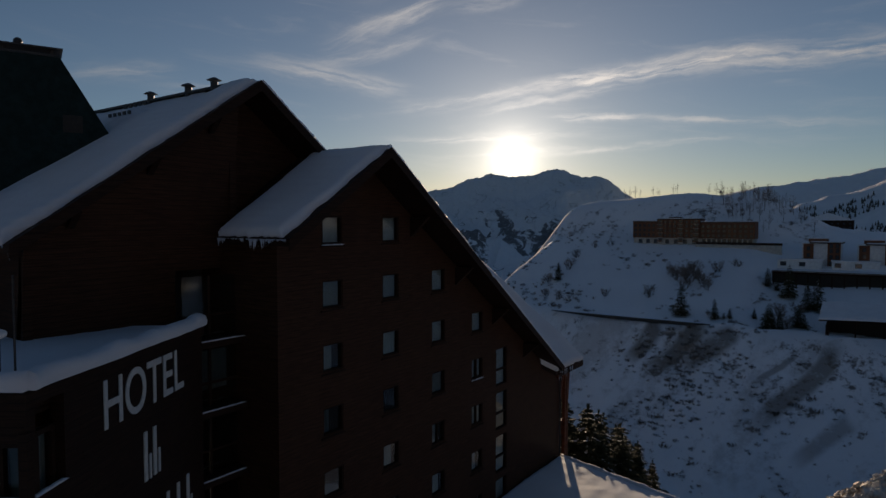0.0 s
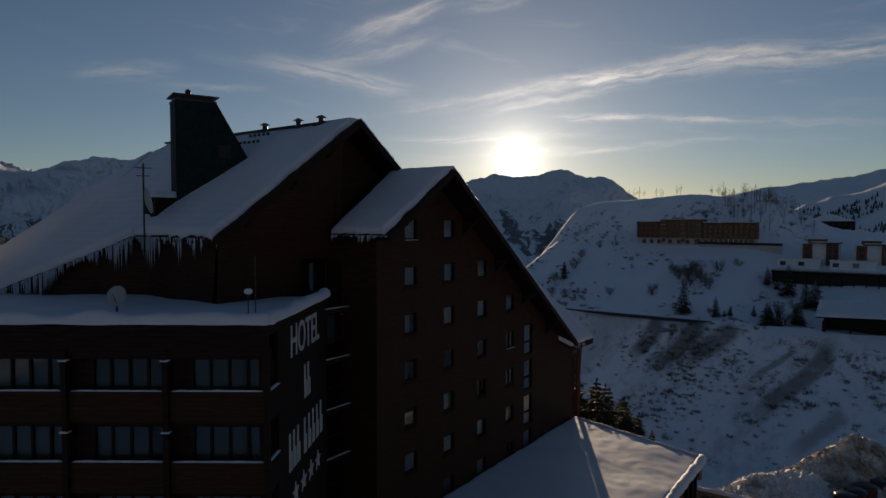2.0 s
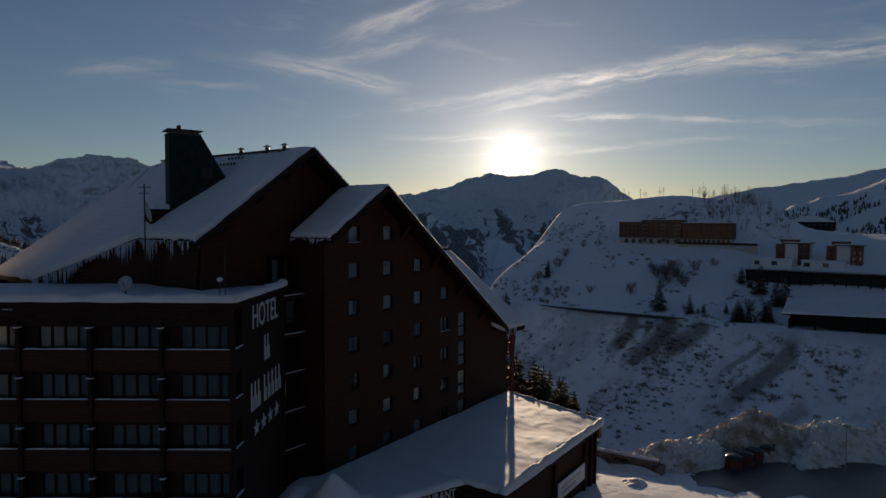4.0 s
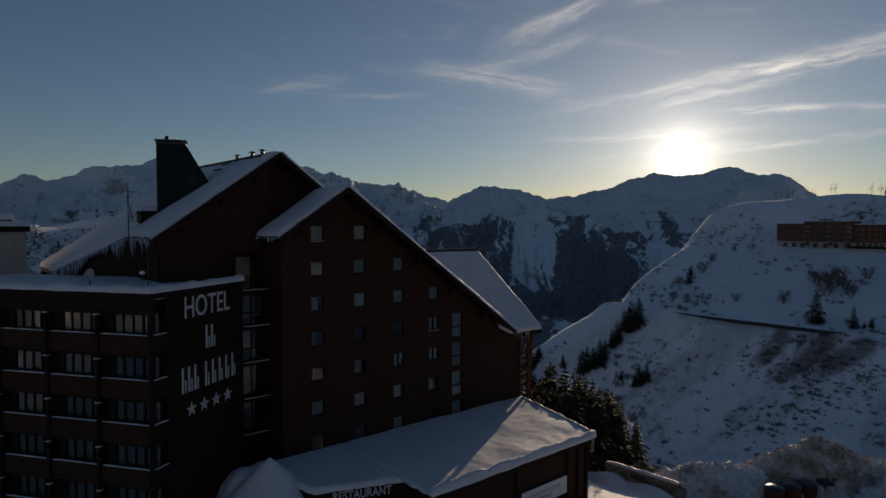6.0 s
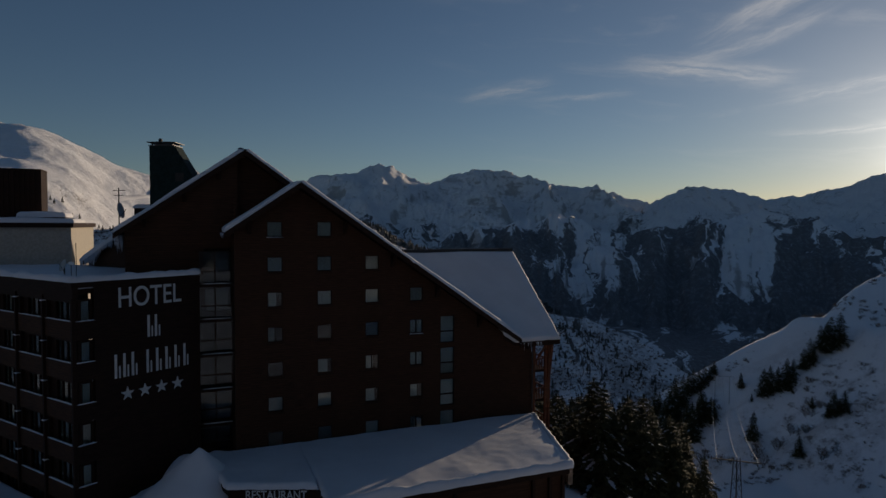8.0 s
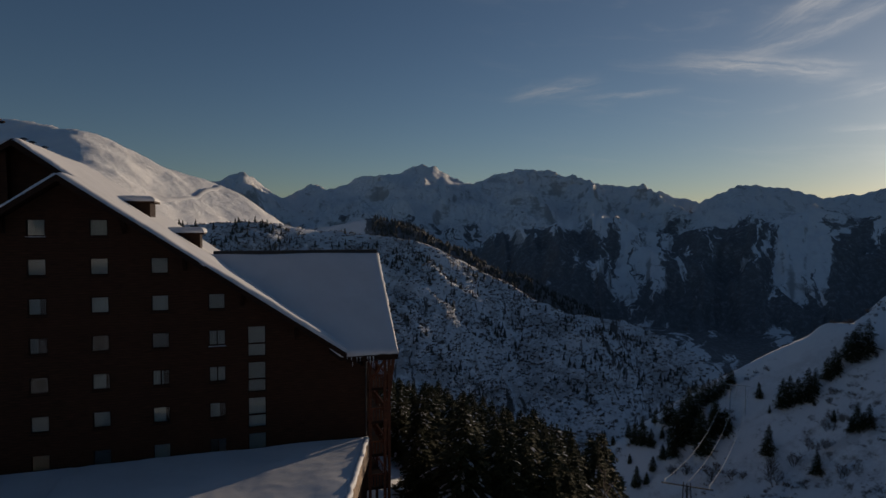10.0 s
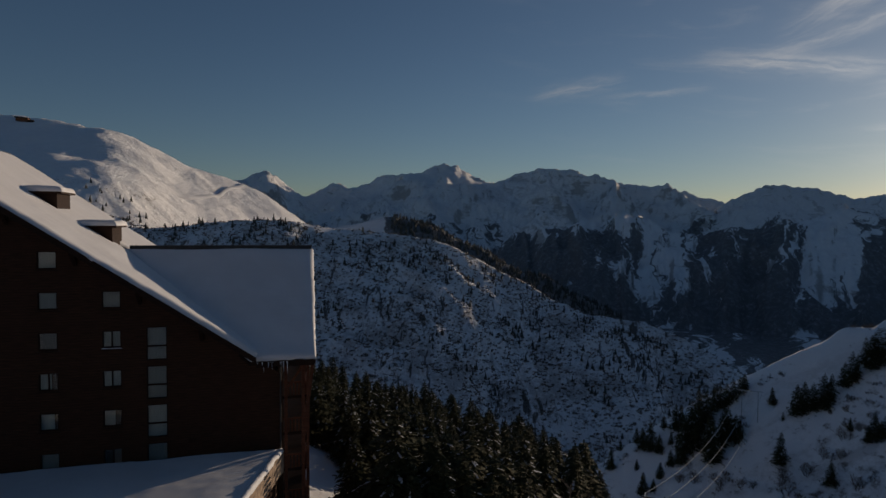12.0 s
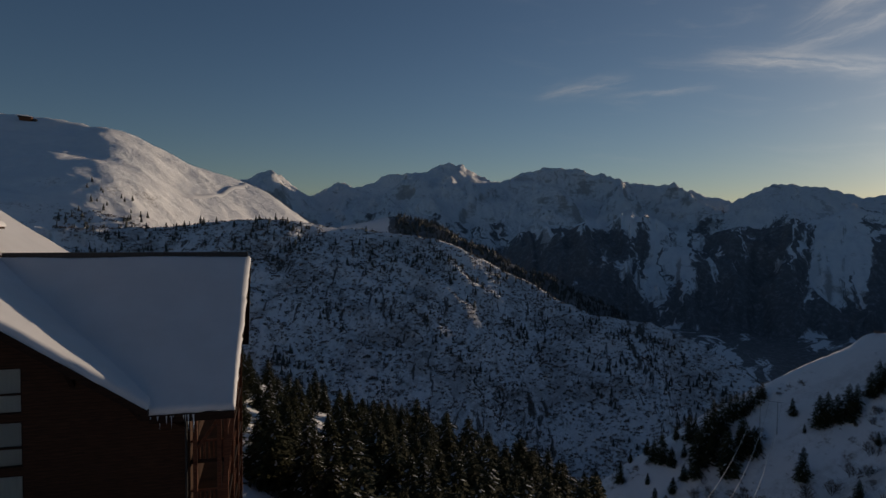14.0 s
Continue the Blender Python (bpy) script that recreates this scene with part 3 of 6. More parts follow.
    lean = N.add("ShaderNodeCombineXYZ", {0: N.math("ADD", N.math("MULTIPLY", xyz.outputs[0], 0.016), N.math("MULTIPLY", xyz.outputs[2], 0.028)),
                                          1: N.math("SUBTRACT", N.math("MULTIPLY", xyz.outputs[2], 0.055), N.math("MULTIPLY", xyz.outputs[0], 0.095))}).outputs[0]
    ledge = N.math("ADD", N.noise(lean, 1.0, 7.0, 0.72, 0.4), N.math("MULTIPLY", N.math("SUBTRACT", N.noise(p, 0.008, 4.0), 0.5), 0.5))
    crag = N.math("MULTIPLY", N.ramp(ledge, 0.585, 0.625), flank.outputs["Fac"])
    col = N.mix(N.math("MULTIPLY", crag, 0.9), col, (0.075, 0.068, 0.062))
    # scrub and earth showing through on the near slopes
    scrub = N.noise(p, 0.22, 8.0, 0.75)
    patch = N.noise(p, 0.025, 5.0, 0.6)
    slope = N.math("SUBTRACT", 1.0, N.ramp(nz, 0.80, 0.93))
    mid = N.math("MULTIPLY", N.ramp(r, 110.0, 150.0), N.math("SUBTRACT", 1.0, N.ramp(r, 1150.0, 1300.0)))
    bare = N.math("MULTIPLY", N.math("MULTIPLY", N.ramp(N.math("ADD", scrub, N.math("ADD", N.math("MULTIPLY", patch, 0.5), N.math("MULTIPLY", N.ramp(r, 350.0, 450.0), 0.015))), 0.82, 0.94), slope), mid)
    col = N.mix(N.math("MULTIPLY", bare, 0.85), col, (0.075, 0.055, 0.042))
    along_streak = N.math("ADD", N.math("MULTIPLY", xyz.outputs[0], -0.0079), N.math("MULTIPLY", xyz.outputs[1], 0.0042))
    across_streak = N.math("ADD", N.math("MULTIPLY", xyz.outputs[0], 0.026), N.math("MULTIPLY", xyz.outputs[1], 0.049))
    streak = N.noise(N.add("ShaderNodeCombineXYZ", {0: along_streak, 1: across_streak}).outputs[0], 1.0, 7.0, 0.62, 0.5)
    ravine = N.math("MULTIPLY", N.ramp(r, 140.0, 170.0), N.math("SUBTRACT", 1.0, N.ramp(r, 255.0, 290.0)))
    earth = N.math("MULTIPLY", N.math("MULTIPLY", N.ramp(N.math("ADD", streak, N.math("MULTIPLY", scrub, 0.75)), 0.84, 1.02), ravine), slope)
    earth = N.math("MULTIPLY", earth, 0.35)
    for ax, ay, bx, by, width, gain in SLIDES:
        length = math.hypot(bx - ax, by - ay)
        tx, ty = (bx - ax) / length, (by - ay) / length
        dx, dy = N.math("SUBTRACT", xyz.outputs[0], ax), N.math("SUBTRACT", xyz.outputs[1], ay)
        u = N.math("ADD", N.math("MULTIPLY", dx, tx / length), N.math("MULTIPLY", dy, ty / length))
        v = N.math("ABSOLUTE", N.math("ADD", N.math("SUBTRACT", N.math("MULTIPLY", dy, tx), N.math("MULTIPLY", dx, ty)), N.math("MULTIPLY", N.math("SUBTRACT", patch, 0.5), 9.0)))
        inside = N.math("MULTIPLY", N.math("MULTIPLY", N.ramp(u, -0.08, 0.12), N.math("SUBTRACT", 1.0, N.ramp(u, 0.7, 1.15))), N.math("SUBTRACT", 1.0, N.ramp(v, width * 0.35, width)))
        earth = N.math("MAXIMUM", earth, N.math("MULTIPLY", N.math("MULTIPLY", inside, N.ramp(scrub, 0.18, 0.50)), gain))
    col = N.mix(N.math("MULTIPLY", earth, 0.85), col, N.mix(N.ramp(scrub, 0.4, 0.6), (0.10, 0.085, 0.06), (0.20, 0.165, 0.13)))
    h = N.math("ADD", N.noise(p, 0.5, 6.0, 0.6), N.math("ADD", N.math("MULTIPLY", N.math("MULTIPLY", N.noise(p, 0.01, 8.0, 0.7), far), 60.0), N.math("MULTIPLY", N.math("MULTIPLY", ribbed, peaks), -150.0)))
    put(N, b, col, 0.75, h, 0.5, 0.5, specular=0.2)
    return m


ground, GV, G_R, G_A = build_ground()


def ground_z(x, y):
    """Height of the sheet at a place."""
    dx, dy = x - CENTRE.x, y - CENTRE.y
    r, a = math.hypot(dx, dy), math.atan2(dx, dy)
    if a < G_A[0]:
        a += math.tau
    i = min(max(int(np.searchsorted(G_R, r)) - 1, 0), len(G_R) - 2)
    j = min(max(int(np.searchsorted(G_A, a)) - 1, 0), len(G_A) - 2)
    u = (r - G_R[i]) / (G_R[i + 1] - G_R[i])
    v = min(max((a - G_A[j]) / (G_A[j + 1] - G_A[j]), 0), 1)
    g = GV[:, :, 2]
    return float((g[i, j] * (1 - v) + g[i, j + 1] * v) * (1 - u) + (g[i + 1, j] * (1 - v) + g[i + 1, j + 1] * v) * u)


# ---- the hotel ----
hotel = thing("hotel", "dark red-brown timber-clad hotel under deep roof snow", "hotel")
PITCH = 0.685
AX, AZ = 5.27, 25.55          # apex of the front gable, below the snow
BX, BZ = 1.52, 28.25          # ridge of the high roof
STOREY = 2.75


def right_roof(x):
    return AZ - PITCH * (x - AX)


def left_roof_front(x):
    return AZ - 0.69 * (AX - x)


def left_roof_high(x):
    return BZ - 0.70 * (BX - x)


def wall_with_openings(bm, xs, top, bottom, holes, y0, y1):
    """An upright wall along x with real openings: strips between the cuts, each filled between its holes."""
    cuts = sorted(set(xs) | {h[0] for h in holes} | {h[1] for h in holes})
    for xa, xb in zip(cuts, cuts[1:]):
        mid = (xa + xb) / 2
        here = sorted((h[2], h[3]) for h in holes if h[0] < mid < h[1])
        z = bottom
        for za, zb in here:
            if za > z:
                box(bm, xa, xb, y0, y1, z, za)
            z = zb
        prism(bm, [(xa, y0, z), (xb, y0, z), (xb, y0, top(xb)), (xa, y0, top(xa))], (0, y1 - y0, 0))


WINDOW_X = (3.5, 7.37, 11.3, 15.19)
FIRST_ROW = (0, 0, 1, 2)
holes, bare_rows = [], {(0, 3), (1, 3), (2, 3), (0, 4), (1, 6), (3, 6), (0, 6)}
for c, wx in enumerate(WINDOW_X):
    for row in range(FIRST_ROW[c], 7):
        z = 22.0 - STOREY * row
        holes.append((wx - 0.6, wx + 0.6, z - 0.6, z + 0.6, c, row))
STRIP = []
for k in range(4):
    STRIP.append((17.36, 18.72, 12.15 - STOREY * k, 14.52 - STOREY * k))
bm = bmesh.new()
wall_with_openings(bm, [0.5, AX, 26.6], lambda x: min(right_roof(x), left_roof_front(x)) - 0.35, 3.2,
                   [h[:4] for h in holes] + [(a, b, max(3.6, c), d) for a, b, c, d in STRIP], 0.0, 0.35)
part("wall", bm, CLADDING, hotel, "red-brown horizontal timber boarding")


def window(cx, z0, z1, width, y, curtain, panes=1, parent=hotel, sill=True, m=None, rail=None, drawn=1.0):
    """A timber window set into a wall that faces -y: frame, panes, sill and what hangs behind."""
    w = new("window")
    w.parent = parent
    x0, x1, b = cx - width / 2, cx + width / 2, 0.07
    fr = [(x0 - 0.06, x0 + b, y - 0.03, y + 0.16, z0 - 0.06, z1 + 0.06), (x1 - b, x1 + 0.06, y - 0.03, y + 0.16, z0 - 0.06, z1 + 0.06),
          (x0 + b, x1 - b, y - 0.03, y + 0.16, z0 - 0.06, z0 + b), (x0 + b, x1 - b, y - 0.03, y + 0.16, z1 - b, z1 + 0.06)]
    for k in range(1, panes):
        xm = x0 + width * k / panes
        fr.append((xm - 0.04, xm + 0.04, y, y + 0.14, z0 + b, z1 - b))
    if rail is not None:
        fr.append((x0 + b, x1 - b, y, y + 0.14, rail - 0.05, rail + 0.05))
    part("window_frame", boxes(*fr, m=m), BEAM, w)
    g = part("pane", boxes((x0 + b, x1 - b, y + 0.08, y + 0.09, z0 + b, z1 - b), m=m), GLASS, w)
    g.visible_shadow = False
    if sill:
        part("sill", boxes((x0 - 0.1, x1 + 0.1, y - 0.12, y + 0.02, z0 - 0.13, z0 - 0.06), m=m), BEAM, w)
    if curtain is not None:
        bm = bmesh.new()
        n, xe = 18, x0 + (x1 - x0) * drawn
        rows = [[bm.verts.new((x0 + (xe - x0) * i / n, y + 0.19 + 0.010 * math.sin(i * 2.1 + cx), z)) for z in (z0 - 0.05, z1 + 0.05)] for i in range(n + 1)]
        for a, c in zip(rows, rows[1:]):
            bm.faces.new((a[0], c[0], c[1], a[1]))
        if m is not None:
            bm.transform(m)
        part("curtain", bm, curtain, w, smooth=True)
    return w


for x0, x1, z0, z1, c, row in holes:
    dark = (c, row) in bare_rows
    window((x0 + x1) / 2, z0, z1, 1.2, 0.06, (CURTAIN if not dark else (CURTAIN_GREY if (c + row) % 2 else None)), panes=2 if (c, row) in ((3, 3), (2, 4), (3, 4), (3, 6)) else 1,
           drawn=0.45 if (c, row) in ((0, 3), (0, 6), (3, 6)) else (1.0, 0.72, 1.0, 1.0, 0.6)[(c * 3 + row * 2) % 5])
for x0, x1, z0, z1 in STRIP:
    window((x0 + x1) / 2, max(3.6, z0), z1, 1.36, 0.06, CURTAIN, rail=max(3.6, z0) + 1.0, sill=False)

# side and back walls of the main block, the high gable and its recess
part("wall", boxes((0.5, 0.85, 0.35, 5.2, 3.0, 21.6)), CLADDING, hotel)
part("wall", boxes((26.25, 26.6, 0.35, 19.0, -3.0, 11.6)), CLADDING, hotel)
bm = bmesh.new()
prism(bm, [(26.25, 0.0, 11.6), (26.25, 19.0, 11.6), (26.25, 9.4, 19.0)], (0.35, 0, 0))
part("wall", bm, CLADDING, hotel)
bm = bmesh.new()
prism(bm, [(-7.2, 3.6, 16.0), (-1.6, 3.6, 16.0), (-1.6, 3.6, 20.4), (0.95, 3.6, 20.4), (0.95, 2.8, left_roof_high(0.95) - 0.3), (-7.2, 2.8, left_roof_high(-7.2) - 0.3)], (0, 0.3, 0))
part("wall", bm, CLADDING, hotel)
bm = bmesh.new()
prism(bm, [(0.95, 3.9, 18.0), (5.6, 3.9, 18.0), (5.6, 3.9, right_roof(5.6) - 0.3), (BX, 3.9, BZ - 0.3), (0.95, 3.9, left_roof_high(0.95) - 0.3)], (0, 0.3, 0))
part("wall", bm, CLADDING, hotel)
part("wall", boxes((0.65, 0.95, 3.1, 5.2, 18.0, 27.4)), CLADDING, hotel)
part("wall", boxes((-7.2, 26.3, 21.5, 21.9, -3.0, 11.5)), CLADDING, hotel)
bm = bmesh.new()
prism(bm, [(-12.0, 21.5, 11.5), (26.2, 21.5, 11.5), (BX, 21.5, BZ - 0.4), (-12.0, 21.5, left_roof_high(-12) - 0.4)], (0, 0.4, 0))
part("wall", bm, CLADDING, hotel)
# wall under the skewed eave of the high roof
bm = bmesh.new()
prism(bm, [(-7.2, 3.1, 16.0), (-7.2, 9.2, 16.0), (-7.2, 9.2, 22.0), (-7.2, 3.1, 22.0)], (0.3, 0, 0))
prism(bm, [(-7.2, 9.2, 16.0), (-11.2, 15.1, 16.0), (-11.2, 15.1, left_roof_high(-11.2) - 0.35), (-7.2, 9.2, left_roof_high(-7.2) - 0.35)], (0.25, 0.17, 0))
prism(bm, [(-11.2, 15.1, 16.0), (-11.2, 21.6, 16.0), (-11.2, 21.6, 19.0), (-11.2, 15.1, 19.0)], (0.3, 0, 0))
part("wall", bm, CLADDING, hotel)

# roofs: boarded slabs with deep verges
RB = 22.0
SLAB = 0.28


def slab(name, pts, thick=SLAB, mat=BEAM):
    bm = bmesh.new()
    prism(bm, [(p[0], p[1], p[2] - thick) for p in pts], (0, 0, thick))
    return part(name, bm, mat, hotel)


VA = -1.80
slab("roof", [(AX, VA, AZ), (24.75, -1.15, right_roof(24.75)), (24.75, 9.3, right_roof(24.75)), (AX, 9.3, AZ)])
slab("roof", [(BX, 2.12, BZ), (AX, 2.12, right_roof(AX)), (AX, RB, right_roof(AX)), (BX, RB, BZ)])
slab("roof", [(AX, 9.3, AZ), (24.75, 9.3, right_roof(24.75)), (24.75, RB, right_roof(24.75)), (AX, RB, AZ)])
slab("roof", [(-0.28, VA + 0.2, left_roof_front(-0.28)), (AX, VA, AZ), (AX, 5.1, AZ), (-0.28, 2.75, left_roof_front(-0.28))])
slab("roof", [(-7.9, 2.08, left_roof_high(-7.9)), (BX, 2.12, BZ), (BX, RB, BZ), (-11.95, RB, left_roof_high(-11.95)), (-11.95, 15.4, left_roof_high(-11.95)), (-7.8, 9.5, left_roof_high(-7.8))])
# cross wing at the lower end
DZ0, DZ1, DY0, DY1 = 11.85, 19.45, -0.78, 9.4
slab("roof", [(24.3, DY0, DZ0), (28.95, DY0, DZ0), (29.5, DY1, DZ1), (14.2, DY1, DZ1)])
slab("roof", [(14.2, DY1, DZ1), (29.5, DY1, DZ1), (28.95, 19.5, DZ0), (24.3, 19.5, DZ0)])


def verge(pts, depth=0.42, out=0.07):
    """Barge board under a sloping roof edge that faces -y."""
    for p, q in zip(pts, pts[1:]):
        bm = bmesh.new()
        prism(bm, [(p[0], p[1] - out, p[2] + 0.02), (q[0], q[1] - out, q[2] + 0.02), (q[0], q[1] - out, q[2] - depth), (p[0], p[1] - out, p[2] - depth)], (0, out - 0.003, 0))
        part("barge_board", bm, BEAM, hotel)


verge([(-0.28, VA + 0.2, left_roof_front(-0.28)), (AX, VA, AZ), (24.75, -1.15, right_roof(24.75))])
verge([(-7.9, 2.08, left_roof_high(-7.9)), (BX, 2.12, BZ), (AX + 0.3, 2.12, right_roof(AX + 0.3))])
part("eave_board", boxes((24.75, 28.95, DY0 - 0.07, DY0 - 0.003, DZ0 - 0.42, DZ0)), BEAM, hotel)
# rafters and brackets under the verges
for x in (1.6, 9.0, 13.0, 17.0, 21.0):
    zt = min(right_roof(x), left_roof_front(x)) - 0.42
    bm = bmesh.new()
    prism(bm, [(x - 0.12, 0.0, zt - 1.0), (x - 0.12, -1.1, zt), (x - 0.12, 0.0, zt)], (0.24, 0, 0))
    part("bracket", bm, BEAM, hotel)
for x in (-5.8, -3.0, -0.4):
    zt = left_roof_high(x) - 0.42
    bm = bmesh.new()
    prism(bm, [(x - 0.12, 2.8, zt - 0.6), (x - 0.12, 2.2, zt), (x - 0.12, 2.8, zt)], (0.24, 0, 0))
    part("bracket", bm, BEAM, hotel)

def along(origin, d, depth, z=0.0):
    """A frame whose x runs along d and whose y runs into the wall."""
    d = d.normalized()
    n = Vector((-d.y, d.x, 0))
    m = Matrix(((d.x, n.x, 0, origin.x), (d.y, n.y, 0, origin.y), (0, 0, 1, z), (0, 0, 0, 1)))
    return m


# chimney with its sloping flank
chimney = new("chimney")
chimney.parent = hotel
MC = along(Vector((-5.75, 8.8, 0)), Vector((0.932, -0.361, 0)), 0)
bm = bmesh.new()
prism(bm, [(0, 0, 21.5), (4.5, 0, 25.2), (3.80, 0, 26.15), (2.12, 0, 29.05), (0, 0, 29.05)], (0, 1.7, 0))
bmesh.ops.bevel(bm, geom=list(bm.edges), offset=0.05, segments=2, affect="EDGES")
bm.transform(MC)
part("shaft", bm, CHIMNEY, chimney)
part("flashing", boxes((-0.03, 2.14, -0.03, 1.73, 28.98, 29.07), m=MC), METAL, chimney)
for cx in (0.2, 1.9):
    for cy in (0.2, 1.5):
        part("cap_leg", boxes((cx - 0.06, cx + 0.06, cy - 0.06, cy + 0.06, 29.05, 29.26), m=MC), METAL, chimney)
bm = boxes((-0.14, 2.26, -0.16, 1.86, 29.26, 29.32), (0.4, 1.7, 0.35, 1.35, 29.32, 29.40), m=MC)
part("cap", bm, METAL, chimney)
bm = bmesh.new()
bmesh.ops.create_uvsphere(bm, u_segments=12, v_segments=8, radius=0.17, matrix=MC @ Matrix.Translation((0.75, 0.5, 29.52)))
part("cowl", bm, METAL, chimney, smooth=True)
part("hatch", boxes((2.2, 2.9, -0.04, 0.0, 26.0, 26.7), m=MC), DARK, chimney)

# snow guards beside the chimney
for x, z in ((-0.1, 27.42), (-0.85, 26.90)):
    for k in range(5):
        part("snow_guard", boxes((x - 0.03, x + 0.03, 8.1 + 0.42 * k, 8.42 + 0.42 * k - 0.1, z + 0.24, z + 0.40)), METAL, hotel)
# ridge vents
for y in (5.2, 7.2, 10.4):
    v = new("ridge_vent")
    v.parent = hotel
    bm = bmesh.new()
    tube(bm, [(BX - 0.1, y, BZ - 0.1), (BX - 0.1, y, BZ + 0.34)], 0.16, 10)
    part("pipe", bm, METAL, v, smooth=False)
    bm = bmesh.new()
    tube(bm, [(BX - 0.1, y, BZ + 0.40), (BX - 0.1, y, BZ + 0.46), (BX - 0.1, y, BZ + 0.52)], 0.33, 12, 0.3)
    part("hood", bm, METAL, v)
part("ridge_capping", boxes((BX - 0.22, BX + 0.22, 2.7, RB, BZ + 0.02, BZ + 0.13)), METAL, hotel)
part("ridge_capping", boxes((14.6, 29.3, DY1 - 0.2, DY1 + 0.2, DZ1 + 0.12, DZ1 + 0.46)), METAL, hotel)

# shed dormers on the long slope
for xd, zd in ((9.7, 24.05), (13.58, 21.4)):
    d = new("dormer")
    d.parent = hotel
    x_back = AX + (AZ - zd - 0.25) / PITCH
    bm = bmesh.new()
    prism(bm, [(x_back, 8.0, zd + 0.02), (xd, 8.0, right_roof(xd) - 0.1), (xd, 8.0, zd)], (0, 0.15, 0))
    part("cheek", bm, BEAM, d)
    bm = bmesh.new()
    prism(bm, [(x_back, 11.2, zd + 0.02), (xd, 11.2, right_roof(xd) - 0.1), (xd, 11.2, zd)], (0, 0.15, 0))
    part("cheek", bm, BEAM, d)
    part("front", boxes((xd - 0.12, xd, 8.15, 11.2, right_roof(xd) - 0.1, zd)), BEAM, d)
    part("dormer_roof", boxes((x_back - 0.3, xd + 0.35, 7.75, 11.6, zd, zd + 0.14)), BEAM, d)
    snow_sheet("dormer_snow", (x_back - 0.5, 7.75, zd + 0.15), (xd + 0.38, 7.75, zd + 0.15), (xd + 0.38, 11.6, zd + 0.15), (x_back - 0.5, 11.6, zd + 0.15), 0.4, "thick snow on a dormer roof", 10, 10, seed=xd)

# glazed stair bay between the sign wall and the main gable
stair = new("stair_bay")
stair.parent = hotel
for k in range(7):
    zb = 20.2 - STOREY * k
    part("floor_slab", boxes((-2.2, 0.5, 1.9, 2.9, zb - 2.75, zb - 2.5)), BEAM, stair)
    for q, (x0, x1, z0, z1) in enumerate(((-1.95, -0.85, -2.5, -1.6), (-0.75, 0.45, -2.5, -1.6), (-1.95, -0.85, -1.5, 0.0), (-0.75, 0.45, -1.5, 0.0))):
        tilt = Matrix.Rotation(0.022 * math.sin(k * 2.3 + q * 1.9), 4, "X") @ Matrix.Rotation(0.03 * math.sin(k * 1.1 + q * 2.7), 4, "Z")
        mid = Vector(((x0 + x1) / 2, 2.6, zb + (z0 + z1) / 2))
        g = part("pane", boxes((-(x1 - x0) / 2, (x1 - x0) / 2, -0.005, 0.005, -(z1 - z0) / 2, (z1 - z0) / 2), m=Matrix.Translation(mid) @ tilt), GLASS, stair)
        g.visible_shadow = False
    part("mullion", boxes((-0.85, -0.75, 2.55, 2.65, zb - 2.5, zb)), BEAM, stair)
    part("transom", boxes((-1.95, 0.45, 2.55, 2.65, zb - 1.6, zb - 1.5)), BEAM, stair)
    if k == 1:
        bm = bmesh.new()
        prism(bm, [(-1.5, 2.9, zb - 1.9), (0.2, 2.9, zb - 1.9), (0.2, 2.9, zb - 0.3), (-1.5, 2.9, zb - 0.3)], (0, 0.02, 0))
        part("curtain", bm, CURTAIN_GREY, stair)
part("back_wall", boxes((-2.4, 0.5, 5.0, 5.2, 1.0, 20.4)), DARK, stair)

# ---- front wing with the sign wall ----
SA, FA = radians(32.4), radians(125.5)
CORNER = Vector((-9.6, -3.5, 0))
S, F = Vector((math.cos(SA), math.sin(SA), 0)), Vector((math.cos(FA), math.sin(FA), 0))
SIGN_LEN, BAYS, BAY = 9.05, 9, 3.85
WING_TOP = 18.45
inner = -Vector((S.y, -S.x, 0))  # into the wing from the sign wall
if inner.dot(F) < 0:
    inner = -inner
wing = thing("hotel_wing", "dark timber balcony wing with a flat snowy roof", "hotel wing")


MS = along(CORNER, S, 0)                                   # sign wall: x along it, y into the wing
far_end = CORNER + F * (BAY * BAYS)
MF = along(far_end, -F, 0)                                 # balcony front: x from the far end to the corner
FL = BAY * BAYS
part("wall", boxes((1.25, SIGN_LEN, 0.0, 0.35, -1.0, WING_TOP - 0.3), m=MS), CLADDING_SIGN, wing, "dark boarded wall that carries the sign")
# near-black sheets behind the balconies, standing in for the shade there
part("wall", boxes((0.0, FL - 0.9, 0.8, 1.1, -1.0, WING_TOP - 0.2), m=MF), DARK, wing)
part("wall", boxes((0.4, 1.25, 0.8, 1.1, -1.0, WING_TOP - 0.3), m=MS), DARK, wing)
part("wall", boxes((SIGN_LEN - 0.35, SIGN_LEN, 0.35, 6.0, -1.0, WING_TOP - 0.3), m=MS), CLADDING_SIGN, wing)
roofpts = [CORNER + S * 0.3 + F * 0.4, CORNER + S * (SIGN_LEN - 0.02) + F * 0.4, CORNER + S * SIGN_LEN + F * 9, CORNER + S * 11 + F * FL, far_end + S * 0.3]
bm = bmesh.new()
prism(bm, [(p.x, p.y, WING_TOP - 0.75) for p in roofpts], (0, 0, 0.35))
part("flat_roof", bm, BEAM, wing)
part("parapet", boxes((-0.2, SIGN_LEN, -0.10, 0.3, WING_TOP - 0.29, WING_TOP + 0.12), m=MS), BEAM, wing)
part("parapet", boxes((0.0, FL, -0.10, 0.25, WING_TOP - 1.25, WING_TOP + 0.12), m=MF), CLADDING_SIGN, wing)
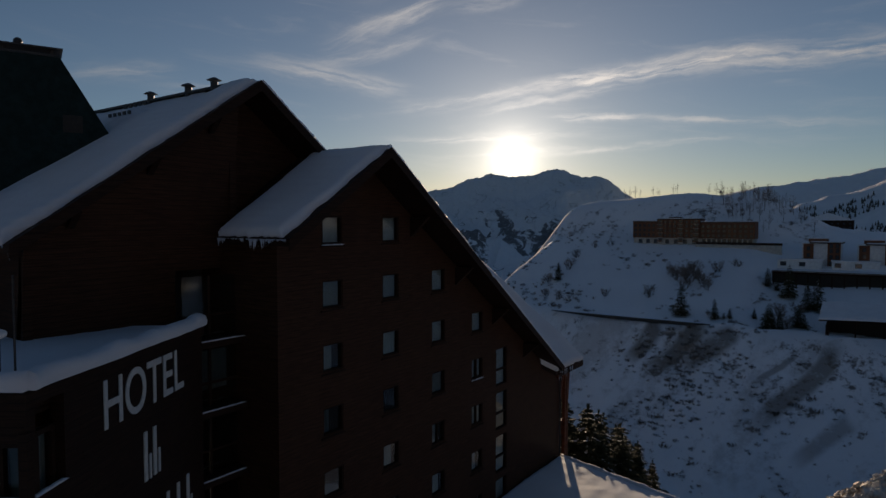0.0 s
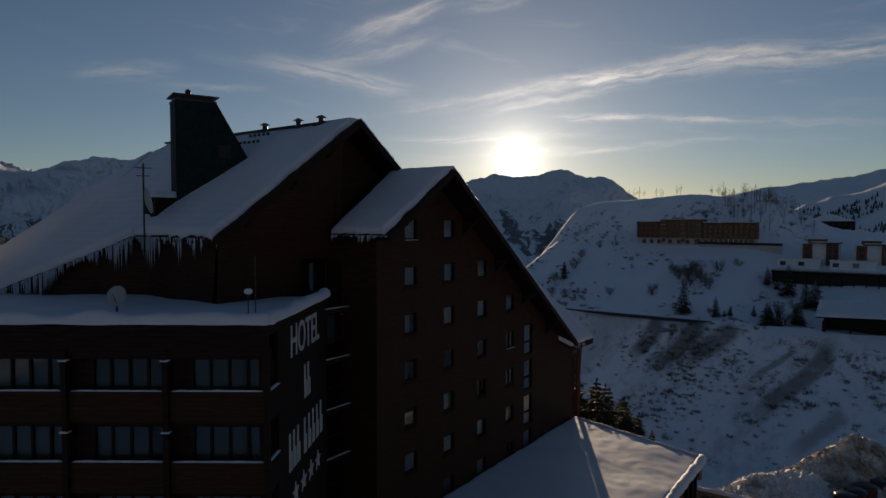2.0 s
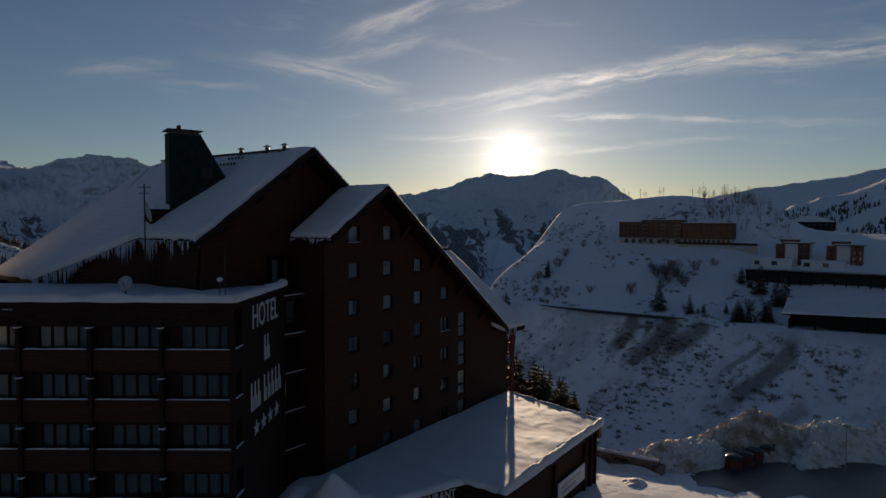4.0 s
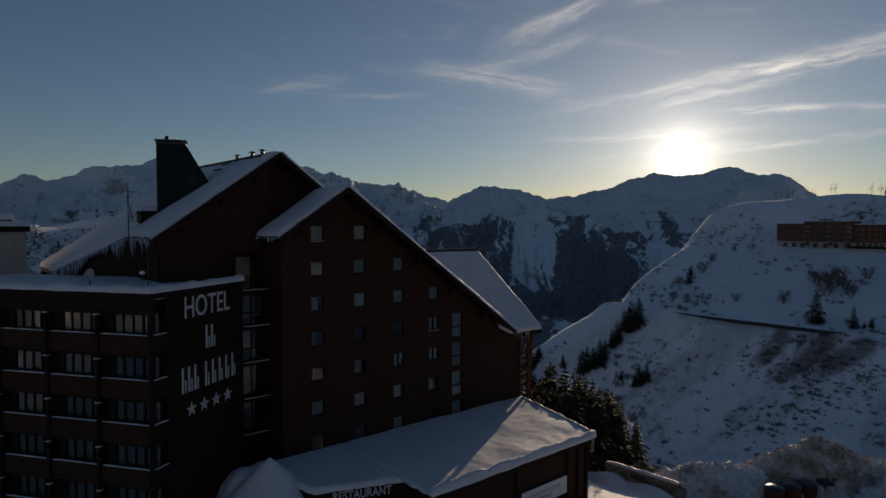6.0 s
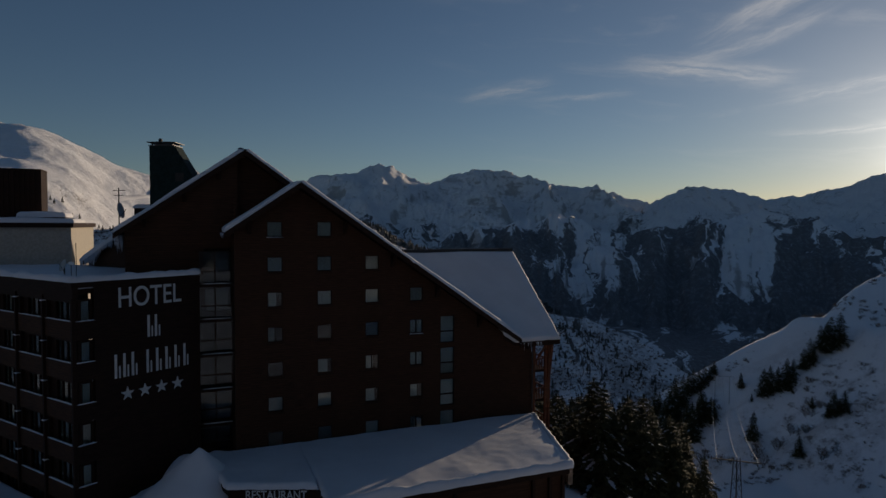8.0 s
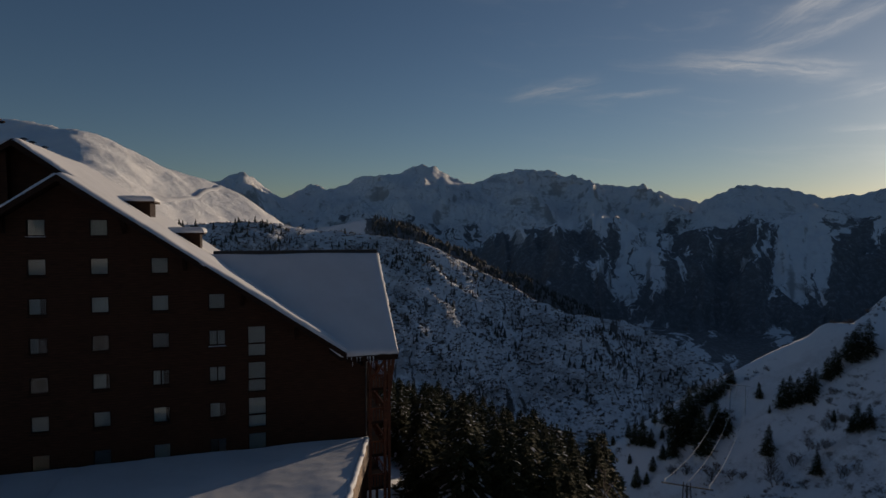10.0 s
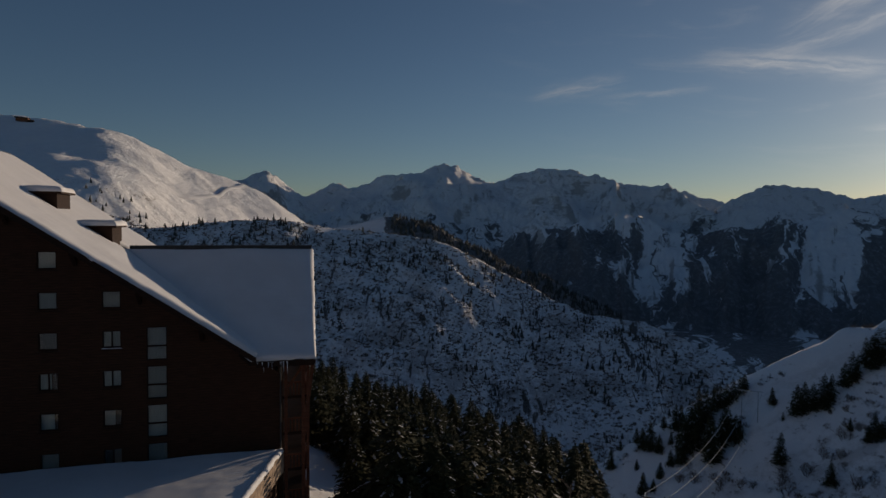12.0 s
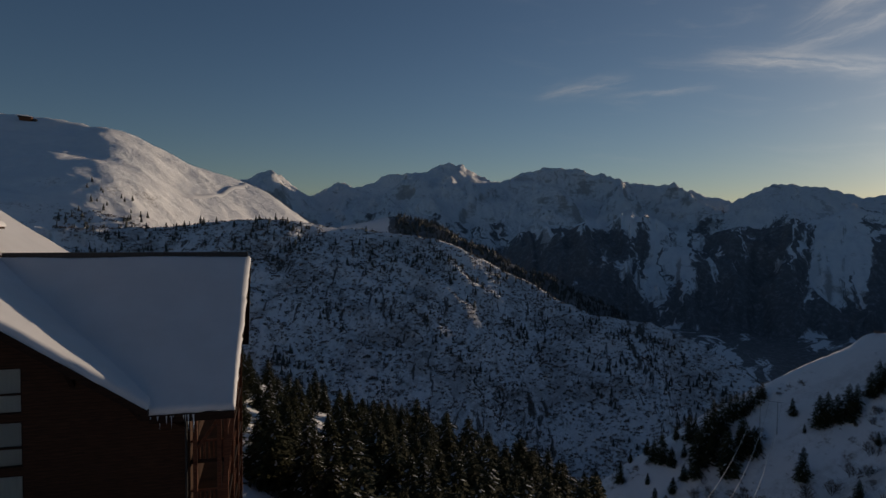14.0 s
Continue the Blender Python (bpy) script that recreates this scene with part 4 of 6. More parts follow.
LEDGES = [15.95 - 2.745 * k for k in range(6)]
for k, zl in enumerate(LEDGES):
    # open bays with a boarded balustrade, a post at each side and a row of curtained panes behind
    part("balcony_floor", boxes((0.0, FL + 0.0, 0.02, 1.2, zl - 1.25, zl - 1.08), m=MF), BEAM, wing)
    part("balustrade", boxes((0.0, 1.3, -0.06, 0.06, zl - 1.2, zl), m=MS), CLADDING_SIGN, wing)
    window(0.70, zl - 0.3, zl + 1.35, 0.9, 0.25, CURTAIN, 1, wing, False, MS)
    for b in range(BAYS):
        xa = b * BAY
        part("balustrade", boxes((xa + 0.12, xa + BAY - 0.12, -0.06, 0.08, zl - 1.2, zl), m=MF), CLADDING, wing)
        part("divider", boxes((xa - 0.08, xa + 0.08, 0.1, 0.6, zl - 1.2, zl + 1.5), m=MF), BEAM, wing)
        mat = (CURTAIN_WING, CURTAIN_WING, CURTAIN_GREY)[(b * 3 + k * 5) % 3]
        window(xa + 2.27, zl - 0.5, zl + 1.35, 2.9, 0.30, mat, 4, wing, False, MF, drawn=(1.0, 0.74, 1.0, 0.9)[(b + 2 * k) % 4])
        part("infill", boxes((xa + 0.1, xa + 0.8, 0.32, 0.42, zl - 1.1, zl + 1.5), m=MF), CLADDING_SIGN, wing)
for b in range(BAYS + 1):
    xa = b * BAY
    part("post", boxes((xa - 0.1, xa + 0.1, -0.22, 0.02, 0.0, WING_TOP - 0.9), m=MF), BEAM, wing)
bm = boxes((-0.3, FL + 0.2, -1.4, 0.0, 0.6, 1.9), m=MF)
part("plinth", bm, BRICK, wing)

# lettering: painted white letters on the sign wall
def lettering(text, x, z, height, m, parent, width=None, name="lettering"):
    cu = bpy.data.curves.new(name, "FONT")
    cu.body, cu.size, cu.extrude, cu.align_x = text, height / 0.72, 0.015, "CENTER"
    cu.offset = 0.012
    tmp = bpy.data.objects.new(name, cu)
    scene.collection.objects.link(tmp)
    bpy.context.view_layer.update()
    me = bpy.data.meshes.new_from_object(tmp.evaluated_get(bpy.context.evaluated_depsgraph_get()))
    bpy.data.objects.remove(tmp)
    xs = [v.co.x for v in me.vertices]
    k = 1.0 if width is None else width / (max(xs) - min(xs))
    mid = (max(xs) + min(xs)) / 2
    for v in me.vertices:
        v.co = m @ Vector(((v.co.x - mid) * k + x, -0.03 - v.co.z, z + v.co.y))
    me.materials.clear()
    me.materials.append(LETTER)
    ob = new(name, me)
    ob.parent = parent
    return ob


sign = thing("wall_sign", "white painted hotel lettering and four stars on dark boards", "sign")
tagged(lettering("HOTEL", 5.18, 16.62, 1.42, MS, sign, 4.65), "white capital letters")


def stroke_bars(x0, x1, z0, z1, count, m, parent):
    """A name on the wall, kept as plain white bars of its size."""
    step = (x1 - x0) / count
    for i in range(count):
        xa = x0 + step * (i + 0.2)
        part("name_bar", boxes((xa, xa + 0.17, -0.045, -0.004, z0, z1), m=m), LETTER, parent)
        part("name_bar", boxes((xa + 0.30, xa + 0.40, -0.045, -0.004, z0, z0 + 0.5 * (z1 - z0)), m=m), LETTER, parent)


stroke_bars(4.77, 5.86, 14.30, 15.85, 2, MS, sign)
stroke_bars(2.40, 4.17, 11.75, 13.40, 3, MS, sign)
stroke_bars(4.63, 8.20, 11.75, 13.40, 5, MS, sign)
for i in range(4):
    bm = bmesh.new()
    cx, cz = 3.39 + 1.246 * i, 10.55
    pts = []
    for k in range(10):
        r = 0.50 if k % 2 == 0 else 0.20
        a = math.pi / 2 + k * math.pi / 5
        pts.append((cx + r * math.cos(a), -0.045, cz + r * math.sin(a)))
    prism(bm, pts, (0, 0.04, 0))
    bm.transform(MS)
    part("star", bm, LETTER, sign)

# ---- restaurant: low annex with a snow-laden flat roof ----
annex = thing("restaurant_annex", "low dark timber restaurant annex with a flat roof", "restaurant")
ROOF_E = 4.75
plan = [(26.5, 0.0), (26.5, -0.3), (22.95, -11.7), (5.3, -11.9), (5.0, -8.75), (-0.4, -6.6), (-2.4, 0.0)]
bm = bmesh.new()
prism(bm, [(x, y, ROOF_E - 0.5) for x, y in plan], (0, 0, 0.5))
part("flat_roof", bm, BEAM, annex)
inset = [(26.2, -0.05), (26.1, -0.5), (22.65, -11.3), (5.6, -11.5), (5.35, -8.5), (-0.1, -6.3), (-2.0, -0.05)]
bm = bmesh.new()
prism(bm, [(x, y, -4.0) for x, y in inset], (0, 0, ROOF_E + 3.5))
part("wall", bm, CLADDING, annex)
MR = along(Vector((-0.4, -6.62, 0)), Vector((5.4, -2.13, 0)), 0)
part("fascia", boxes((0.0, 5.8, -0.024, -0.003, 3.75, 4.74), m=MR), CLADDING_SIGN, annex, "dark fascia board")
tagged(lettering("RESTAURANT", 3.2, 4.08, 0.60, MR, annex, 4.05), "white capital letters")
ME = along(Vector((5.3, -11.9, 0)), Vector((17.65, 0.2, 0)), 0)
part("notice_board", boxes((9.0, 14.4, 0.10, 0.18, 0.9, 2.3), m=ME), WHITE, annex, "long white board with grey marks")
part("notice_bar", boxes((9.6, 13.5, 0.07, 0.099, 1.65, 1.9), m=ME), METAL_LIGHT, annex)
part("notice_bar", boxes((9.6, 12.4, 0.07, 0.099, 1.25, 1.45), m=ME), METAL_LIGHT, annex)
for xa in (8.5, 14.6, 16.0, 17.1):
    part("post", boxes((xa, xa + 0.22, 0.15, 0.38, -3.5, 4.2), m=ME), BEAM, annex)

# ---- snow on the roofs ----
T = 0.34
snow_sheet("roof_snow", (AX - 0.12, VA, AZ), (24.72, -1.15, right_roof(24.72)), (24.72, 9.0, right_roof(24.72)), (AX - 0.12, 9.0, AZ), T, "wind-packed snow on the long roof slope", 70, 40, seed=1.0, wav=0.16)
snow_sheet("roof_snow", (BX + 0.1, 2.15, BZ), (AX + 0.4, 2.15, right_roof(AX + 0.4)), (24.0, RB, right_roof(24.0)), (BX + 0.1, RB, BZ), T * 0.7, "wind-packed snow on the long roof slope", 50, 60, seed=2.0)
snow_sheet("roof_snow", (-0.2, VA + 0.55, left_roof_front(-0.2)), (AX + 0.05, VA + 0.15, AZ), (AX + 0.05, 2.9, AZ), (-0.2, 2.7, left_roof_front(-0.2)), T * 0.85, "snow with a ragged icy eave on the front gable", 24, 26, seed=3.0, wav=0.15, mat=SNOW_CRUST)


def thin_near_ridge(p):
    return 1 - 0.95 * max(0.0, min(1.0, (p.x - 0.05 + 0.9 * noise.noise(p * 0.7)) / 0.5)) * max(0.0, min(1.0, (p.y - 3.5) / 2.0))


snow_sheet("roof_snow", (-7.85, 2.45, left_roof_high(-7.85)), (BX, 2.35, BZ), (BX, 9.5, BZ), (-7.8, 9.5, left_roof_high(-7.8)), T * 0.9, "deep snow on the high roof beside the chimney", 40, 36, seed=4.0, wav=0.2, mat=SNOW_CRUST, bare=thin_near_ridge)
snow_sheet("roof_snow", (-7.85, 9.3, left_roof_high(-7.85)), (BX, 9.3, BZ), (BX, RB, BZ), (-11.95, 15.4, left_roof_high(-11.95)), T, "deep snow on the high roof beside the chimney", 44, 40, seed=5.0, wav=0.2, mat=SNOW_CRUST, bare=thin_near_ridge)
snow_sheet("roof_snow", (-11.95, 15.3, left_roof_high(-11.95)), (-5.0, 18.0, left_roof_high(-5)), (BX - 1, RB, left_roof_high(BX - 1)), (-11.95, RB, left_roof_high(-11.95)), T, "deep snow on the high roof", 20, 20, seed=6.0)
snow_sheet("roof_snow", (24.35, DY0, DZ0), (28.98, DY0, DZ0), (29.52, DY1, DZ1), (14.0, DY1, DZ1), T, "smooth shaded snow on the cross wing roof", 40, 40, seed=7.0, wav=0.06)
snow_sheet("roof_snow", (14.0, DY1 + 0.02, DZ1), (29.52, DY1 + 0.02, DZ1), (28.98, 19.5, DZ0), (24.35, 19.5, DZ0), T, "snow on the cross wing roof", 24, 24, seed=8.0, wav=0.06)
w0, w1, w2, w3 = CORNER + F * 0.12, CORNER + S * SIGN_LEN + F * 0.2, CORNER + S * 11 + F * FL, far_end - S * 0.2
snow_sheet("roof_snow", (w0.x, w0.y, WING_TOP - 0.35), (w1.x, w1.y, WING_TOP - 0.35), (w2.x, w2.y, WING_TOP - 0.35), (w3.x, w3.y, WING_TOP - 0.35), 0.40, "drifted snow on the flat wing roof", 24, 60, seed=9.0, wav=0.12)
snow_sheet("annex_snow", (5.25, -11.95, ROOF_E), (23.0, -11.75, ROOF_E), (26.55, 0.0, ROOF_E), (5.0, 0.0, ROOF_E), 0.40, "sculpted snow on the annex roof", 70, 50, seed=10.0, wav=0.15)
snow_sheet("annex_snow", (-0.5, -6.7, ROOF_E), (5.15, -8.85, ROOF_E), (5.6, 0.0, ROOF_E), (-2.4, 0.0, ROOF_E), 0.36, "sculpted snow on the annex roof", 30, 34, seed=11.0, wav=0.12)


# ---- plants ----
FIR = mat_plain("fir needles", (0.060, 0.060, 0.026), 0.8, 3.0, 0.45, specular=0.2)
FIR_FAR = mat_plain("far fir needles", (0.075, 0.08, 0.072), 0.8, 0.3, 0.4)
BARK = mat_plain("bark", (0.075, 0.055, 0.042), 0.9, 8.0, 0.4)
TWIG = mat_plain("bare twigs", (0.21, 0.17, 0.145), 0.9, 4.0, 0.4)
SNOW_LOAD = mat_snow("snow on boughs")


def raw_mesh(name, verts, faces, mat, smooth=False):
    me = bpy.data.meshes.new(name)
    me.from_pydata(verts, [], faces)
    me.materials.append(mat)
    if smooth:
        me.polygons.foreach_set("use_smooth", [True] * len(me.polygons))
    me.update()
    return me


def conifer_meshes(height, radius, levels, boughs, sprays, seed, snow, power=0.7):
    """Trunk, crown of drooping boughs with needle sprays, and the snow that lies on them."""
    rng = random.Random(seed)
    cv, cf, sv, sf = [], [], [], []

    def blade(v, f, p, d, side, length, width):
        a = len(v)
        tip = p + d * length
        v.extend([tuple(p - side * width * 0.5), tuple(p + d * length * 0.55 - side * width), tuple(tip), tuple(p + d * length * 0.55 + side * width), tuple(p + side * width * 0.5)])
        f.append((a, a + 1, a + 2, a + 3, a + 4))

    for i in range(levels):
        t = (i + 0.3) / levels
        z = height * (0.08 + 0.90 * t)
        reach = radius * (1 - t) ** power * rng.uniform(0.62, 1.2) + 0.12
        n = max(4, int(boughs * (1 - 0.5 * t)))
        for k in range(n):
            a = math.tau * (k + rng.random() * 0.8) / n + i * 0.7
            r = reach * rng.uniform(0.7, 1.15)
            out = Vector((math.cos(a), math.sin(a), 0))
            side = Vector((-out.y, out.x, 0))
            droop = rng.uniform(0.15, 0.42)
            loaded = rng.random() < snow
            for s in range(sprays):
                u = (s + 0.5) / sprays
                p = Vector((0, 0, z)) + out * r * u * 0.92 + Vector((0, 0, -droop * r * u * u + 0.05 * r * u))
                sp = rng.uniform(0.55, 1.0) * (0.22 + 0.16 * r * (1 - abs(u - 0.5)))
                for sgn in (-1, 1):
                    d = (out * rng.uniform(0.5, 1.0) + side * sgn * rng.uniform(0.4, 1.0) + Vector((0, 0, rng.uniform(-0.55, 0.10)))).normalized()
                    sd = d.cross(Vector((0, 0, 1))).normalized() * 0.8 + Vector((0, 0, rng.uniform(-0.5, 0.5)))
                    blade(cv, cf, p, d, sd, sp * 1.9, sp * 0.42)
                if loaded and rng.random() < 0.65:
                    d = (out + Vector((0, 0, -droop))).normalized()
                    blade(sv, sf, p + Vector((0, 0, 0.08)), d, side, sp * 1.2, sp * 0.45)
    for j in range(6):
        a = j * math.tau / 6
        blade(cv, cf, Vector((0, 0, height * 0.955)), Vector((math.cos(a) * 0.25, math.sin(a) * 0.25, 1)).normalized(), Vector((-math.sin(a), math.cos(a), 0)), height * 0.055, 0.07)
    bm = bmesh.new()
    tube(bm, [(0, 0, -0.6), (0.03, 0, height * 0.4), (0, 0.02, height * 0.97)], 0.014 * height + 0.05, 6, 0.12)
    tm = bpy.data.meshes.new("trunk")
    bm.to_mesh(tm)
    bm.free()
    tm.materials.append(BARK)
    return tm, raw_mesh("crown", cv, cf, FIR), (raw_mesh("snow_load", sv, sf, SNOW_LOAD) if sf else None)


def conifer(meshes, label, group):
    ob = thing("fir_tree", label, "tree", group)
    for name, me in zip(("trunk", "crown", "snow_load"), meshes):
        if me is not None:
            o = new(name, me)
            o.parent = ob
            if name == "snow_load":
                tagged(o, kind="stuff")
    return ob


def plant(kinds, x, y, scale, rng, sink=0.2, used=set()):
    """Puts one of the built kinds at a place on the ground; the first goes there itself, the next are copies."""
    ob = kinds[rng.randrange(len(kinds))]
    m = Matrix.Translation((x, y, ground_z(x, y) - sink)) @ Matrix.Rotation(rng.uniform(0, math.tau), 4, "Z") @ Matrix.Rotation(rng.uniform(-0.05, 0.05), 4, "X")
    if ob.name in used:
        c = copy_thing(ob, m)
    else:
        used.add(ob.name)
        ob.matrix_basis = m
        c = ob
    c.scale = (scale * rng.uniform(0.88, 1.12), scale * rng.uniform(0.88, 1.12), scale)
    return c


near_firs = [conifer(conifer_meshes(12.0, (4.4, 5.0, 3.8, 4.7, 4.1)[k], 25, 12, 7, 10 + k, (0.28, 0.14, 0.20, 0.10, 0.07)[k], (0.85, 0.72, 0.95, 0.8, 0.9)[k]),
                     "dark fir with snow caught on its boughs" if k < 3 else "dark fir with hardly any snow", "firs beside the hotel") for k in range(5)]
rng = random.Random(5)
spots = []
for i in range(4000):
    x, y = rng.uniform(23, 92), rng.uniform(2, 82)
    if x < (33.0 if y < 10 else 34.0 if y < 25 else 25.0) or x > 42 + y * 0.66 + (7 if y > 12 else 0) or (x < 32.5 and y < 4):
        continue
    if (x - 76) ** 2 + (y - 22) ** 2 < 14:
        continue
    if min([9e9] + [(x - a) ** 2 + (y - b) ** 2 for a, b in spots]) < 7.0:
        continue
    spots.append((x, y))
    if len(spots) >= 185:
        break
for x, y in spots:
    top_want = 7.6 - 0.36 * (x - 30) - 0.125 * y
    h = min(max(top_want - ground_z(x, y), 5.0), 14.0) * rng.uniform(0.70, 1.12)
    plant(near_firs, x, y, h / 12.0, rng)

for x, y, top in ((35.2, 1.4, 6.7), (36.6, 4.2, 6.7), (38.5, 2.0, 5.4), (40.5, 3.6, 4.6), (42.8, 4.6, 4.2), (41.0, 0.6, 3.6), (44.2, 1.9, 2.7), (43.0, -0.6, 1.6), (45.2, 0.3, 0.6), (47.0, 3.0, 1.5), (36.4, 0.6, 4.4), (46.6, -1.0, -1.2), (39.0, -0.6, 3.4)):
    plant(near_firs, x, y, (top - ground_z(x, y)) / 12.0, rng)

hill_firs = [conifer(conifer_meshes(12.0, 3.3 + 0.5 * k, 20, 12, 6, 40 + k, 0.14), "dark fir standing in the snow of the hillside", "firs on the hillside") for k in range(3)]
# spur above the power line, the thicket on it, the slope past it, and the bank over the road: x, y, height
SPUR = [(161, 170, 5), (166, 167, 7), (165, 161, 9.5), (166, 157, 12.5), (167, 153, 8), (172, 153, 5.5), (176, 163, 6), (152, 162, 8.5), (154, 144, 9), (157, 142, 5), (161, 144, 6.5), (166, 145, 6.5), (158, 154, 4.5)]
THICKET = [(169, 143, 11), (172, 145, 16), (175, 144, 17), (177, 148, 16), (180, 148, 14), (177, 157, 11), (180, 158, 8), (175, 134, 17), (177, 138, 14), (181, 137, 13), (184, 137, 13), (185, 135, 11), (187, 135, 8), (185, 140, 12), (184, 149, 15), (185, 154, 12), (190, 152, 11), (192, 151, 11), (194, 150, 9.5), (197, 150, 9.5), (200, 150, 8), (203, 151, 7)]
SLOPE = [(187, 117, 12), (191, 101, 8), (206, 100, 10), (209, 98, 8.5), (208, 99, 6), (205, 101, 6), (206, 108, 5), (203, 126, 12), (205, 125, 12), (207, 123, 10.5), (210, 122, 12), (212, 121, 10.5), (202, 136, 7), (199, 128, 3.5), (218, 121, 9.5), (220, 120, 12), (222, 120, 8), (226, 118, 13), (228, 117, 14), (231, 116, 14), (229, 120, 11), (227, 121, 11), (209, 120, 8)]
BANK = [(247, 48, 15), (247, 35, 9), (254, 22, 5), (249, 30, 4.5), (248, 32, 3), (287, 22, 9), (279, 13, 15), (268, 5, 12), (268, 2, 13.5), (252, 7, 9), (244, 16, 11), (246, 12, 9), (272, 114, 8), (252, 5, 7), (247, 15, 9), (281, 118, 6), (285, 18, 7)]
rng = random.Random(8)
for x, y, h in SPUR + THICKET + SLOPE + BANK:
    plant(hill_firs, x, y, 0.95 * h / 12.0, rng, 0.4)


def bare_tree(height, spread, seed, label, group):
    """A leafless shrub or tree: forking limbs down to twigs."""
    rng = random.Random(seed)
    bm_l, bm_t = bmesh.new(), bmesh.new()

    def grow(p, d, length, r, level):
        q = p + d * length
        tube(bm_l if level < 2 else bm_t, [p, (p + q) / 2 + Vector((rng.uniform(-1, 1), rng.uniform(-1, 1), 0)) * length * 0.05, q], r, 4 if level < 2 else 3, 0.6)
        if level >= 3:
            for k in range(5):
                nd = (d + Vector((rng.uniform(-1, 1), rng.uniform(-1, 1), rng.uniform(-0.3, 0.8))) * 0.8).normalized()
                a = p + (q - p) * rng.uniform(0.3, 1.0)
                sd = nd.cross(Vector((rng.uniform(-1, 1), rng.uniform(-1, 1), 0.3))).normalized() * 0.012
                bm_t.faces.new([bm_t.verts.new(v) for v in (a - sd, a + sd, a + nd * length * rng.uniform(0.7, 1.2))])
            return
        for k in range(rng.randint(3, 5) - (1 if level else 0) + (6 if level == 0 and spread < 0.7 else 0)):
            nd = (d + Vector((rng.uniform(-1, 1), rng.uniform(-1, 1), rng.uniform(-0.2, 0.7))) * spread).normalized()
            grow(p + (q - p) * rng.uniform(0.2 if level == 0 else 0.4, 1.0), nd, length * rng.uniform(0.5, 0.75), r * 0.55, level + 1)

    stems = 1 if spread < 0.7 else 5
    for s in range(stems):
        d = Vector((rng.uniform(-0.5, 0.5), rng.uniform(-0.5, 0.5), 1)) if stems > 1 else Vector((0, 0, 1))
        grow(Vector((rng.uniform(-0.3, 0.3), rng.uniform(-0.3, 0.3), -0.4)) if stems > 1 else Vector((0, 0, -0.4)), d.normalized(), height * (0.62 if stems == 1 else 0.36), (0.013 if stems == 1 else 0.010) * height, 0)
    ob = thing("bare_tree" if stems == 1 else "bare_shrub", label, "tree" if stems == 1 else "shrub", group)
    part("stem", bm_l, BARK, ob)
    part("crown", bm_t, TWIG, ob)
    return ob


shrubs = [bare_tree(4.0, 0.95, 60 + k, "leafless brown shrub in the snow", "shrubs on the hillside") for k in range(4)]


def crest_tree(height, seed):
    """A slender leafless tree: a straight stem with rising branches and fine twigs."""
    rng = random.Random(seed)
    bm_l, bm_t = bmesh.new(), bmesh.new()
    tube(bm_l, [(0, 0, -0.4), (0.1, 0.05, height * 0.5), (0.05, 0, height)], 0.012 * height, 5, 0.25)
    for i in range(26):
        u = rng.uniform(0.22, 0.97)
        a = rng.uniform(0, math.tau)
        d = Vector((math.cos(a) * 0.7, math.sin(a) * 0.7, rng.uniform(0.6, 1.2))).normalized()
        l = height * 0.34 * (1.15 - u) * rng.uniform(0.7, 1.2) + 0.25
        p = Vector((0.05, 0, height * u))
        tube(bm_t, [p, p + d * l], 0.018, 3, 0.4)
        for k in range(9):
            nd = (d + Vector((rng.uniform(-1, 1), rng.uniform(-1, 1), rng.uniform(-0.2, 0.6))) * 0.7).normalized()
            b = p + d * l * rng.uniform(0.25, 1.0)
            sd = nd.cross(Vector((rng.uniform(-1, 1), rng.uniform(-1, 1), 0.3))).normalized() * 0.012
            bm_t.faces.new([bm_t.verts.new(v) for v in (b - sd, b + sd, b + nd * l * rng.uniform(0.25, 0.55))])
    ob = thing("bare_tree", "slender leafless tree on the snowy crest", "tree", "bare trees on the crest")
    part("stem", bm_l, BARK, ob)
    part("crown", bm_t, TWIG, ob)
    return ob


trees = [crest_tree(7.0, 70 + k) for k in range(3)]
rng = random.Random(12)
THICK_SHRUBS = [(315, 112, 4), (318, 104, 4), (281, 59, 8), (282, 51, 10), (270, 43, 6), (260, 65, 7), (290, 43, 7), (297, 36, 5), (259, 85, 5), (301, 117, 6), (285, 114, 8), (269, 118, 6), (257, 14, 8), (280, 54, 9), (270, 52, 7), (284, 62, 7), (252, 104, 5), (254, 112, 5), (249, 38, 3), (281, 49, 6), (278, 53, 9), (276, 47, 7)]
SLOPE_SHRUBS = [(184, 112, 6), (189, 108, 6), (196, 107, 5), (177, 117, 3.5), (175, 120, 4), (167, 133, 5), (164, 137, 4.5), (172, 125, 6), (203, 107, 5), (198, 104, 4.5), (193, 94, 6), (181, 108, 6), (262, 8, 7), (250, 10, 6), (252, 15, 6)]
for x, y, h in THICK_SHRUBS + SLOPE_SHRUBS:
    plant(shrubs, x, y, 1.5 * h / 4.0, rng, 0.3)
for i in range(40):
    x, y = rng.uniform(196, 236), rng.uniform(-45, 128)
    if abs(x - float(ROAD_X(y))) > 7:
        plant(shrubs, x, y, rng.uniform(0.35, 0.9), rng, 0.3)
for i in range(44):
    plant(shrubs, rng.uniform(242, 268), rng.uniform(96, 140), rng.uniform(0.35, 0.95), rng, 0.3)
for x, y in ((45.6, -2.2), (47.2, -2.8), (48.5, -1.4), (44.0, -3.0), (49.6, 0.2)):
    plant(shrubs, x, y, rng.uniform(0.8, 1.2), rng, 0.3)
for i in range(34):
    y = rng.uniform(4, 60)
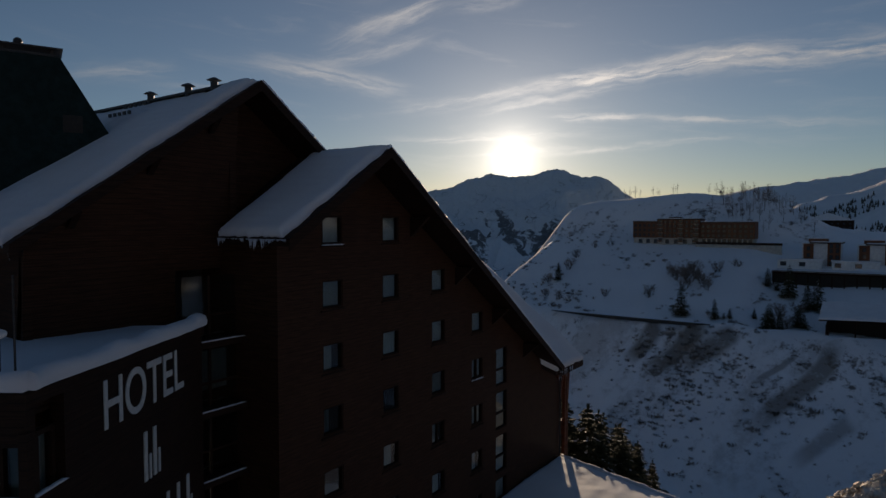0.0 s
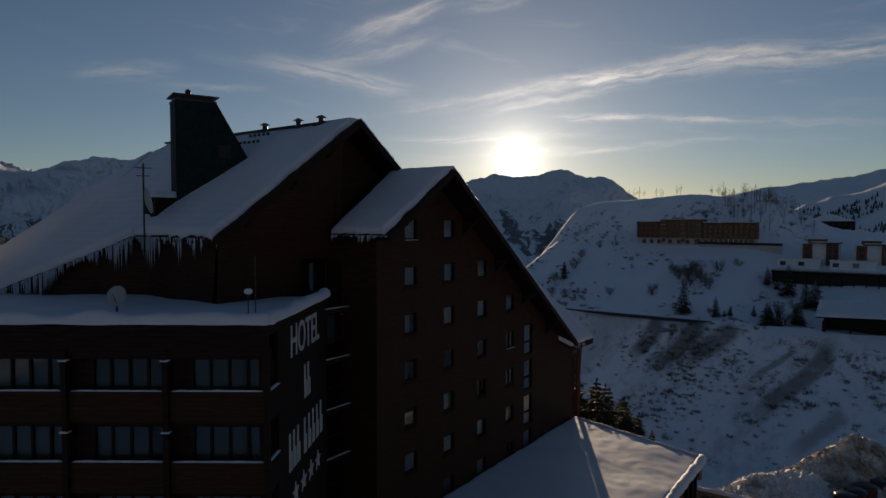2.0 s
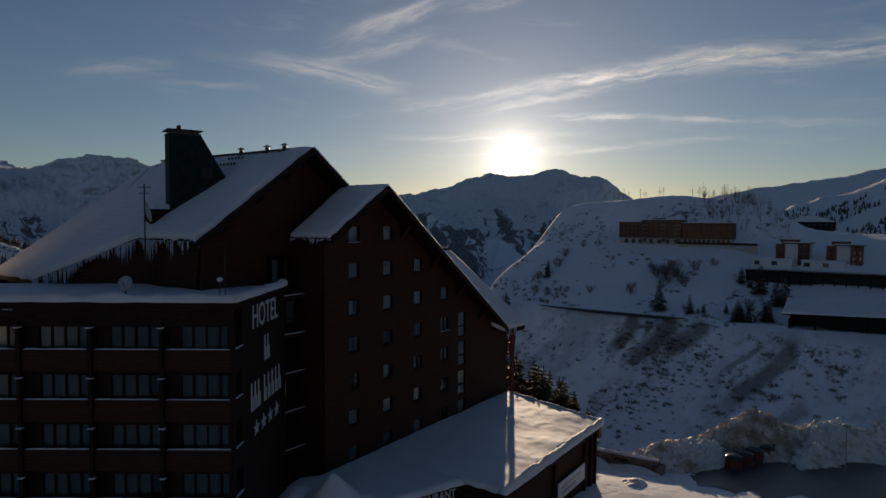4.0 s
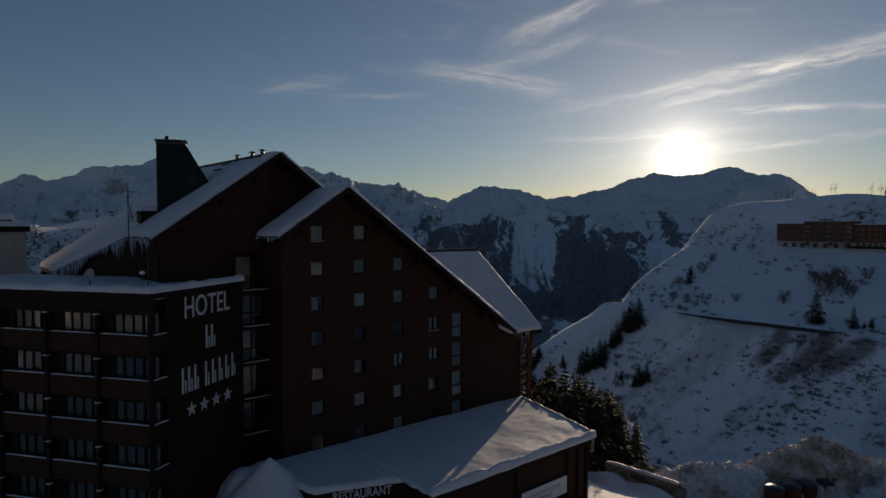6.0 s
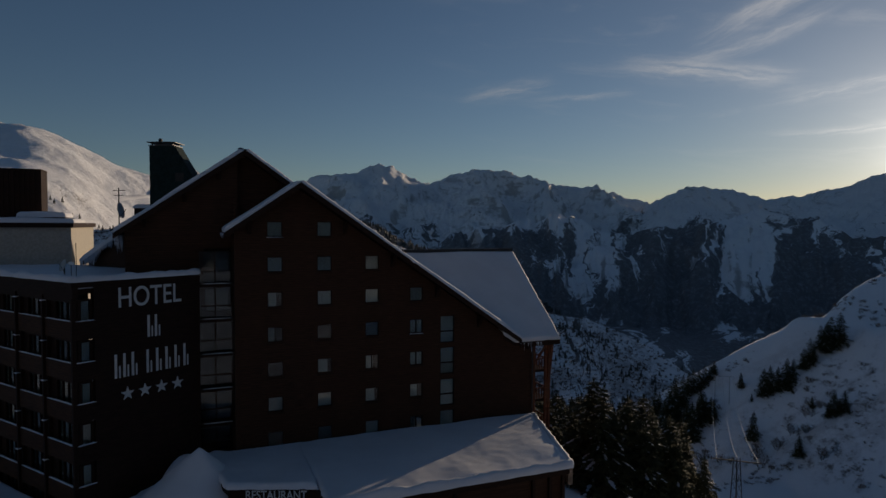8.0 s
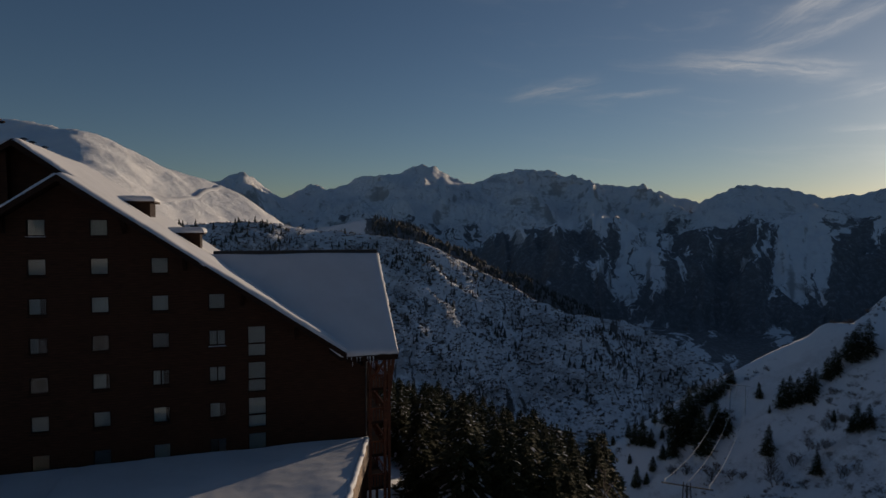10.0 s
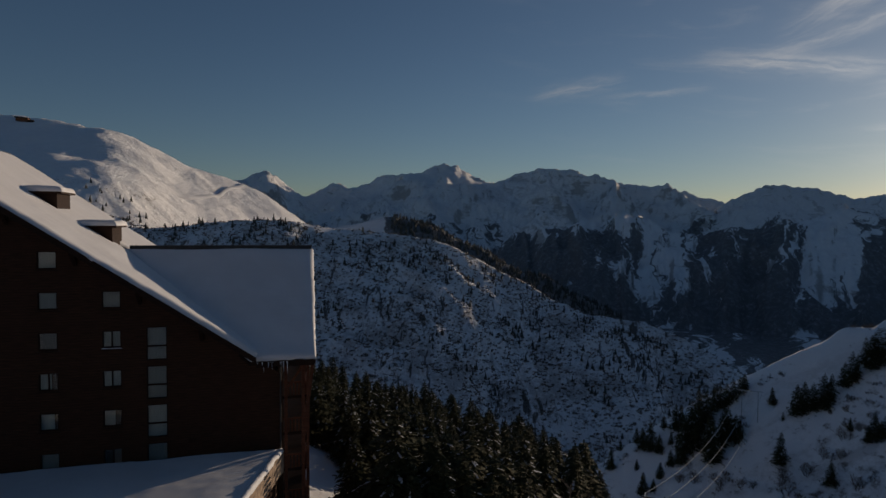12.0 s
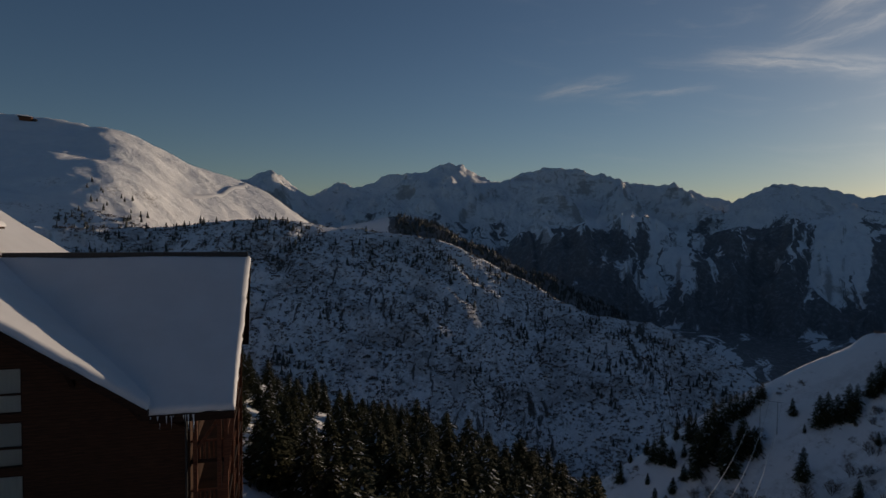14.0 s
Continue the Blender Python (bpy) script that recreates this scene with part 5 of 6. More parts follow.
    x = 42 + y * 0.66 + (7 if y > 12 else 0) + rng.uniform(-9, 3)
    plant(trees if i % 2 else shrubs, x, y, rng.uniform(0.9, 1.5), rng, 0.3)
for i in range(9):
    plant(trees, 388 + rng.uniform(-6, 6), 88 + i * 4.2 + rng.uniform(-2, 2), rng.uniform(0.8, 1.35), rng, 0.3)
for i in range(95):
    y = rng.triangular(8, 68, 36)
    plant(trees if i % 5 else shrubs, 362 + rng.uniform(-24, 28), y, rng.uniform(0.8, 1.5), rng, 0.3)


# far woods and scrub: uncounted, joined into one sheet each
def scatter(name, template, places, mat, label, category):
    tv, tf = template
    tv = np.array(tv)
    verts, faces = [], []
    base = 0
    rng = random.Random(3)
    for x, y, z, sx, sz in places:
        a = rng.uniform(0, math.tau)
        c, s = math.cos(a), math.sin(a)
        v = tv * (sx, sx, sz)
        verts.append(np.stack([v[:, 0] * c - v[:, 1] * s + x, v[:, 0] * s + v[:, 1] * c + y, v[:, 2] + z], 1))
        faces.extend([tuple(i + base for i in f) for f in tf])
        base += len(tv)
    me = raw_mesh(name, np.concatenate(verts).tolist(), faces, mat)
    return tagged(new(name, me), label, category, kind="stuff")


def tiny_fir(tiers=4, sides=6):
    v, f = [], []
    rng = random.Random(1)
    for i in range(tiers):
        z0, z1 = 0.08 + 0.8 * i / tiers, min(1.0, 0.08 + 0.8 * (i + 1.7) / tiers)
        r = 0.22 * (1 - i / tiers) + 0.03
        a = len(v)
        for k in range(sides):
            q = r * rng.uniform(0.7, 1.25)
            v.append((q * math.cos(k * math.tau / sides + i), q * math.sin(k * math.tau / sides + i), z0 + rng.uniform(-0.03, 0.03)))
        v.append((0, 0, z1))
        f.extend((a + k, a + (k + 1) % sides, a + sides) for k in range(sides))
    return v, f


def tiny_shrub(twigs=13, width=0.022):
    v, f = [], []
    rng = random.Random(2)
    for i in range(twigs):
        a, lean, l = rng.uniform(0, math.tau), rng.uniform(0.1, 1.3), rng.uniform(0.35, 1.0)
        d = Vector((math.cos(a) * lean, math.sin(a) * lean, 1)) * l
        s = Vector((-math.sin(a), math.cos(a), 0)) * width
        b = len(v)
        p = Vector((rng.uniform(-0.5, 0.5), rng.uniform(-0.5, 0.5), -0.1))
        v.extend([tuple(p - s), tuple(p + s), tuple(p + d * 0.6 + s * 2.5), tuple(p + d), tuple(p + d * 0.6 - s * 2.5)])
        f.append((b, b + 1, b + 2, b + 3, b + 4))
    return v, f


rng = random.Random(21)
firs, bushes = [], []
while len(firs) < 1500 or len(bushes) < 26000:
    az, r = rng.uniform(-16, 46), rng.uniform(430, 1060)
    x, y = CENTRE.x + r * math.sin(radians(az)), CENTRE.y + r * math.cos(radians(az))
    clump = noise.noise((x * 0.012, y * 0.012, 3.0)) + 0.6 * noise.noise((x * 0.04, y * 0.04, 7.0))
    crest_near = 1.0 if r > 930 - 3.0 * max(0, az) else 0.0
    if len(firs) < 1500 and clump + 0.35 * crest_near + (0.5 if r < 560 else 0) > rng.uniform(0.0, 0.8):
        h = rng.uniform(5, 12)
        firs.append((x, y, ground_z(x, y) - 0.5, h * rng.uniform(0.8, 1.1), h))
    if len(bushes) < 26000 and clump + (0.35 if r < 580 else 0) > rng.uniform(-1.0, 0.35):
        h = rng.uniform(1.6, 4.4)
        bushes.append((x, y, ground_z(x, y) - 0.3, h * 0.9, h))
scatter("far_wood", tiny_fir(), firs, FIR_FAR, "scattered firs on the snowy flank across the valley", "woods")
scatter("far_scrub", tiny_shrub(9, 0.07), bushes, TWIG, "leafless scrub on the snowy flank across the valley", "scrub")
firs = []
for i in range(1500):
    az, r = rng.uniform(82, 96), rng.uniform(1050, 1480)
    x, y = CENTRE.x + r * math.sin(radians(az)), CENTRE.y + r * math.cos(radians(az))
    if noise.noise((x * 0.01, y * 0.01, 1.0)) > -0.15:
        h = rng.uniform(6, 12)
        firs.append((x, y, ground_z(x, y) - 0.5, h, h))
for i in range(150):
    az, r = rng.uniform(-14, 4), rng.uniform(930, 1150)
    x, y = CENTRE.x + r * math.sin(radians(az)), CENTRE.y + r * math.cos(radians(az))
    h = rng.uniform(7, 13)
    firs.append((x, y, ground_z(x, y) - 0.5, h, h))
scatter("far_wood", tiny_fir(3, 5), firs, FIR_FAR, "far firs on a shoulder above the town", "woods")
firs = []
for i in range(1500):
    az, r = rng.uniform(11.2, 32), rng.uniform(1340, 1530)
    x, y = CENTRE.x + r * math.sin(radians(az)), CENTRE.y + r * math.cos(radians(az))
    h = rng.uniform(8, 15)
    firs.append((x, y, ground_z(x, y) - 0.5, h, h))
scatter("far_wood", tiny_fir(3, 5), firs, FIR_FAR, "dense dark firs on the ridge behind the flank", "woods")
tufts = [[], []]
for i in range(2700):
    x, y = (rng.uniform(176, 236), rng.uniform(-60, 125)) if i < 1600 else (rng.uniform(150, 215), rng.uniform(90, 172))
    if noise.noise((x * 0.05 + y * 0.025, y * 0.09, 4.0)) + 0.5 * noise.noise((x * 0.2, y * 0.2, 1.0)) > 0.22:
        h = rng.uniform(0.35, 1.0) * rng.choice((0.8, 1.0, 1.0, 1.9))
        tufts[i % 2].append((x, y, ground_z(x, y) - 0.1, h * rng.uniform(0.9, 1.6), h))
for ax, ay, bx, by, spread, count in ((226, 21, 199, 59, 3.5, 100), (214, 36, 197, 47, 4.5, 60), (235, 36, 219, 52, 4.0, 70), (236, 25, 221, 42, 4.0, 70), (222, -2, 205, 18, 5.0, 50), (234, 52, 222, 62, 3.5, 40)):
    for i in range(count):
        u = rng.random()
        x, y = ax + (bx - ax) * u + rng.gauss(0, spread), ay + (by - ay) * u + rng.gauss(0, spread)
        h = rng.uniform(0.5, 1.3) * rng.choice((0.8, 1.0, 1.0, 1.7))
        tufts[i % 2].append((x, y, ground_z(x, y) - 0.1, h * rng.uniform(0.9, 1.6), h))
for k in range(2):
    scatter("slope_scrub", tiny_shrub(30 + 8 * k, 0.018), tufts[k], TWIG, "brown scrub poking through the snow of the ravine slope", "scrub")
tufts = []
for i in range(1500):
    x, y = rng.uniform(243, 345), rng.uniform(0, 142)
    if 312 < x < 336 and 20 < y < 96 or (x > 285 and y < 24):
        continue
    if noise.noise((x * 0.03 + y * 0.02, y * 0.05, 9.0)) + 0.4 * noise.noise((x * 0.15, y * 0.15, 1.0)) > 0.20 - (0.25 if y > 95 else 0):
        h = rng.uniform(0.4, 1.2) * rng.choice((0.7, 1.0, 1.7))
        tufts.append((x, y, ground_z(x, y) - 0.1, h * rng.uniform(0.9, 1.5), h))
scatter("slope_scrub", tiny_shrub(34, 0.016), tufts, TWIG, "thin brown scrub on the snowy hill under the lodge", "scrub")


# ---- road along the hillside ----
ROADM = mat_plain("dark road edge", (0.050, 0.047, 0.043), 0.95, 1.0, 0.4)
bm = bmesh.new()
prev = None
for i in range(34):
    y = 34 + i * 2.0
    x = float(ROAD_X(y))
    cross = []
    taper = min(1.0, i / 5, (33 - i) / 12)
    lift = 0.15 + 0.20 * noise.noise((y * 0.11, 3.0, 0.0))
    for off, dz in ((-4.4, -1.1 * taper), (-4.2, lift * taper), (-3.9, lift * taper), (-3.8, 0.10), (-3.0, 0.10), (-2.9, -0.3)):
        cross.append(bm.verts.new((x + off, y, -16.55 + 0.02 * (x - 240) + dz)))
    if prev:
        for a, b, c, d in zip(prev, prev[1:], cross[1:], cross):
            bm.faces.new((a, b, c, d))
    prev = cross
tagged(mesh_object("road", bm, ROADM), "dark cleared hillside road with a low edge wall", "road", kind="structure")

# ---- buildings of the town ----
def windows_on(parent, m, xs, zs, w, h, mat=None, name="window"):
    for x in xs:
        for z in zs:
            win = new(name)
            win.parent = parent
            part("window_frame", boxes((x - w / 2 - 0.1, x + w / 2 + 0.1, -0.06, -0.004, z - 0.1, z), (x - w / 2 - 0.1, x + w / 2 + 0.1, -0.06, -0.004, z + h, z + h + 0.1),
                                       (x - w / 2 - 0.1, x - w / 2, -0.06, -0.004, z, z + h), (x + w / 2, x + w / 2 + 0.1, -0.06, -0.004, z, z + h), m=m), BEAM, win)
            part("pane", boxes((x - w / 2, x + w / 2, -0.03, -0.003, z, z + h), m=m), mat or DARK_GLASS, win)


m_, N_, b_ = material("dark window glass")
put(N_, b_, N_.mix(N_.noise(where(N_, object_space=False), 0.4, 3.0), (0.02, 0.025, 0.03), (0.10, 0.11, 0.12)), 0.06)
DARK_GLASS = m_
TIMBER_FAR = mat_wood("weathered red timber", (0.20, 0.085, 0.045), 0.25, "z")
STONE_FAR = mat_plain("pale stone base", (0.50, 0.46, 0.40), 0.85, 1.0, 0.2)
RENDER_WHITE = mat_plain("white render", (0.72, 0.72, 0.70), 0.8, 1.0, 0.1)


def cap_snow(name, pts, thick, label, parent=None):
    """A plain cap of snow on a far flat roof."""
    bm = bmesh.new()
    prism(bm, pts, (0, 0, thick))
    bmesh.ops.bevel(bm, geom=[e for e in bm.edges], offset=thick * 0.4, segments=2, affect="EDGES")
    return tagged(mesh_object(name, bm, SNOW), label, "snow", kind="stuff")


def lodge():
    """The long timber lodge on the hill: three blocks over a stone base, facing the ravine."""
    ob = thing("hill_lodge", "long red-brown timber lodge on a pale stone base", "lodge")
    m = along(Vector((321, 93, 0)), Vector((0.02, -1, 0)), 0)
    if (m @ Vector((0, 1, 0))).x < 321:
        m = along(Vector((321, 33, 0)), Vector((0.0, 1, 0)), 0)
    m = m @ Matrix.Translation((60, 0, 0)) @ Matrix.Scale(-1, 4, (1, 0, 0))
    # wings from the terrace end to the far end, seen over the ravine
    for x0, x1, z1, dy in ((0, 25.5, 22.0, 0.9), (25.5, 47, 23.6, 0.0), (47, 60, 22.4, 0.6)):
        part("wall", boxes((x0 + 0.01, x1, dy, 12, 13.9, z1), m=m), TIMBER_FAR, ob, "red-brown boarding")
        part("roof_edge", boxes((x0 - 0.2, x1 + 0.2, dy - 0.35, 12.3, z1 + 0.003, z1 + 0.3), m=m), BEAM, ob)
        cap_snow("lodge_snow", [m @ Vector(p) for p in ((x0, dy - 0.2, z1 + 0.31), (x1, dy - 0.2, z1 + 0.31), (x1, 12, z1 + 0.31), (x0, 12, z1 + 0.31))], 0.5, "snow on the lodge roof")
    part("base", boxes((25.6, 59.7, 1.3, 12, 4.0, 13.88), m=m), STONE_FAR, ob, "pale stone base")
    part("lower_storey", boxes((0.2, 25.59, 1.2, 11, 4.0, 13.88), m=m), STONE_FAR, ob, "pale stone lower storey")
    part("terrace", boxes((-12, 27.0, -1.6, 1.15, 4.0, 11.4), m=m), STONE_FAR, ob)
    part("terrace_edge", boxes((-12.3, 27.0, -1.9, -1.5, 11.0, 12.1), m=m), BEAM, ob, "dark terrace rail")
    windows_on(ob, m @ Matrix.Translation((0, 0.9, 0)), [1.6 + 2.5 * i for i in range(10)], [14.6, 17.0, 19.4], 1.3, 1.3)
    windows_on(ob, m, [29.5, 32, 38, 40.4, 42.8], [14.6, 17.0, 19.4, 21.6], 1.1, 1.3)
    windows_on(ob, m @ Matrix.Translation((0, 0.6, 0)), [49, 51.4, 53.8, 56.2, 58.6], [14.8, 17.3, 19.8], 1.0, 1.2)
    windows_on(ob, m @ Matrix.Translation((0, 1.2, 0)), [2 + 2.4 * i for i in range(10)], [12.1], 1.5, 1.4)
    windows_on(ob, m @ Matrix.Translation((0, 1.3, 0)), [28.5, 33, 37.5, 42, 48, 52, 56], [11.0], 1.7, 2.0)
    for x in (27.3, 35, 45.3):
        for z in (11.6, 14.0, 16.4, 18.8, 21.0):
            b = new("balcony")
            b.parent = ob
            part("slab", boxes((x - 1.4, x + 1.4, -1.3, -0.01, z, z + 0.22), m=m), STONE_FAR, b)
            part("railing", boxes((x - 1.4, x + 1.4, -1.3, -1.2, z + 0.22, z + 0.95), m=m), TIMBER_FAR, b)
            part("doorway", boxes((x - 0.9, x + 0.9, -0.05, -0.003, z + 0.25, z + 2.2), m=m), DARK_GLASS, b)
    part("lift_house", boxes((36, 42, 4, 8, 23.9, 25.0), m=m), BEAM, ob)
    return ob


lodge()


def town_house(x, y, w, d, z0, z1, name, label):
    """A flat-roofed white house with timber bays, its front to the ravine."""
    ob = thing(name, label, "house", "white houses above the ravine")
    m = along(Vector((x, y, 0)), Vector((0, -1, 0)), 0)
    if (m @ Vector((0, 1, 0))).x < x:
        m = along(Vector((x, y - w, 0)), Vector((0, 1, 0)), 0)
    m = m @ Matrix.Translation((w, 0, 0)) @ Matrix.Scale(-1, 4, (1, 0, 0))
    h = z1 - z0
    part("wall", boxes((0, w, 0, d, z0 - 8, z1), m=m), RENDER_WHITE, ob)
    part("timber_bay", boxes((0.2, w * 0.34, -0.8, -0.01, z0, z1 + 0.1), m=m), TIMBER_FAR, ob, "brown timber bay")
    part("timber_bay", boxes((w * 0.70, w * 0.96, -0.6, -0.01, z0, z1 - 0.2), m=m), TIMBER_FAR, ob, "brown timber bay")
    part("roof", boxes((-0.8, w * 0.8, -1.2, d + 0.5, z1 + 0.103, z1 + 0.5), m=m), BEAM, ob)
    part("penthouse", boxes((w * 0.35, w * 0.85, 3.0, d - 2, z1 + 0.51, z1 + 2.0), m=m), TIMBER_FAR, ob)
    part("porch", boxes((w * 0.45, w * 1.6, -6.0, -0.7, z0 - 6, z0 + h * 0.30), m=m), RENDER_WHITE, ob)
    windows_on(ob, m @ Matrix.Translation((0, -0.8, 0)), [w * 0.09, w * 0.25], [z0 + 0.8, z0 + 3.6, z0 + 6.4, z0 + 8.6], 1.2, 1.7)
    windows_on(ob, m @ Matrix.Translation((0, -0.6, 0)), [w * 0.83], [z0 + 4.4, z0 + 7.4], 1.2, 1.6)
    windows_on(ob, m @ Matrix.Translation((0, -6.0, 0)), [w * 1.45, w * 0.95], [z0 + 0.5], 2.2, 1.7)
    cap_snow("house_snow", [m @ Vector(p) for p in ((-0.6, -1.0, z1 + 0.51), (w * 0.78, -1.0, z1 + 0.51), (w * 0.78, 2.9, z1 + 0.51), (-0.6, 2.9, z1 + 0.51))], 0.45, "snow on the flat house roof")
    cap_snow("house_snow", [m @ Vector(p) for p in ((w * 0.33, 2.9, z1 + 2.01), (w * 0.87, 2.9, z1 + 2.01), (w * 0.87, d - 2, z1 + 2.01), (w * 0.33, d - 2, z1 + 2.01))], 0.35, "snow on the upper house roof")
    z2 = z0 + h * 0.30 + 0.01
    cap_snow("porch_snow", [m @ Vector(p) for p in ((w * 0.42, -6.4, z2), (w * 1.63, -6.4, z2), (w * 1.63, -0.85, z2), (w * 0.42, -0.85, z2))], 0.45, "snow on a porch roof")


town_house(309, 11.4, 15, 12, 2.2, 12.7, "town_house", "white house with brown timber bays and a snowy flat roof")
town_house(310, -9.5, 15, 12, 2.0, 12.2, "town_house", "white house with a brown timber bay beside the parking deck")
deck = thing("parking_deck", "snow-covered parking deck on dark posts", "deck")
part("slab", boxes((289.5, 307, -42, 21, 0.0, 0.8)), BEAM, deck)
for i in range(15):
    part("post", boxes((289.7, 290.2, -41 + i * 4.35, -40.5 + i * 4.35, -10, 0.0)), BEAM, deck)
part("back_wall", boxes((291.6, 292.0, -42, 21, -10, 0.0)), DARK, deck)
part("rail", boxes((289.5, 289.65, -42, 21, 1.0, 1.25)), BEAM, deck)
cap_snow("deck_snow", [(289.8, -42, 0.81), (307, -42, 0.81), (307, 21, 0.81), (289.8, 21, 0.81)], 0.5, "snow on the parking deck")

barn = thing("open_barn", "low dark open barn under a broad snowy roof", "barn")
for i in range(6):
    part("post", boxes((238.5, 239.0, -44 + i * 8.0, -43.5 + i * 8.0, -20, -10.4)), BEAM, barn)
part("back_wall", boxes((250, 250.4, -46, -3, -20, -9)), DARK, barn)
part("side_wall", boxes((238.5, 250, -3.4, -3.0, -20, -13.5)), BEAM, barn)
bm = bmesh.new()
prism(bm, [(237, -46, -10.4), (252, -46, -7.4), (252, -1, -7.9), (237, -1, -12.2)], (0, 0, 0.5))
part("roof", bm, BEAM, barn)
snow_sheet("barn_snow", (236.8, -46, -9.9), (252, -46, -6.9), (252, -1, -7.4), (236.8, -1, -11.7), 0.9, "thick snow on the barn roof", 16, 30, seed=31.0, edge=1.2, wav=0.3, mat=SNOW)


def far_chalet(x, y, w, d, h, k):
    ob = thing("far_chalet", "dark timber chalet with a snowy pitched roof, far off", "house", "chalets of the upper town")
    z = ground_z(x, y)
    part("wall", boxes((x, x + d, y - w / 2, y + w / 2, z - 6, z + h)), TIMBER_FAR if k % 2 else BEAM, ob)
    bm = bmesh.new()
    prism(bm, [(x - 1, y - w / 2 - 1, z + h), (x - 1, y + w / 2 + 1, z + h), (x - 1, y, z + h + w * 0.18)], (d + 2, 0, 0))
    part("roof", bm, SNOW, ob)
    for i in range(int(w // 4)):
        for f in range(int(h // 3)):
            part("window", boxes((x - 0.05, x - 0.004, y - w / 2 + 1.5 + i * 4, y - w / 2 + 3 + i * 4, z + 0.8 + f * 3, z + 2.1 + f * 3)), DARK_GLASS, ob)


for k, (x, y, w, d, h) in enumerate([(560, 18, 34, 14, 10), (600, -14, 30, 14, 9), (640, 26, 24, 14, 9), (560, -28, 26, 12, 7), (610, -46, 30, 14, 10), (700, -6, 30, 14, 10), (720, -40, 30, 14, 12), (520, -4, 40, 8, 4)]):
    far_chalet(x, y, w, d, h, k)

# ---- neighbouring building behind the wing ----
neighbour = thing("neighbour_building", "pale flat-roofed building with a dark slatted upper block", "building")
part("wall", boxes((-40.0, -13.25, 19.3, 34, 6, 22.0)), PLASTER, neighbour, "pale rendered wall")
part("roof_edge", boxes((-40.2, -13.0, 19.0, 34, 22.0, 22.45)), BEAM, neighbour)
part("upper_block", boxes((-45.0, -17.1, 27.0, 30, 22.4, 28.1)), CLADDING_SIGN, neighbour, "dark upright slatted cladding")
for i in range(60):
    part("slat", boxes((-45 + i * 0.46, -44.82 + i * 0.46, 26.9, 27.0, 22.5, 28.0)), BEAM, neighbour)
snow_sheet("neighbour_snow", (-40.2, 19.0, 22.46), (-13.0, 19.0, 22.46), (-13.0, 26.9, 22.46), (-40.2, 26.9, 22.46), 0.45, "snow on the neighbouring flat roof", 40, 16, seed=13.0, wav=0.2)
part("plant_room", boxes((-18.0, -14.0, 21.0, 25.0, 22.45, 23.0)), BEAM, neighbour)
snow_sheet("neighbour_snow", (-18.1, 20.9, 23.01), (-13.9, 20.9, 23.01), (-13.9, 25.1, 23.01), (-18.1, 25.1, 23.01), 0.5, "rounded snow on a roof plant room", 14, 12, seed=14.0)

# ---- on the roofs: aerials, dish, cowls ----
aerial = thing("roof_aerial", "thin aerial mast with a white dish on the snowy roof", "aerial")
bm = bmesh.new()
tube(bm, [(-8.02, 8.03, 20.4), (-8.02, 8.03, 25.35)], 0.045, 6)
part("mast", bm, METAL, aerial)
for z, l in ((25.1, 0.45), (24.7, 0.35), (20.9, 0.5)):
    bm = bmesh.new()
    tube(bm, [(-8.02 - l, 8.03, z), (-8.02 + l, 8.03, z + 0.03)], 0.022, 5)
    part("cross_bar", bm, METAL, aerial)


def dish(parent, c, r, facing):
    facing = Vector(facing).normalized()
    bm = bmesh.new()
    rings = []
    for k, (q, z) in enumerate([(0.02, 0.0), (0.35, 0.03), (0.7, 0.13), (1.0, 0.27), (1.0, 0.23), (0.7, 0.09), (0.35, -0.01), (0.02, -0.04)]):
        rings.append([bm.verts.new((q * math.cos(a * math.tau / 20), q * 1.08 * math.sin(a * math.tau / 20), z)) for a in range(20)])
    for r0, r1 in zip(rings, rings[1:]):
        for a in range(20):
            bm.faces.new((r0[a], r0[(a + 1) % 20], r1[(a + 1) % 20], r1[a]))
    bm.faces.new(rings[0])
    bm.faces.new(rings[-1][::-1])
    bm.transform(Matrix.Translation(c) @ facing.to_track_quat("Z", "Y").to_matrix().to_4x4() @ Matrix.Scale(r, 4))
    part("dish", bm, DISH, parent, "pale round dish", smooth=True)
    bm = bmesh.new()
    tube(bm, [Vector(c) - Vector((0, 0, r)), Vector(c) + facing * r * 0.9], 0.02, 5)
    part("feed_arm", bm, METAL, parent)


dish(aerial, (-8.0, 7.9, 23.45), 0.62, (0.93, -0.30, 0.2))
flue = thing("roof_box", "low dark boarded roof box beside the chimney", "roof box")
part("body", boxes((-6.95, -4.8, 8.85, 10.0, 21.2, 23.7)), BEAM, flue)
snow_sheet("box_snow", (-7.0, 8.80, 23.71), (-4.8, 8.80, 23.71), (-4.8, 10.05, 23.71), (-7.0, 10.05, 23.71), 0.30, "rounded snow on the roof box", 14, 10, seed=41.0)
tv = thing("satellite_dish", "pale satellite dish on a short post in the roof snow", "dish")
bm = bmesh.new()
tube(bm, [(-11.38, 4.22, 18.0), (-11.38, 4.22, 19.15)], 0.05, 6)
part("post", bm, METAL, tv)
dish(tv, (-11.38, 4.15, 19.2), 0.43, (-0.75, -0.5, 0.35))
lampd = thing("roof_lamp", "small white roof lamp beside a thin pipe", "lamp")
bm = bmesh.new()
tube(bm, [(-9.55, -2.75, 18.5), (-9.55, -2.75, 21.1)], 0.025, 6)
part("pipe", bm, METAL, lampd)
bm = bmesh.new()
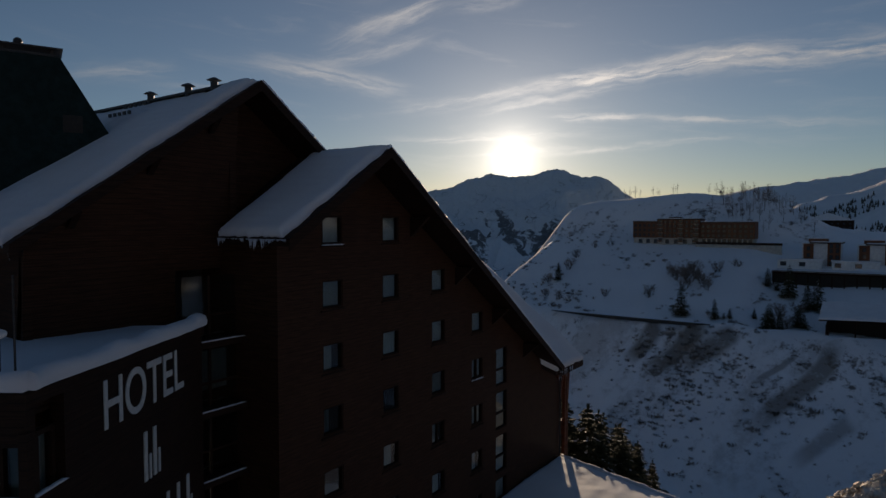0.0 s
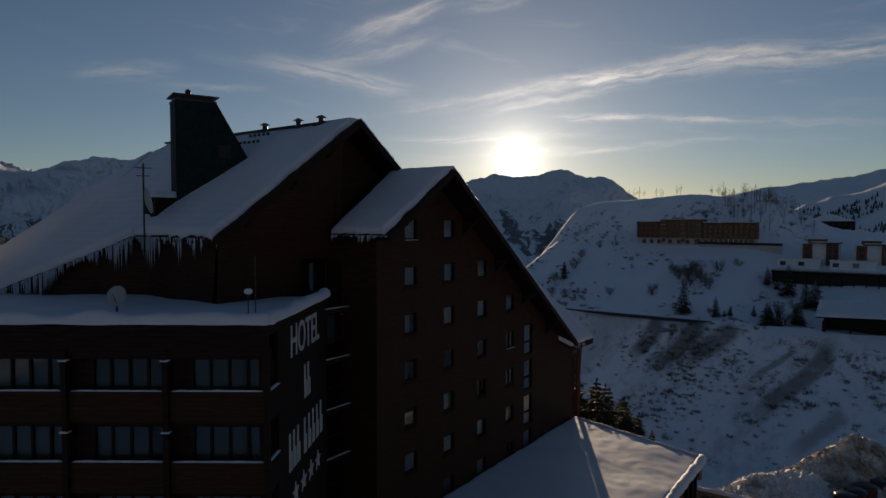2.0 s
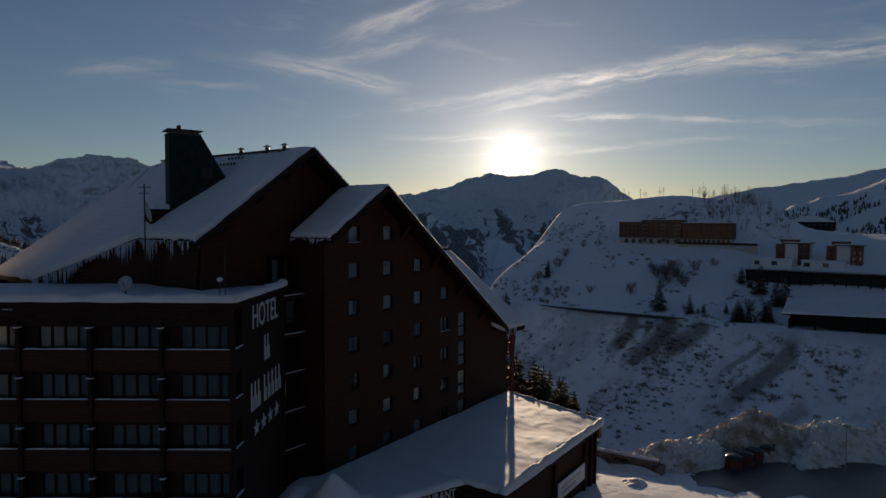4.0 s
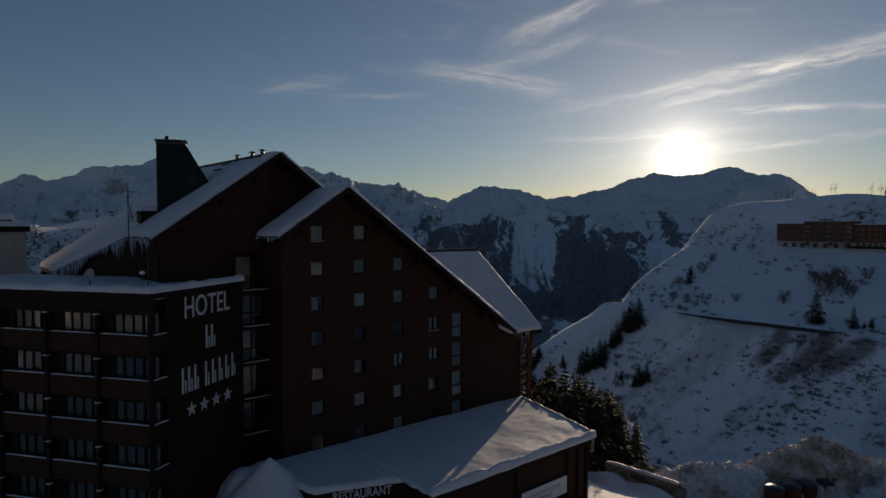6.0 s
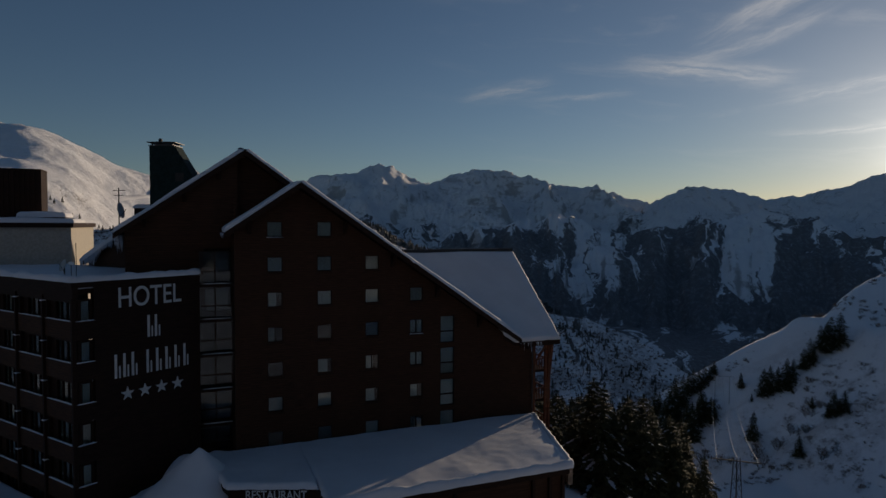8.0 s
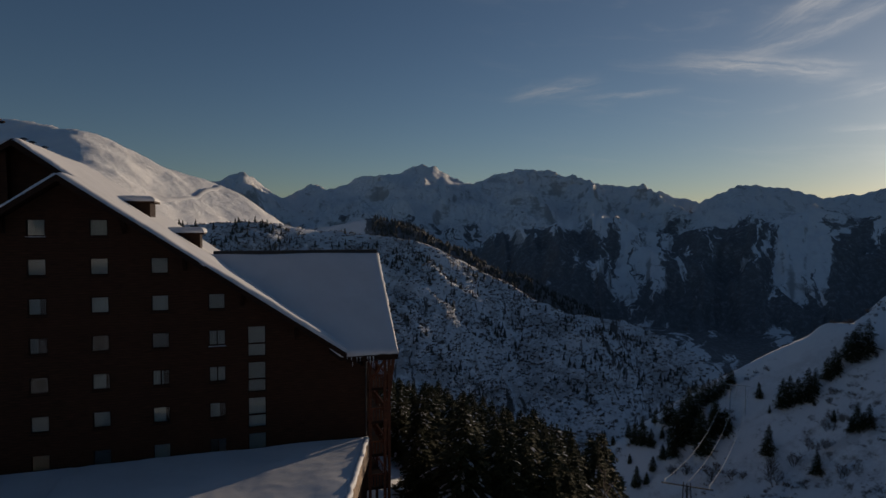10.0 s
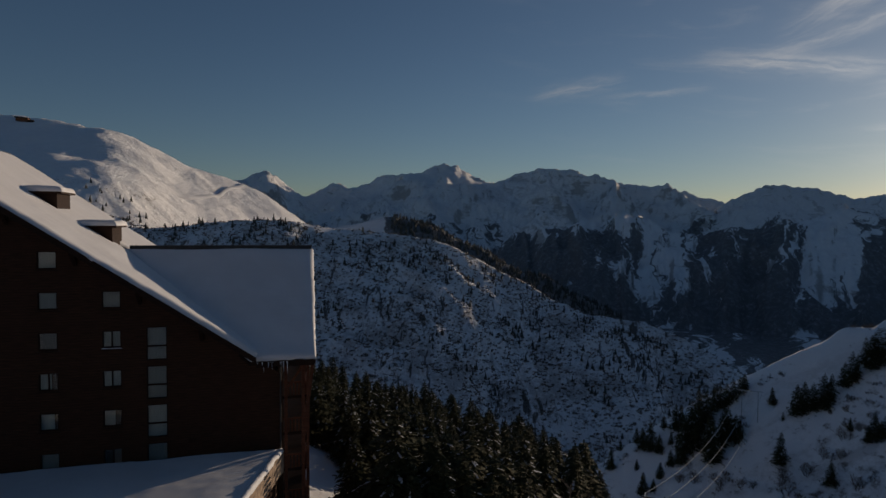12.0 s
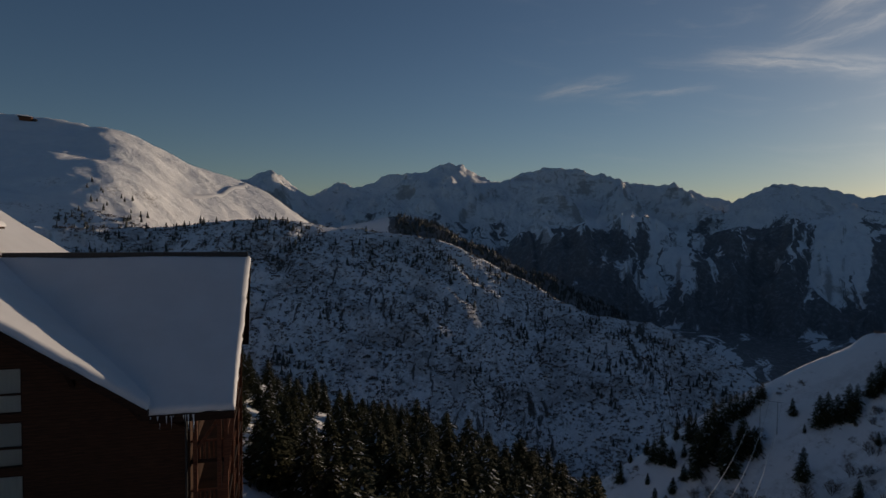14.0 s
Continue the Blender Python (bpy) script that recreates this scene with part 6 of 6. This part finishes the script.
bmesh.ops.create_uvsphere(bm, u_segments=10, v_segments=8, radius=0.17, matrix=Matrix.Translation((-9.85, -2.7, 19.75)) @ Matrix.Diagonal((1, 1, 0.7, 1)))
part("shade", bm, WHITE, lampd, smooth=True)
bm = bmesh.new()
tube(bm, [(-9.85, -2.7, 18.5), (-9.85, -2.7, 19.7)], 0.025, 6)
part("stem", bm, METAL, lampd)

# ---- icicles ----
def icicles(name, a, b, count, longest, label, seed):
    rng = random.Random(seed)
    verts, faces = [], []
    a, b = Vector(a), Vector(b)
    for i in range(count):
        u = rng.random()
        p = a * (1 - u) + b * u + Vector((rng.uniform(-0.08, 0.08), rng.uniform(-0.08, 0.08), 0.05))
        l, r = longest * rng.uniform(0.15, 1.0) ** 1.5 * (0.6 + 0.4 * math.sin(u * 9 + seed)), rng.uniform(0.025, 0.06)
        k = len(verts)
        for s in range(5):
            verts.append(tuple(p + Vector((r * math.cos(s * math.tau / 5), r * math.sin(s * math.tau / 5), 0))))
        for s in range(5):
            verts.append(tuple(p + Vector((0.5 * r * math.cos(s * math.tau / 5), 0.5 * r * math.sin(s * math.tau / 5), -l * 0.5))))
        verts.append(tuple(p + Vector((0, 0, -l))))
        for s in range(5):
            t = (s + 1) % 5
            faces.append((k + s, k + t, k + 5 + t, k + 5 + s))
            faces.append((k + 5 + s, k + 5 + t, k + 10))
        faces.append(tuple(range(k, k + 5)))
    return tagged(new(name, raw_mesh(name, verts, faces, ICE, True)), label, "ice", kind="stuff")


zl = left_roof_high
icicles("icicles", (-7.85, 9.4, zl(-7.85) - 0.1), (-11.9, 15.3, zl(-11.9) - 0.1), 260, 1.7, "long icicles under the skewed eave", 1)
icicles("icicles", (-7.85, 5.0, zl(-7.85) - 0.1), (-7.85, 9.4, zl(-7.85) - 0.1), 80, 1.9, "long icicles under the high eave", 2)
icicles("icicles", (-7.85, 2.2, zl(-7.85) - 0.1), (-7.85, 5.0, zl(-7.85) - 0.1), 36, 1.3, "icicles under the high eave", 3)
icicles("icicles", (-0.3, VA + 0.3, left_roof_front(-0.3) - 0.05), (-0.3, 2.6, left_roof_front(-0.3) - 0.05), 150, 0.5, "short icicles under the front eave", 4)
icicles("icicles", (24.8, DY0 - 0.05, DZ0 - 0.1), (26.9, DY0 - 0.05, DZ0 - 0.1), 34, 1.1, "icicles below the valley of the cross wing", 5)

# ---- end balconies of the cross wing ----
ends = new("end_balcony")
ends.parent = hotel
for k, z in enumerate((8.9, 6.15, 3.4, 0.65)):
    part("balcony_floor", boxes((26.6, 28.5, 0.4, 16.0, z - 0.22, z)), BEAM, ends)
    part("top_rail", boxes((28.3, 28.42, 0.4, 16.0, z + 0.95, z + 1.05)), BEAM_RED, ends)
    part("side_rail", boxes((26.6, 28.42, 0.42, 0.52, z + 0.95, z + 1.05)), BEAM_RED, ends)
    for i in range(7):
        part("baluster", boxes((26.75 + i * 0.25, 26.85 + i * 0.25, 0.44, 0.5, z, z + 0.95)), BEAM_RED, ends)
    for i in range(26):
        part("baluster", boxes((28.33, 28.39, 0.7 + i * 0.58, 0.8 + i * 0.58, z, z + 0.95)), BEAM_RED, ends)
for x, y in ((26.85, 0.3), (28.1, 0.3), (28.45, 0.3), (28.45, 5.3), (28.45, 10.5), (28.45, 15.9)):
    part("post", boxes((x - 0.11, x + 0.11, y - 0.11, y + 0.11, -2.5, 11.5)), BEAM_RED, ends)
bm = bmesh.new()
prism(bm, [(28.72, 0.2, 11.4), (28.95, 0.2, 11.4), (28.2, 0.2, 5.2), (27.97, 0.2, 5.2)], (0, 0.22, 0))
part("brace", bm, BEAM_RED, ends)
bm = bmesh.new()
prism(bm, [(26.9, 0.2, 9.6), (27.1, 0.2, 9.6), (28.2, 0.2, 11.2), (28.0, 0.2, 11.2)], (0, 0.16, 0))
part("brace", bm, BEAM_RED, ends)
bm = bmesh.new()
tube(bm, [(26.45, -0.12, 11.5), (26.45, -0.12, 4.9)], 0.06, 8)
part("downpipe", bm, METAL, hotel)

# snow lying on ledges and rails
def ledge_snow(m, x0, x1, y0, y1, z, k, h=0.07):
    bm = bmesh.new()
    n = 12
    rows = []
    rng = random.Random(k)
    for i in range(n + 1):
        x = x0 + (x1 - x0) * i / n
        t = h * (0.55 + 0.75 * rng.random()) * (0.3 if i in (0, n) else 1.0)
        rows.append([bm.verts.new(m @ Vector(p)) for p in ((x, y0, z), (x, y0 - 0.01, z + t * 0.7), (x, (y0 + y1) / 2, z + t), (x, y1, z + t * 0.6), (x, y1, z))])
    for a, b in zip(rows, rows[1:]):
        for q in range(4):
            bm.faces.new((a[q], b[q], b[q + 1], a[q + 1]))
    return tagged(mesh_object("ledge_snow", bm, SNOW, None, True), "thin line of snow on a balcony ledge", "snow", kind="stuff")


for k, zled in enumerate(LEDGES[:5]):
    for b in range(BAYS):
        ledge_snow(MF, b * BAY + 0.2, (b + 1) * BAY - 0.2, -0.08, 0.09, zled + 0.003, k * 20 + b, 0.055)
        ledge_snow(MF, b * BAY - 0.16, b * BAY + 0.18, -0.28, 0.0, zled + 1.18, k * 20 + b + 500, 0.07)
    ledge_snow(MS, 0.1, 1.25, -0.08, 0.07, zled + 0.003, k + 300, 0.06)
I4 = Matrix.Identity(4)
for k in range(7):
    zb = 20.2 - STOREY * k
    ledge_snow(I4, -1.75, 0.4, 1.88, 2.0, zb - 2.497, k + 400, 0.045)
for x0, x1, z0, z1, c, row in holes:
    if (c + row) % 3 == 0:
        if (c * 7 + row * 3) % 5 == 0:
            ledge_snow(I4, x0 - 0.05, x1 + 0.05, -0.05, 0.05, z0 - 0.055, c * 10 + row + 600, 0.05)

# ---- banks and mounds of snow ----
def clods(bm, count, seed):
    """Angular lumps thrown over a heap, half sunk into it."""
    rng = random.Random(int(seed * 10))
    bm.verts.ensure_lookup_table()
    base = [v.co.copy() for v in bm.verts]
    corners = [Vector(c) for c in ((1, 0, 0), (-0.9, 0.2, 0), (0, 1, 0.1), (0.1, -0.9, 0), (0, 0, 0.9), (0, 0.1, -0.8))]
    for i in range(count):
        p = base[rng.randrange(len(base))]
        r = rng.choice((0.08, 0.11, 0.15, 0.21, 0.30, 0.42)) * rng.uniform(0.8, 1.3)
        turn = Matrix.Rotation(rng.uniform(0, 6.28), 3, "Z") @ Matrix.Rotation(rng.uniform(0, 3.1), 3, "X")
        vs = [bm.verts.new(p + turn @ (c * r * rng.uniform(0.7, 1.3))) for c in corners]
        for a, b, c in ((0, 2, 4), (2, 1, 4), (1, 3, 4), (3, 0, 4), (2, 0, 5), (1, 2, 5), (3, 1, 5), (0, 3, 5)):
            bm.faces.new((vs[a], vs[b], vs[c]))


def mound(name, cx, cy, z0, rx, ry, h, seed, label, mat=SNOW, sharp=1.3, rough=0.18, turn=0.0, n=46, fine=0.0):
    """A heap of snow with an uneven, lumpy surface."""
    bm = bmesh.new()
    rings = []
    c, s = math.cos(turn), math.sin(turn)
    for i in range(n // 2 + 1):
        u = i / (n // 2)
        ring = []
        for k in range(n):
            a = math.tau * k / n
            edge = 1 + 0.22 * noise.noise((math.cos(a) * 1.5, math.sin(a) * 1.5, seed))
            x, y = rx * u * edge * math.cos(a), ry * u * edge * math.sin(a)
            px, py = cx + x * c - y * s, cy + x * s + y * c
            lump = noise.fractal((px * 0.5, py * 0.5, seed), 0.9, 2.0, 5) * rough * h * (1 - u ** 3)
            lump += fine * noise.fractal((px * 2.1, py * 2.1, seed + 9), 0.7, 2.2, 4) * (1 - u ** 4)
            if fine > 0.15:
                lump += 0.55 * fine * (noise.ridged_multi_fractal((px * 0.9, py * 0.9, seed), 0.8, 2.1, 5, 1.0, 2.0) - 1.0) * (1 - u ** 4)
            z = z0 + h * (1 - u ** sharp) ** 1.15 + lump - 0.25 * u ** 6
            ring.append(bm.verts.new((px, py, z)))
        rings.append(ring)
    for r0, r1 in zip(rings, rings[1:]):
        for k in range(n):
            bm.faces.new((r0[k], r0[(k + 1) % n], r1[(k + 1) % n], r1[k]))
    bmesh.ops.remove_doubles(bm, verts=bm.verts, dist=0.0005)
    if fine > 0.15:
        clods(bm, int(48 * rx * ry), seed)
    return tagged(mesh_object(name, bm, mat, None, fine <= 0.15), label, "snow", kind="stuff")


mound("snow_mound", -2.15, -3.4, 2.0, 6.0, 5.2, 4.75, 1.0, "pointed mound of fresh snow over a canopy", sharp=1.02, rough=0.04)
mound("snow_mound", -0.8, 0.6, 3.0, 2.6, 1.6, 1.9, 2.0, "snow piled below the stair bay", sharp=2.6, rough=0.12)
mound("snow_mound", -3.0, -1.0, 2.5, 2.6, 2.2, 3.0, 5.0, "snow drifted between the sign wall and the stair", sharp=2.2, rough=0.1)
mound("snow_bank", -5.4, -2.6, 1.0, 5.0, 2.3, 3.0, 3.0, "snow bank along the foot of the sign wall", sharp=2.2, rough=0.12, turn=SA)
canopy = thing("entrance_canopy", "dark low canopy with snow along the front of the wing", "canopy")
part("edge_beam", boxes((0.0, FL + 1.5, -4.6, -4.2, 1.8, 2.9), m=MF), BEAM, canopy)
part("deck", boxes((0.0, FL + 1.5, -4.2, 0.0, 2.5, 2.8), m=MF), BEAM, canopy)
for i in range(8):
    part("post", boxes((1 + i * 4.6, 1.3 + i * 4.6, -4.5, -4.25, -1.5, 1.8), m=MF), BEAM, canopy)
q = [MF @ Vector(p) for p in ((0.0, -4.65, 2.9), (FL + 1.5, -4.65, 2.9), (FL + 1.5, -0.3, 2.9), (0.0, -0.3, 2.9))]
snow_sheet("canopy_snow", *q, 0.55, "deep snow on the entrance canopy", 50, 12, seed=15.0, wav=0.2, mat=SNOW)

# raised snow lip along the edge of the annex roof
def lip(a, b, width, height, seed, label="rolled lip of snow along the annex roof edge"):
    a, b = Vector(a), Vector(b)
    d = (b - a).normalized()
    n = Vector((-d.y, d.x, 0))
    bm = bmesh.new()
    rows = []
    steps = 60
    for i in range(steps + 1):
        u = i / steps
        p = a * (1 - u) + b * u
        t = height * (1 + 0.35 * noise.noise((p.x * 0.8, p.y * 0.8, seed)) + 0.25 * noise.noise((p.x * 2.7, p.y * 2.7, seed)))
        o = 0.10 * noise.noise((p.x * 1.1, p.y * 1.1, seed + 5))
        rows.append([bm.verts.new(p + n * (o + width * k) + Vector((0, 0, z * t))) for k, z in ((-0.5, -0.15), (-0.56, 0.3), (-0.42, 0.85), (-0.1, 1.05), (0.25, 0.9), (0.55, 0.3), (0.7, -0.1))])
    for r0, r1 in zip(rows, rows[1:]):
        for k in range(6):
            bm.faces.new((r0[k], r1[k], r1[k + 1], r0[k + 1]))
    bm.faces.new(rows[0])
    bm.faces.new(rows[-1][::-1])
    return tagged(mesh_object("snow_lip", bm, SNOW_ROOF, None, True), label, "snow", kind="stuff")


lip((5.2, -11.85, ROOF_E + 0.1), (23.05, -11.7, ROOF_E + 0.1), 0.6, 0.50, 1.0)
lip((22.95, -11.8, ROOF_E + 0.2), (26.45, -0.3, ROOF_E + 0.2), 0.42, 0.30, 2.0)
for p, q, k in ((CORNER - S * 0.1, CORNER + S * (SIGN_LEN - 0.1), 3.0), (far_end, CORNER - F * 0.1, 4.0)):
    lip((p.x, p.y, WING_TOP + 0.14), (q.x, q.y, WING_TOP + 0.14), 0.55, 0.36, k, "rolled lip of snow along the wing parapet")
ME2 = along(Vector((22.98, -11.72, 0)), Vector((3.52, 11.4, 0)), 0)
part("parapet", boxes((0.0, 11.9, -0.16, 0.16, ROOF_E - 1.3, ROOF_E + 0.26), m=ME2), BRICK, annex, "rough brown stone parapet")

# ---- forecourt beside the annex ----
yard = thing("yard_wall", "low dark yard wall capped with snow", "wall")
MY = along(Vector((32.0, -6.7, 0)), Vector((0.5, -7.8, 0)), 0)
part("wall", boxes((0.0, 7.6, 0.0, 0.45, -4.0, -1.15), m=MY), BRICK, yard)
part("wall", boxes((7.6, 8.1, -1.2, 0.45, -4.0, -1.4), m=MY), BRICK, yard)
ledge_snow(MY, 0.0, 7.6, -0.03, 0.48, -1.147, 901, 0.24)
mound("snow_heap", 38.2, -15.0, -2.5, 6.8, 3.8, 1.75, 11.0, "ploughed heap of grey crusted snow", SNOW_PLOUGHED, 1.9, 0.20, -0.62, 150, 0.24)
mound("snow_heap", 48.0, -20.3, -2.6, 9.5, 5.0, 4.0, 12.0, "tall ploughed heap of earth-stained snow", SNOW_DIRTY, 0.95, 0.14, -0.50, 170, 0.28)
mound("snow_heap", 52.8, -28.2, -2.7, 7.0, 4.2, 2.9, 13.0, "ploughed heap of dirty snow behind the bins", SNOW_PLOUGHED, 1.4, 0.20, -1.15, 150, 0.26)
mound("snow_heap", 47.2, -26.8, -2.6, 4.6, 2.2, 1.4, 14.0, "low ploughed heap of dirty snow", SNOW_PLOUGHED, 1.5, 0.20, -0.4, 120, 0.24)
mound("snow_heap", 62.0, -38.0, -2.8, 9.0, 6.0, 2.8, 15.0, "ploughed heap of dirty snow at the forecourt's edge", SNOW_PLOUGHED, 1.6, 0.36, 0.4, 120, 0.5)
mound("snow_heap", 35.4, -16.2, -2.6, 3.2, 1.3, 0.8, 16.0, "low bank of sandy ploughed snow", SNOW_DIRTY, 1.8, 0.34, -0.6, 80, 0.22)
mound("snow_bank", 31.2, -12.2, -2.4, 1.3, 3.4, 0.8, 23.0, "snow drifted against the yard wall", rough=0.12, sharp=2.4)
bm = bmesh.new()
nx, ny = 30, 40
grid = [[bm.verts.new((31 + i * 0.62 + (1.6 - 3.2 * i / 29) * noise.noise((j * 0.35, i * 0.05, 3)) + 1.2 * noise.noise((j * 0.12, 7.0, 3)), -54 + j * 0.95, ground_z(31 + i * 0.62, -54 + j * 0.95) + 0.03)) for j in range(ny)] for i in range(nx)]
for i in range(nx - 1):
    for j in range(ny - 1):
        bm.faces.new((grid[i][j], grid[i + 1][j], grid[i + 1][j + 1], grid[i][j + 1]))
tagged(mesh_object("pavement", bm, ASPHALT, None, True), "wet dark asphalt of the cleared forecourt", "pavement", kind="structure")


def waste_bin():
    ob = thing("waste_container", "round dark red waste container with a black domed lid", "container", "waste containers by the snow heaps")
    bm = bmesh.new()
    tube(bm, [(0, 0, -0.3), (0, 0, 0.5), (0, 0, 1.05)], 0.82, 20)
    part("body", bm, BIN_RED, ob)
    for i in range(20):
        a = i * math.tau / 20
        part("slat", boxes((0.80, 0.85, -0.09, 0.09, 0.0, 0.95), m=Matrix.Rotation(a, 4, "Z")), BIN_RED, ob)
    bm = bmesh.new()
    bmesh.ops.create_uvsphere(bm, u_segments=20, v_segments=10, radius=0.9)
    bmesh.ops.delete(bm, geom=[v for v in bm.verts if v.co.z < -0.02], context="VERTS")
    bm.transform(Matrix.Translation((0, 0, 1.05)) @ Matrix.Diagonal((1, 1, 0.38, 1)))
    part("lid", bm, BIN_LID, ob, "black domed lid", smooth=True)
    part("flap", boxes((-0.3, 0.3, -0.86, -0.5, 1.16, 1.3)), METAL, ob)
    return ob


BIN_RED = mat_plain("dark red boards", (0.16, 0.045, 0.035), 0.6, 5.0, 0.3)
BIN_LID = mat_plain("black plastic", (0.03, 0.03, 0.032), 0.3, 5.0, 0.2)
b0 = waste_bin()
at = [(39.0, -20.0), (40.9, -20.7), (42.8, -21.4), (44.8, -22.2)]
b0.matrix_basis = Matrix.Translation((*at[0], ground_z(*at[0])))
for x, y in at[1:]:
    copy_thing(b0, Matrix.Translation((x, y, ground_z(x, y))) @ Matrix.Rotation(x, 4, "Z"))

lamp = thing("street_lamp", "tall thin grey street lamp at the edge of the forecourt", "street lamp")
lx, ly = 44.0, -29.5
lz = ground_z(lx, ly)
bm = bmesh.new()
tube(bm, [(lx, ly, lz - 0.3), (lx, ly, lz + 4.9)], 0.08, 8, 0.6)
part("pole", bm, METAL_LIGHT, lamp)
bm = bmesh.new()
bmesh.ops.create_uvsphere(bm, u_segments=14, v_segments=8, radius=0.42, matrix=Matrix.Translation((lx, ly, lz + 5.0)) @ Matrix.Diagonal((1, 1, 0.35, 1)))
part("head", bm, METAL_LIGHT, lamp, smooth=True)
pal = thing("pallet_stack", "small stack of wooden pallets half buried in snow", "pallet")
PALLET = mat_wood("raw pine", (0.30, 0.20, 0.11), 0.1)
for i in range(5):
    part("board", boxes((31.2, 32.9, -11.2 + i * 0.28, -11.0 + i * 0.28, -1.55, -1.5)), PALLET, pal)
    part("board", boxes((31.2, 32.9, -11.2 + i * 0.28, -11.0 + i * 0.28, -1.95, -1.9)), PALLET, pal)
for x in (31.2, 32.0, 32.8):
    part("bearer", boxes((x, x + 0.1, -11.2, -9.9, -2.4, -1.55)), PALLET, pal)
mound("snow_bank", 30.9, -8.0, -2.4, 1.6, 2.2, 0.8, 21.0, "trodden snow by the annex corner", rough=0.3, sharp=2.4)
mound("snow_bank", 25.2, -14.0, -1.4, 2.4, 1.6, 0.9, 22.0, "snow thrown beside the annex wall", rough=0.3, sharp=2.4)

# ---- power line across the ravine ----
mast = thing("line_mast", "steel lattice mast with three insulators", "mast")
mx, my = 76.0, 22.0
mz, mt = ground_z(mx, my), -14.2
legs = [(-0.9, -0.9), (0.9, -0.9), (0.9, 0.9), (-0.9, 0.9)]
for a, b in legs:
    bm = bmesh.new()
    tube(bm, [(mx + a, my + b, mz - 0.5), (mx + a * 0.35, my + b * 0.35, mt + 0.5)], 0.07, 4)
    part("leg", bm, METAL, mast)
for k in range(8):
    u0, u1 = k / 8, (k + 1) / 8
    for (a, b), (c, d) in zip(legs, legs[1:] + legs[:1]):
        s0, s1 = 1 - 0.65 * u0, 1 - 0.65 * u1
        bm = bmesh.new()
        tube(bm, [(mx + a * s0, my + b * s0, mz + (mt - mz) * u0), (mx + c * s1, my + d * s1, mz + (mt - mz) * u1)], 0.03, 3)
        part("brace", bm, METAL, mast)
arm = Vector((0.75, -0.66, 0))
bm = bmesh.new()
tube(bm, [Vector((mx, my, mt)) - arm * 3.4, Vector((mx, my, mt)) + arm * 3.4], 0.12, 4)
part("cross_arm", bm, METAL, mast)
frame_x, frame_y = 192.0, 136.0
fz = ground_z(frame_x, frame_y)
hpole = thing("line_portal", "grey two-legged power line portal on the hillside", "mast")
for s in (-2.6, 2.6):
    bm = bmesh.new()
    tube(bm, [Vector((frame_x, frame_y, fz - 1)) + arm * s, Vector((frame_x, frame_y, fz + 12.5)) + arm * s], 0.17, 6, 0.7)
    part("leg", bm, METAL_LIGHT, hpole)
bm = bmesh.new()
tube(bm, [Vector((frame_x, frame_y, fz + 12.3)) - arm * 4.2, Vector((frame_x, frame_y, fz + 12.3)) + arm * 4.2], 0.14, 4)
part("cross_arm", bm, METAL_LIGHT, hpole)
for s in (-2.9, 0.0, 2.9):
    p, q2 = Vector((mx, my, mt + 0.5)) + arm * s, Vector((frame_x, frame_y, fz + 11.8)) + arm * s * 1.3
    bm = bmesh.new()
    tube(bm, [Vector((mx, my, mt)) + arm * s, p + Vector((0, 0, 0.15))], 0.09, 8)
    part("insulator", bm, WHITE, mast)
    bm = bmesh.new()
    tube(bm, [p * (1 - u) + q2 * u + Vector((0, 0, -4 * 4.5 * u * (1 - u))) for u in [i / 24 for i in range(25)]], 0.045, 4)
    tagged(mesh_object("power_cable", bm, METAL_LIGHT), "thin bright power cable slung across the ravine", "cable", "cables of the power line")

# ---- ski road cut across the open hill ----
bm = bmesh.new()
prev = None
path = [(-40, 1790), (-78, 1632), (-105, 1493), (-136, 1396), (-190, 1330)]
for i in range(41):
    u = i / 40 * (len(path) - 1)
    k = min(int(u), len(path) - 2)
    x, y = (path[k][c] * (1 - u + k) + path[k + 1][c] * (u - k) for c in (0, 1))
    y += 9 * noise.noise((i * 0.3, 2.0, 0.0))
    zc = ground_z(x, y)
    cross = [bm.verts.new((x + ox, y + oy, max(zc, ground_z(x + ox, y + oy)) * w + ground_z(x + ox, y + oy) * (1 - w) + dz)) for ox, oy, w, dz in ((4, -22, 0, -1), (2, -9, 1, 2.4), (0, 0, 1, 1.2), (-2, 8, 0.6, 0.4), (-3, 14, 0, -1))]
    if prev:
        for a, b, c, d in zip(prev, prev[1:], cross[1:], cross):
            bm.faces.new((a, b, c, d))
    prev = cross
tagged(mesh_object("road", bm, SNOW, None, True), "snow-packed ski road cut across the open hill", "road", kind="structure")

# ---- lift station on the summit of the open hill ----
station = thing("lift_station", "small dark lift station on the snowy summit", "lift station")
sx, sy = CENTRE.x + 1860 * math.sin(radians(-18.0)), CENTRE.y + 1860 * math.cos(radians(-18.0))
sz = max(ground_z(sx + dx, sy) for dx in (-16, 0, 16))
part("hall", boxes((sx - 13, sx + 13, sy - 7, sy + 7, sz - 14, sz + 6)), TIMBER_FAR, station)
bm = bmesh.new()
prism(bm, [(sx - 15, sy - 9, sz + 6.01), (sx + 15, sy - 9, sz + 6.01), (sx + 15, sy - 9, sz + 7.2), (sx - 15, sy - 9, sz + 9.5)], (0, 18, 0))
part("roof", bm, BEAM, station)
part("annex", boxes((sx + 13.01, sx + 24, sy - 5, sy + 5, sz - 16, sz + 2.5)), BEAM, station)
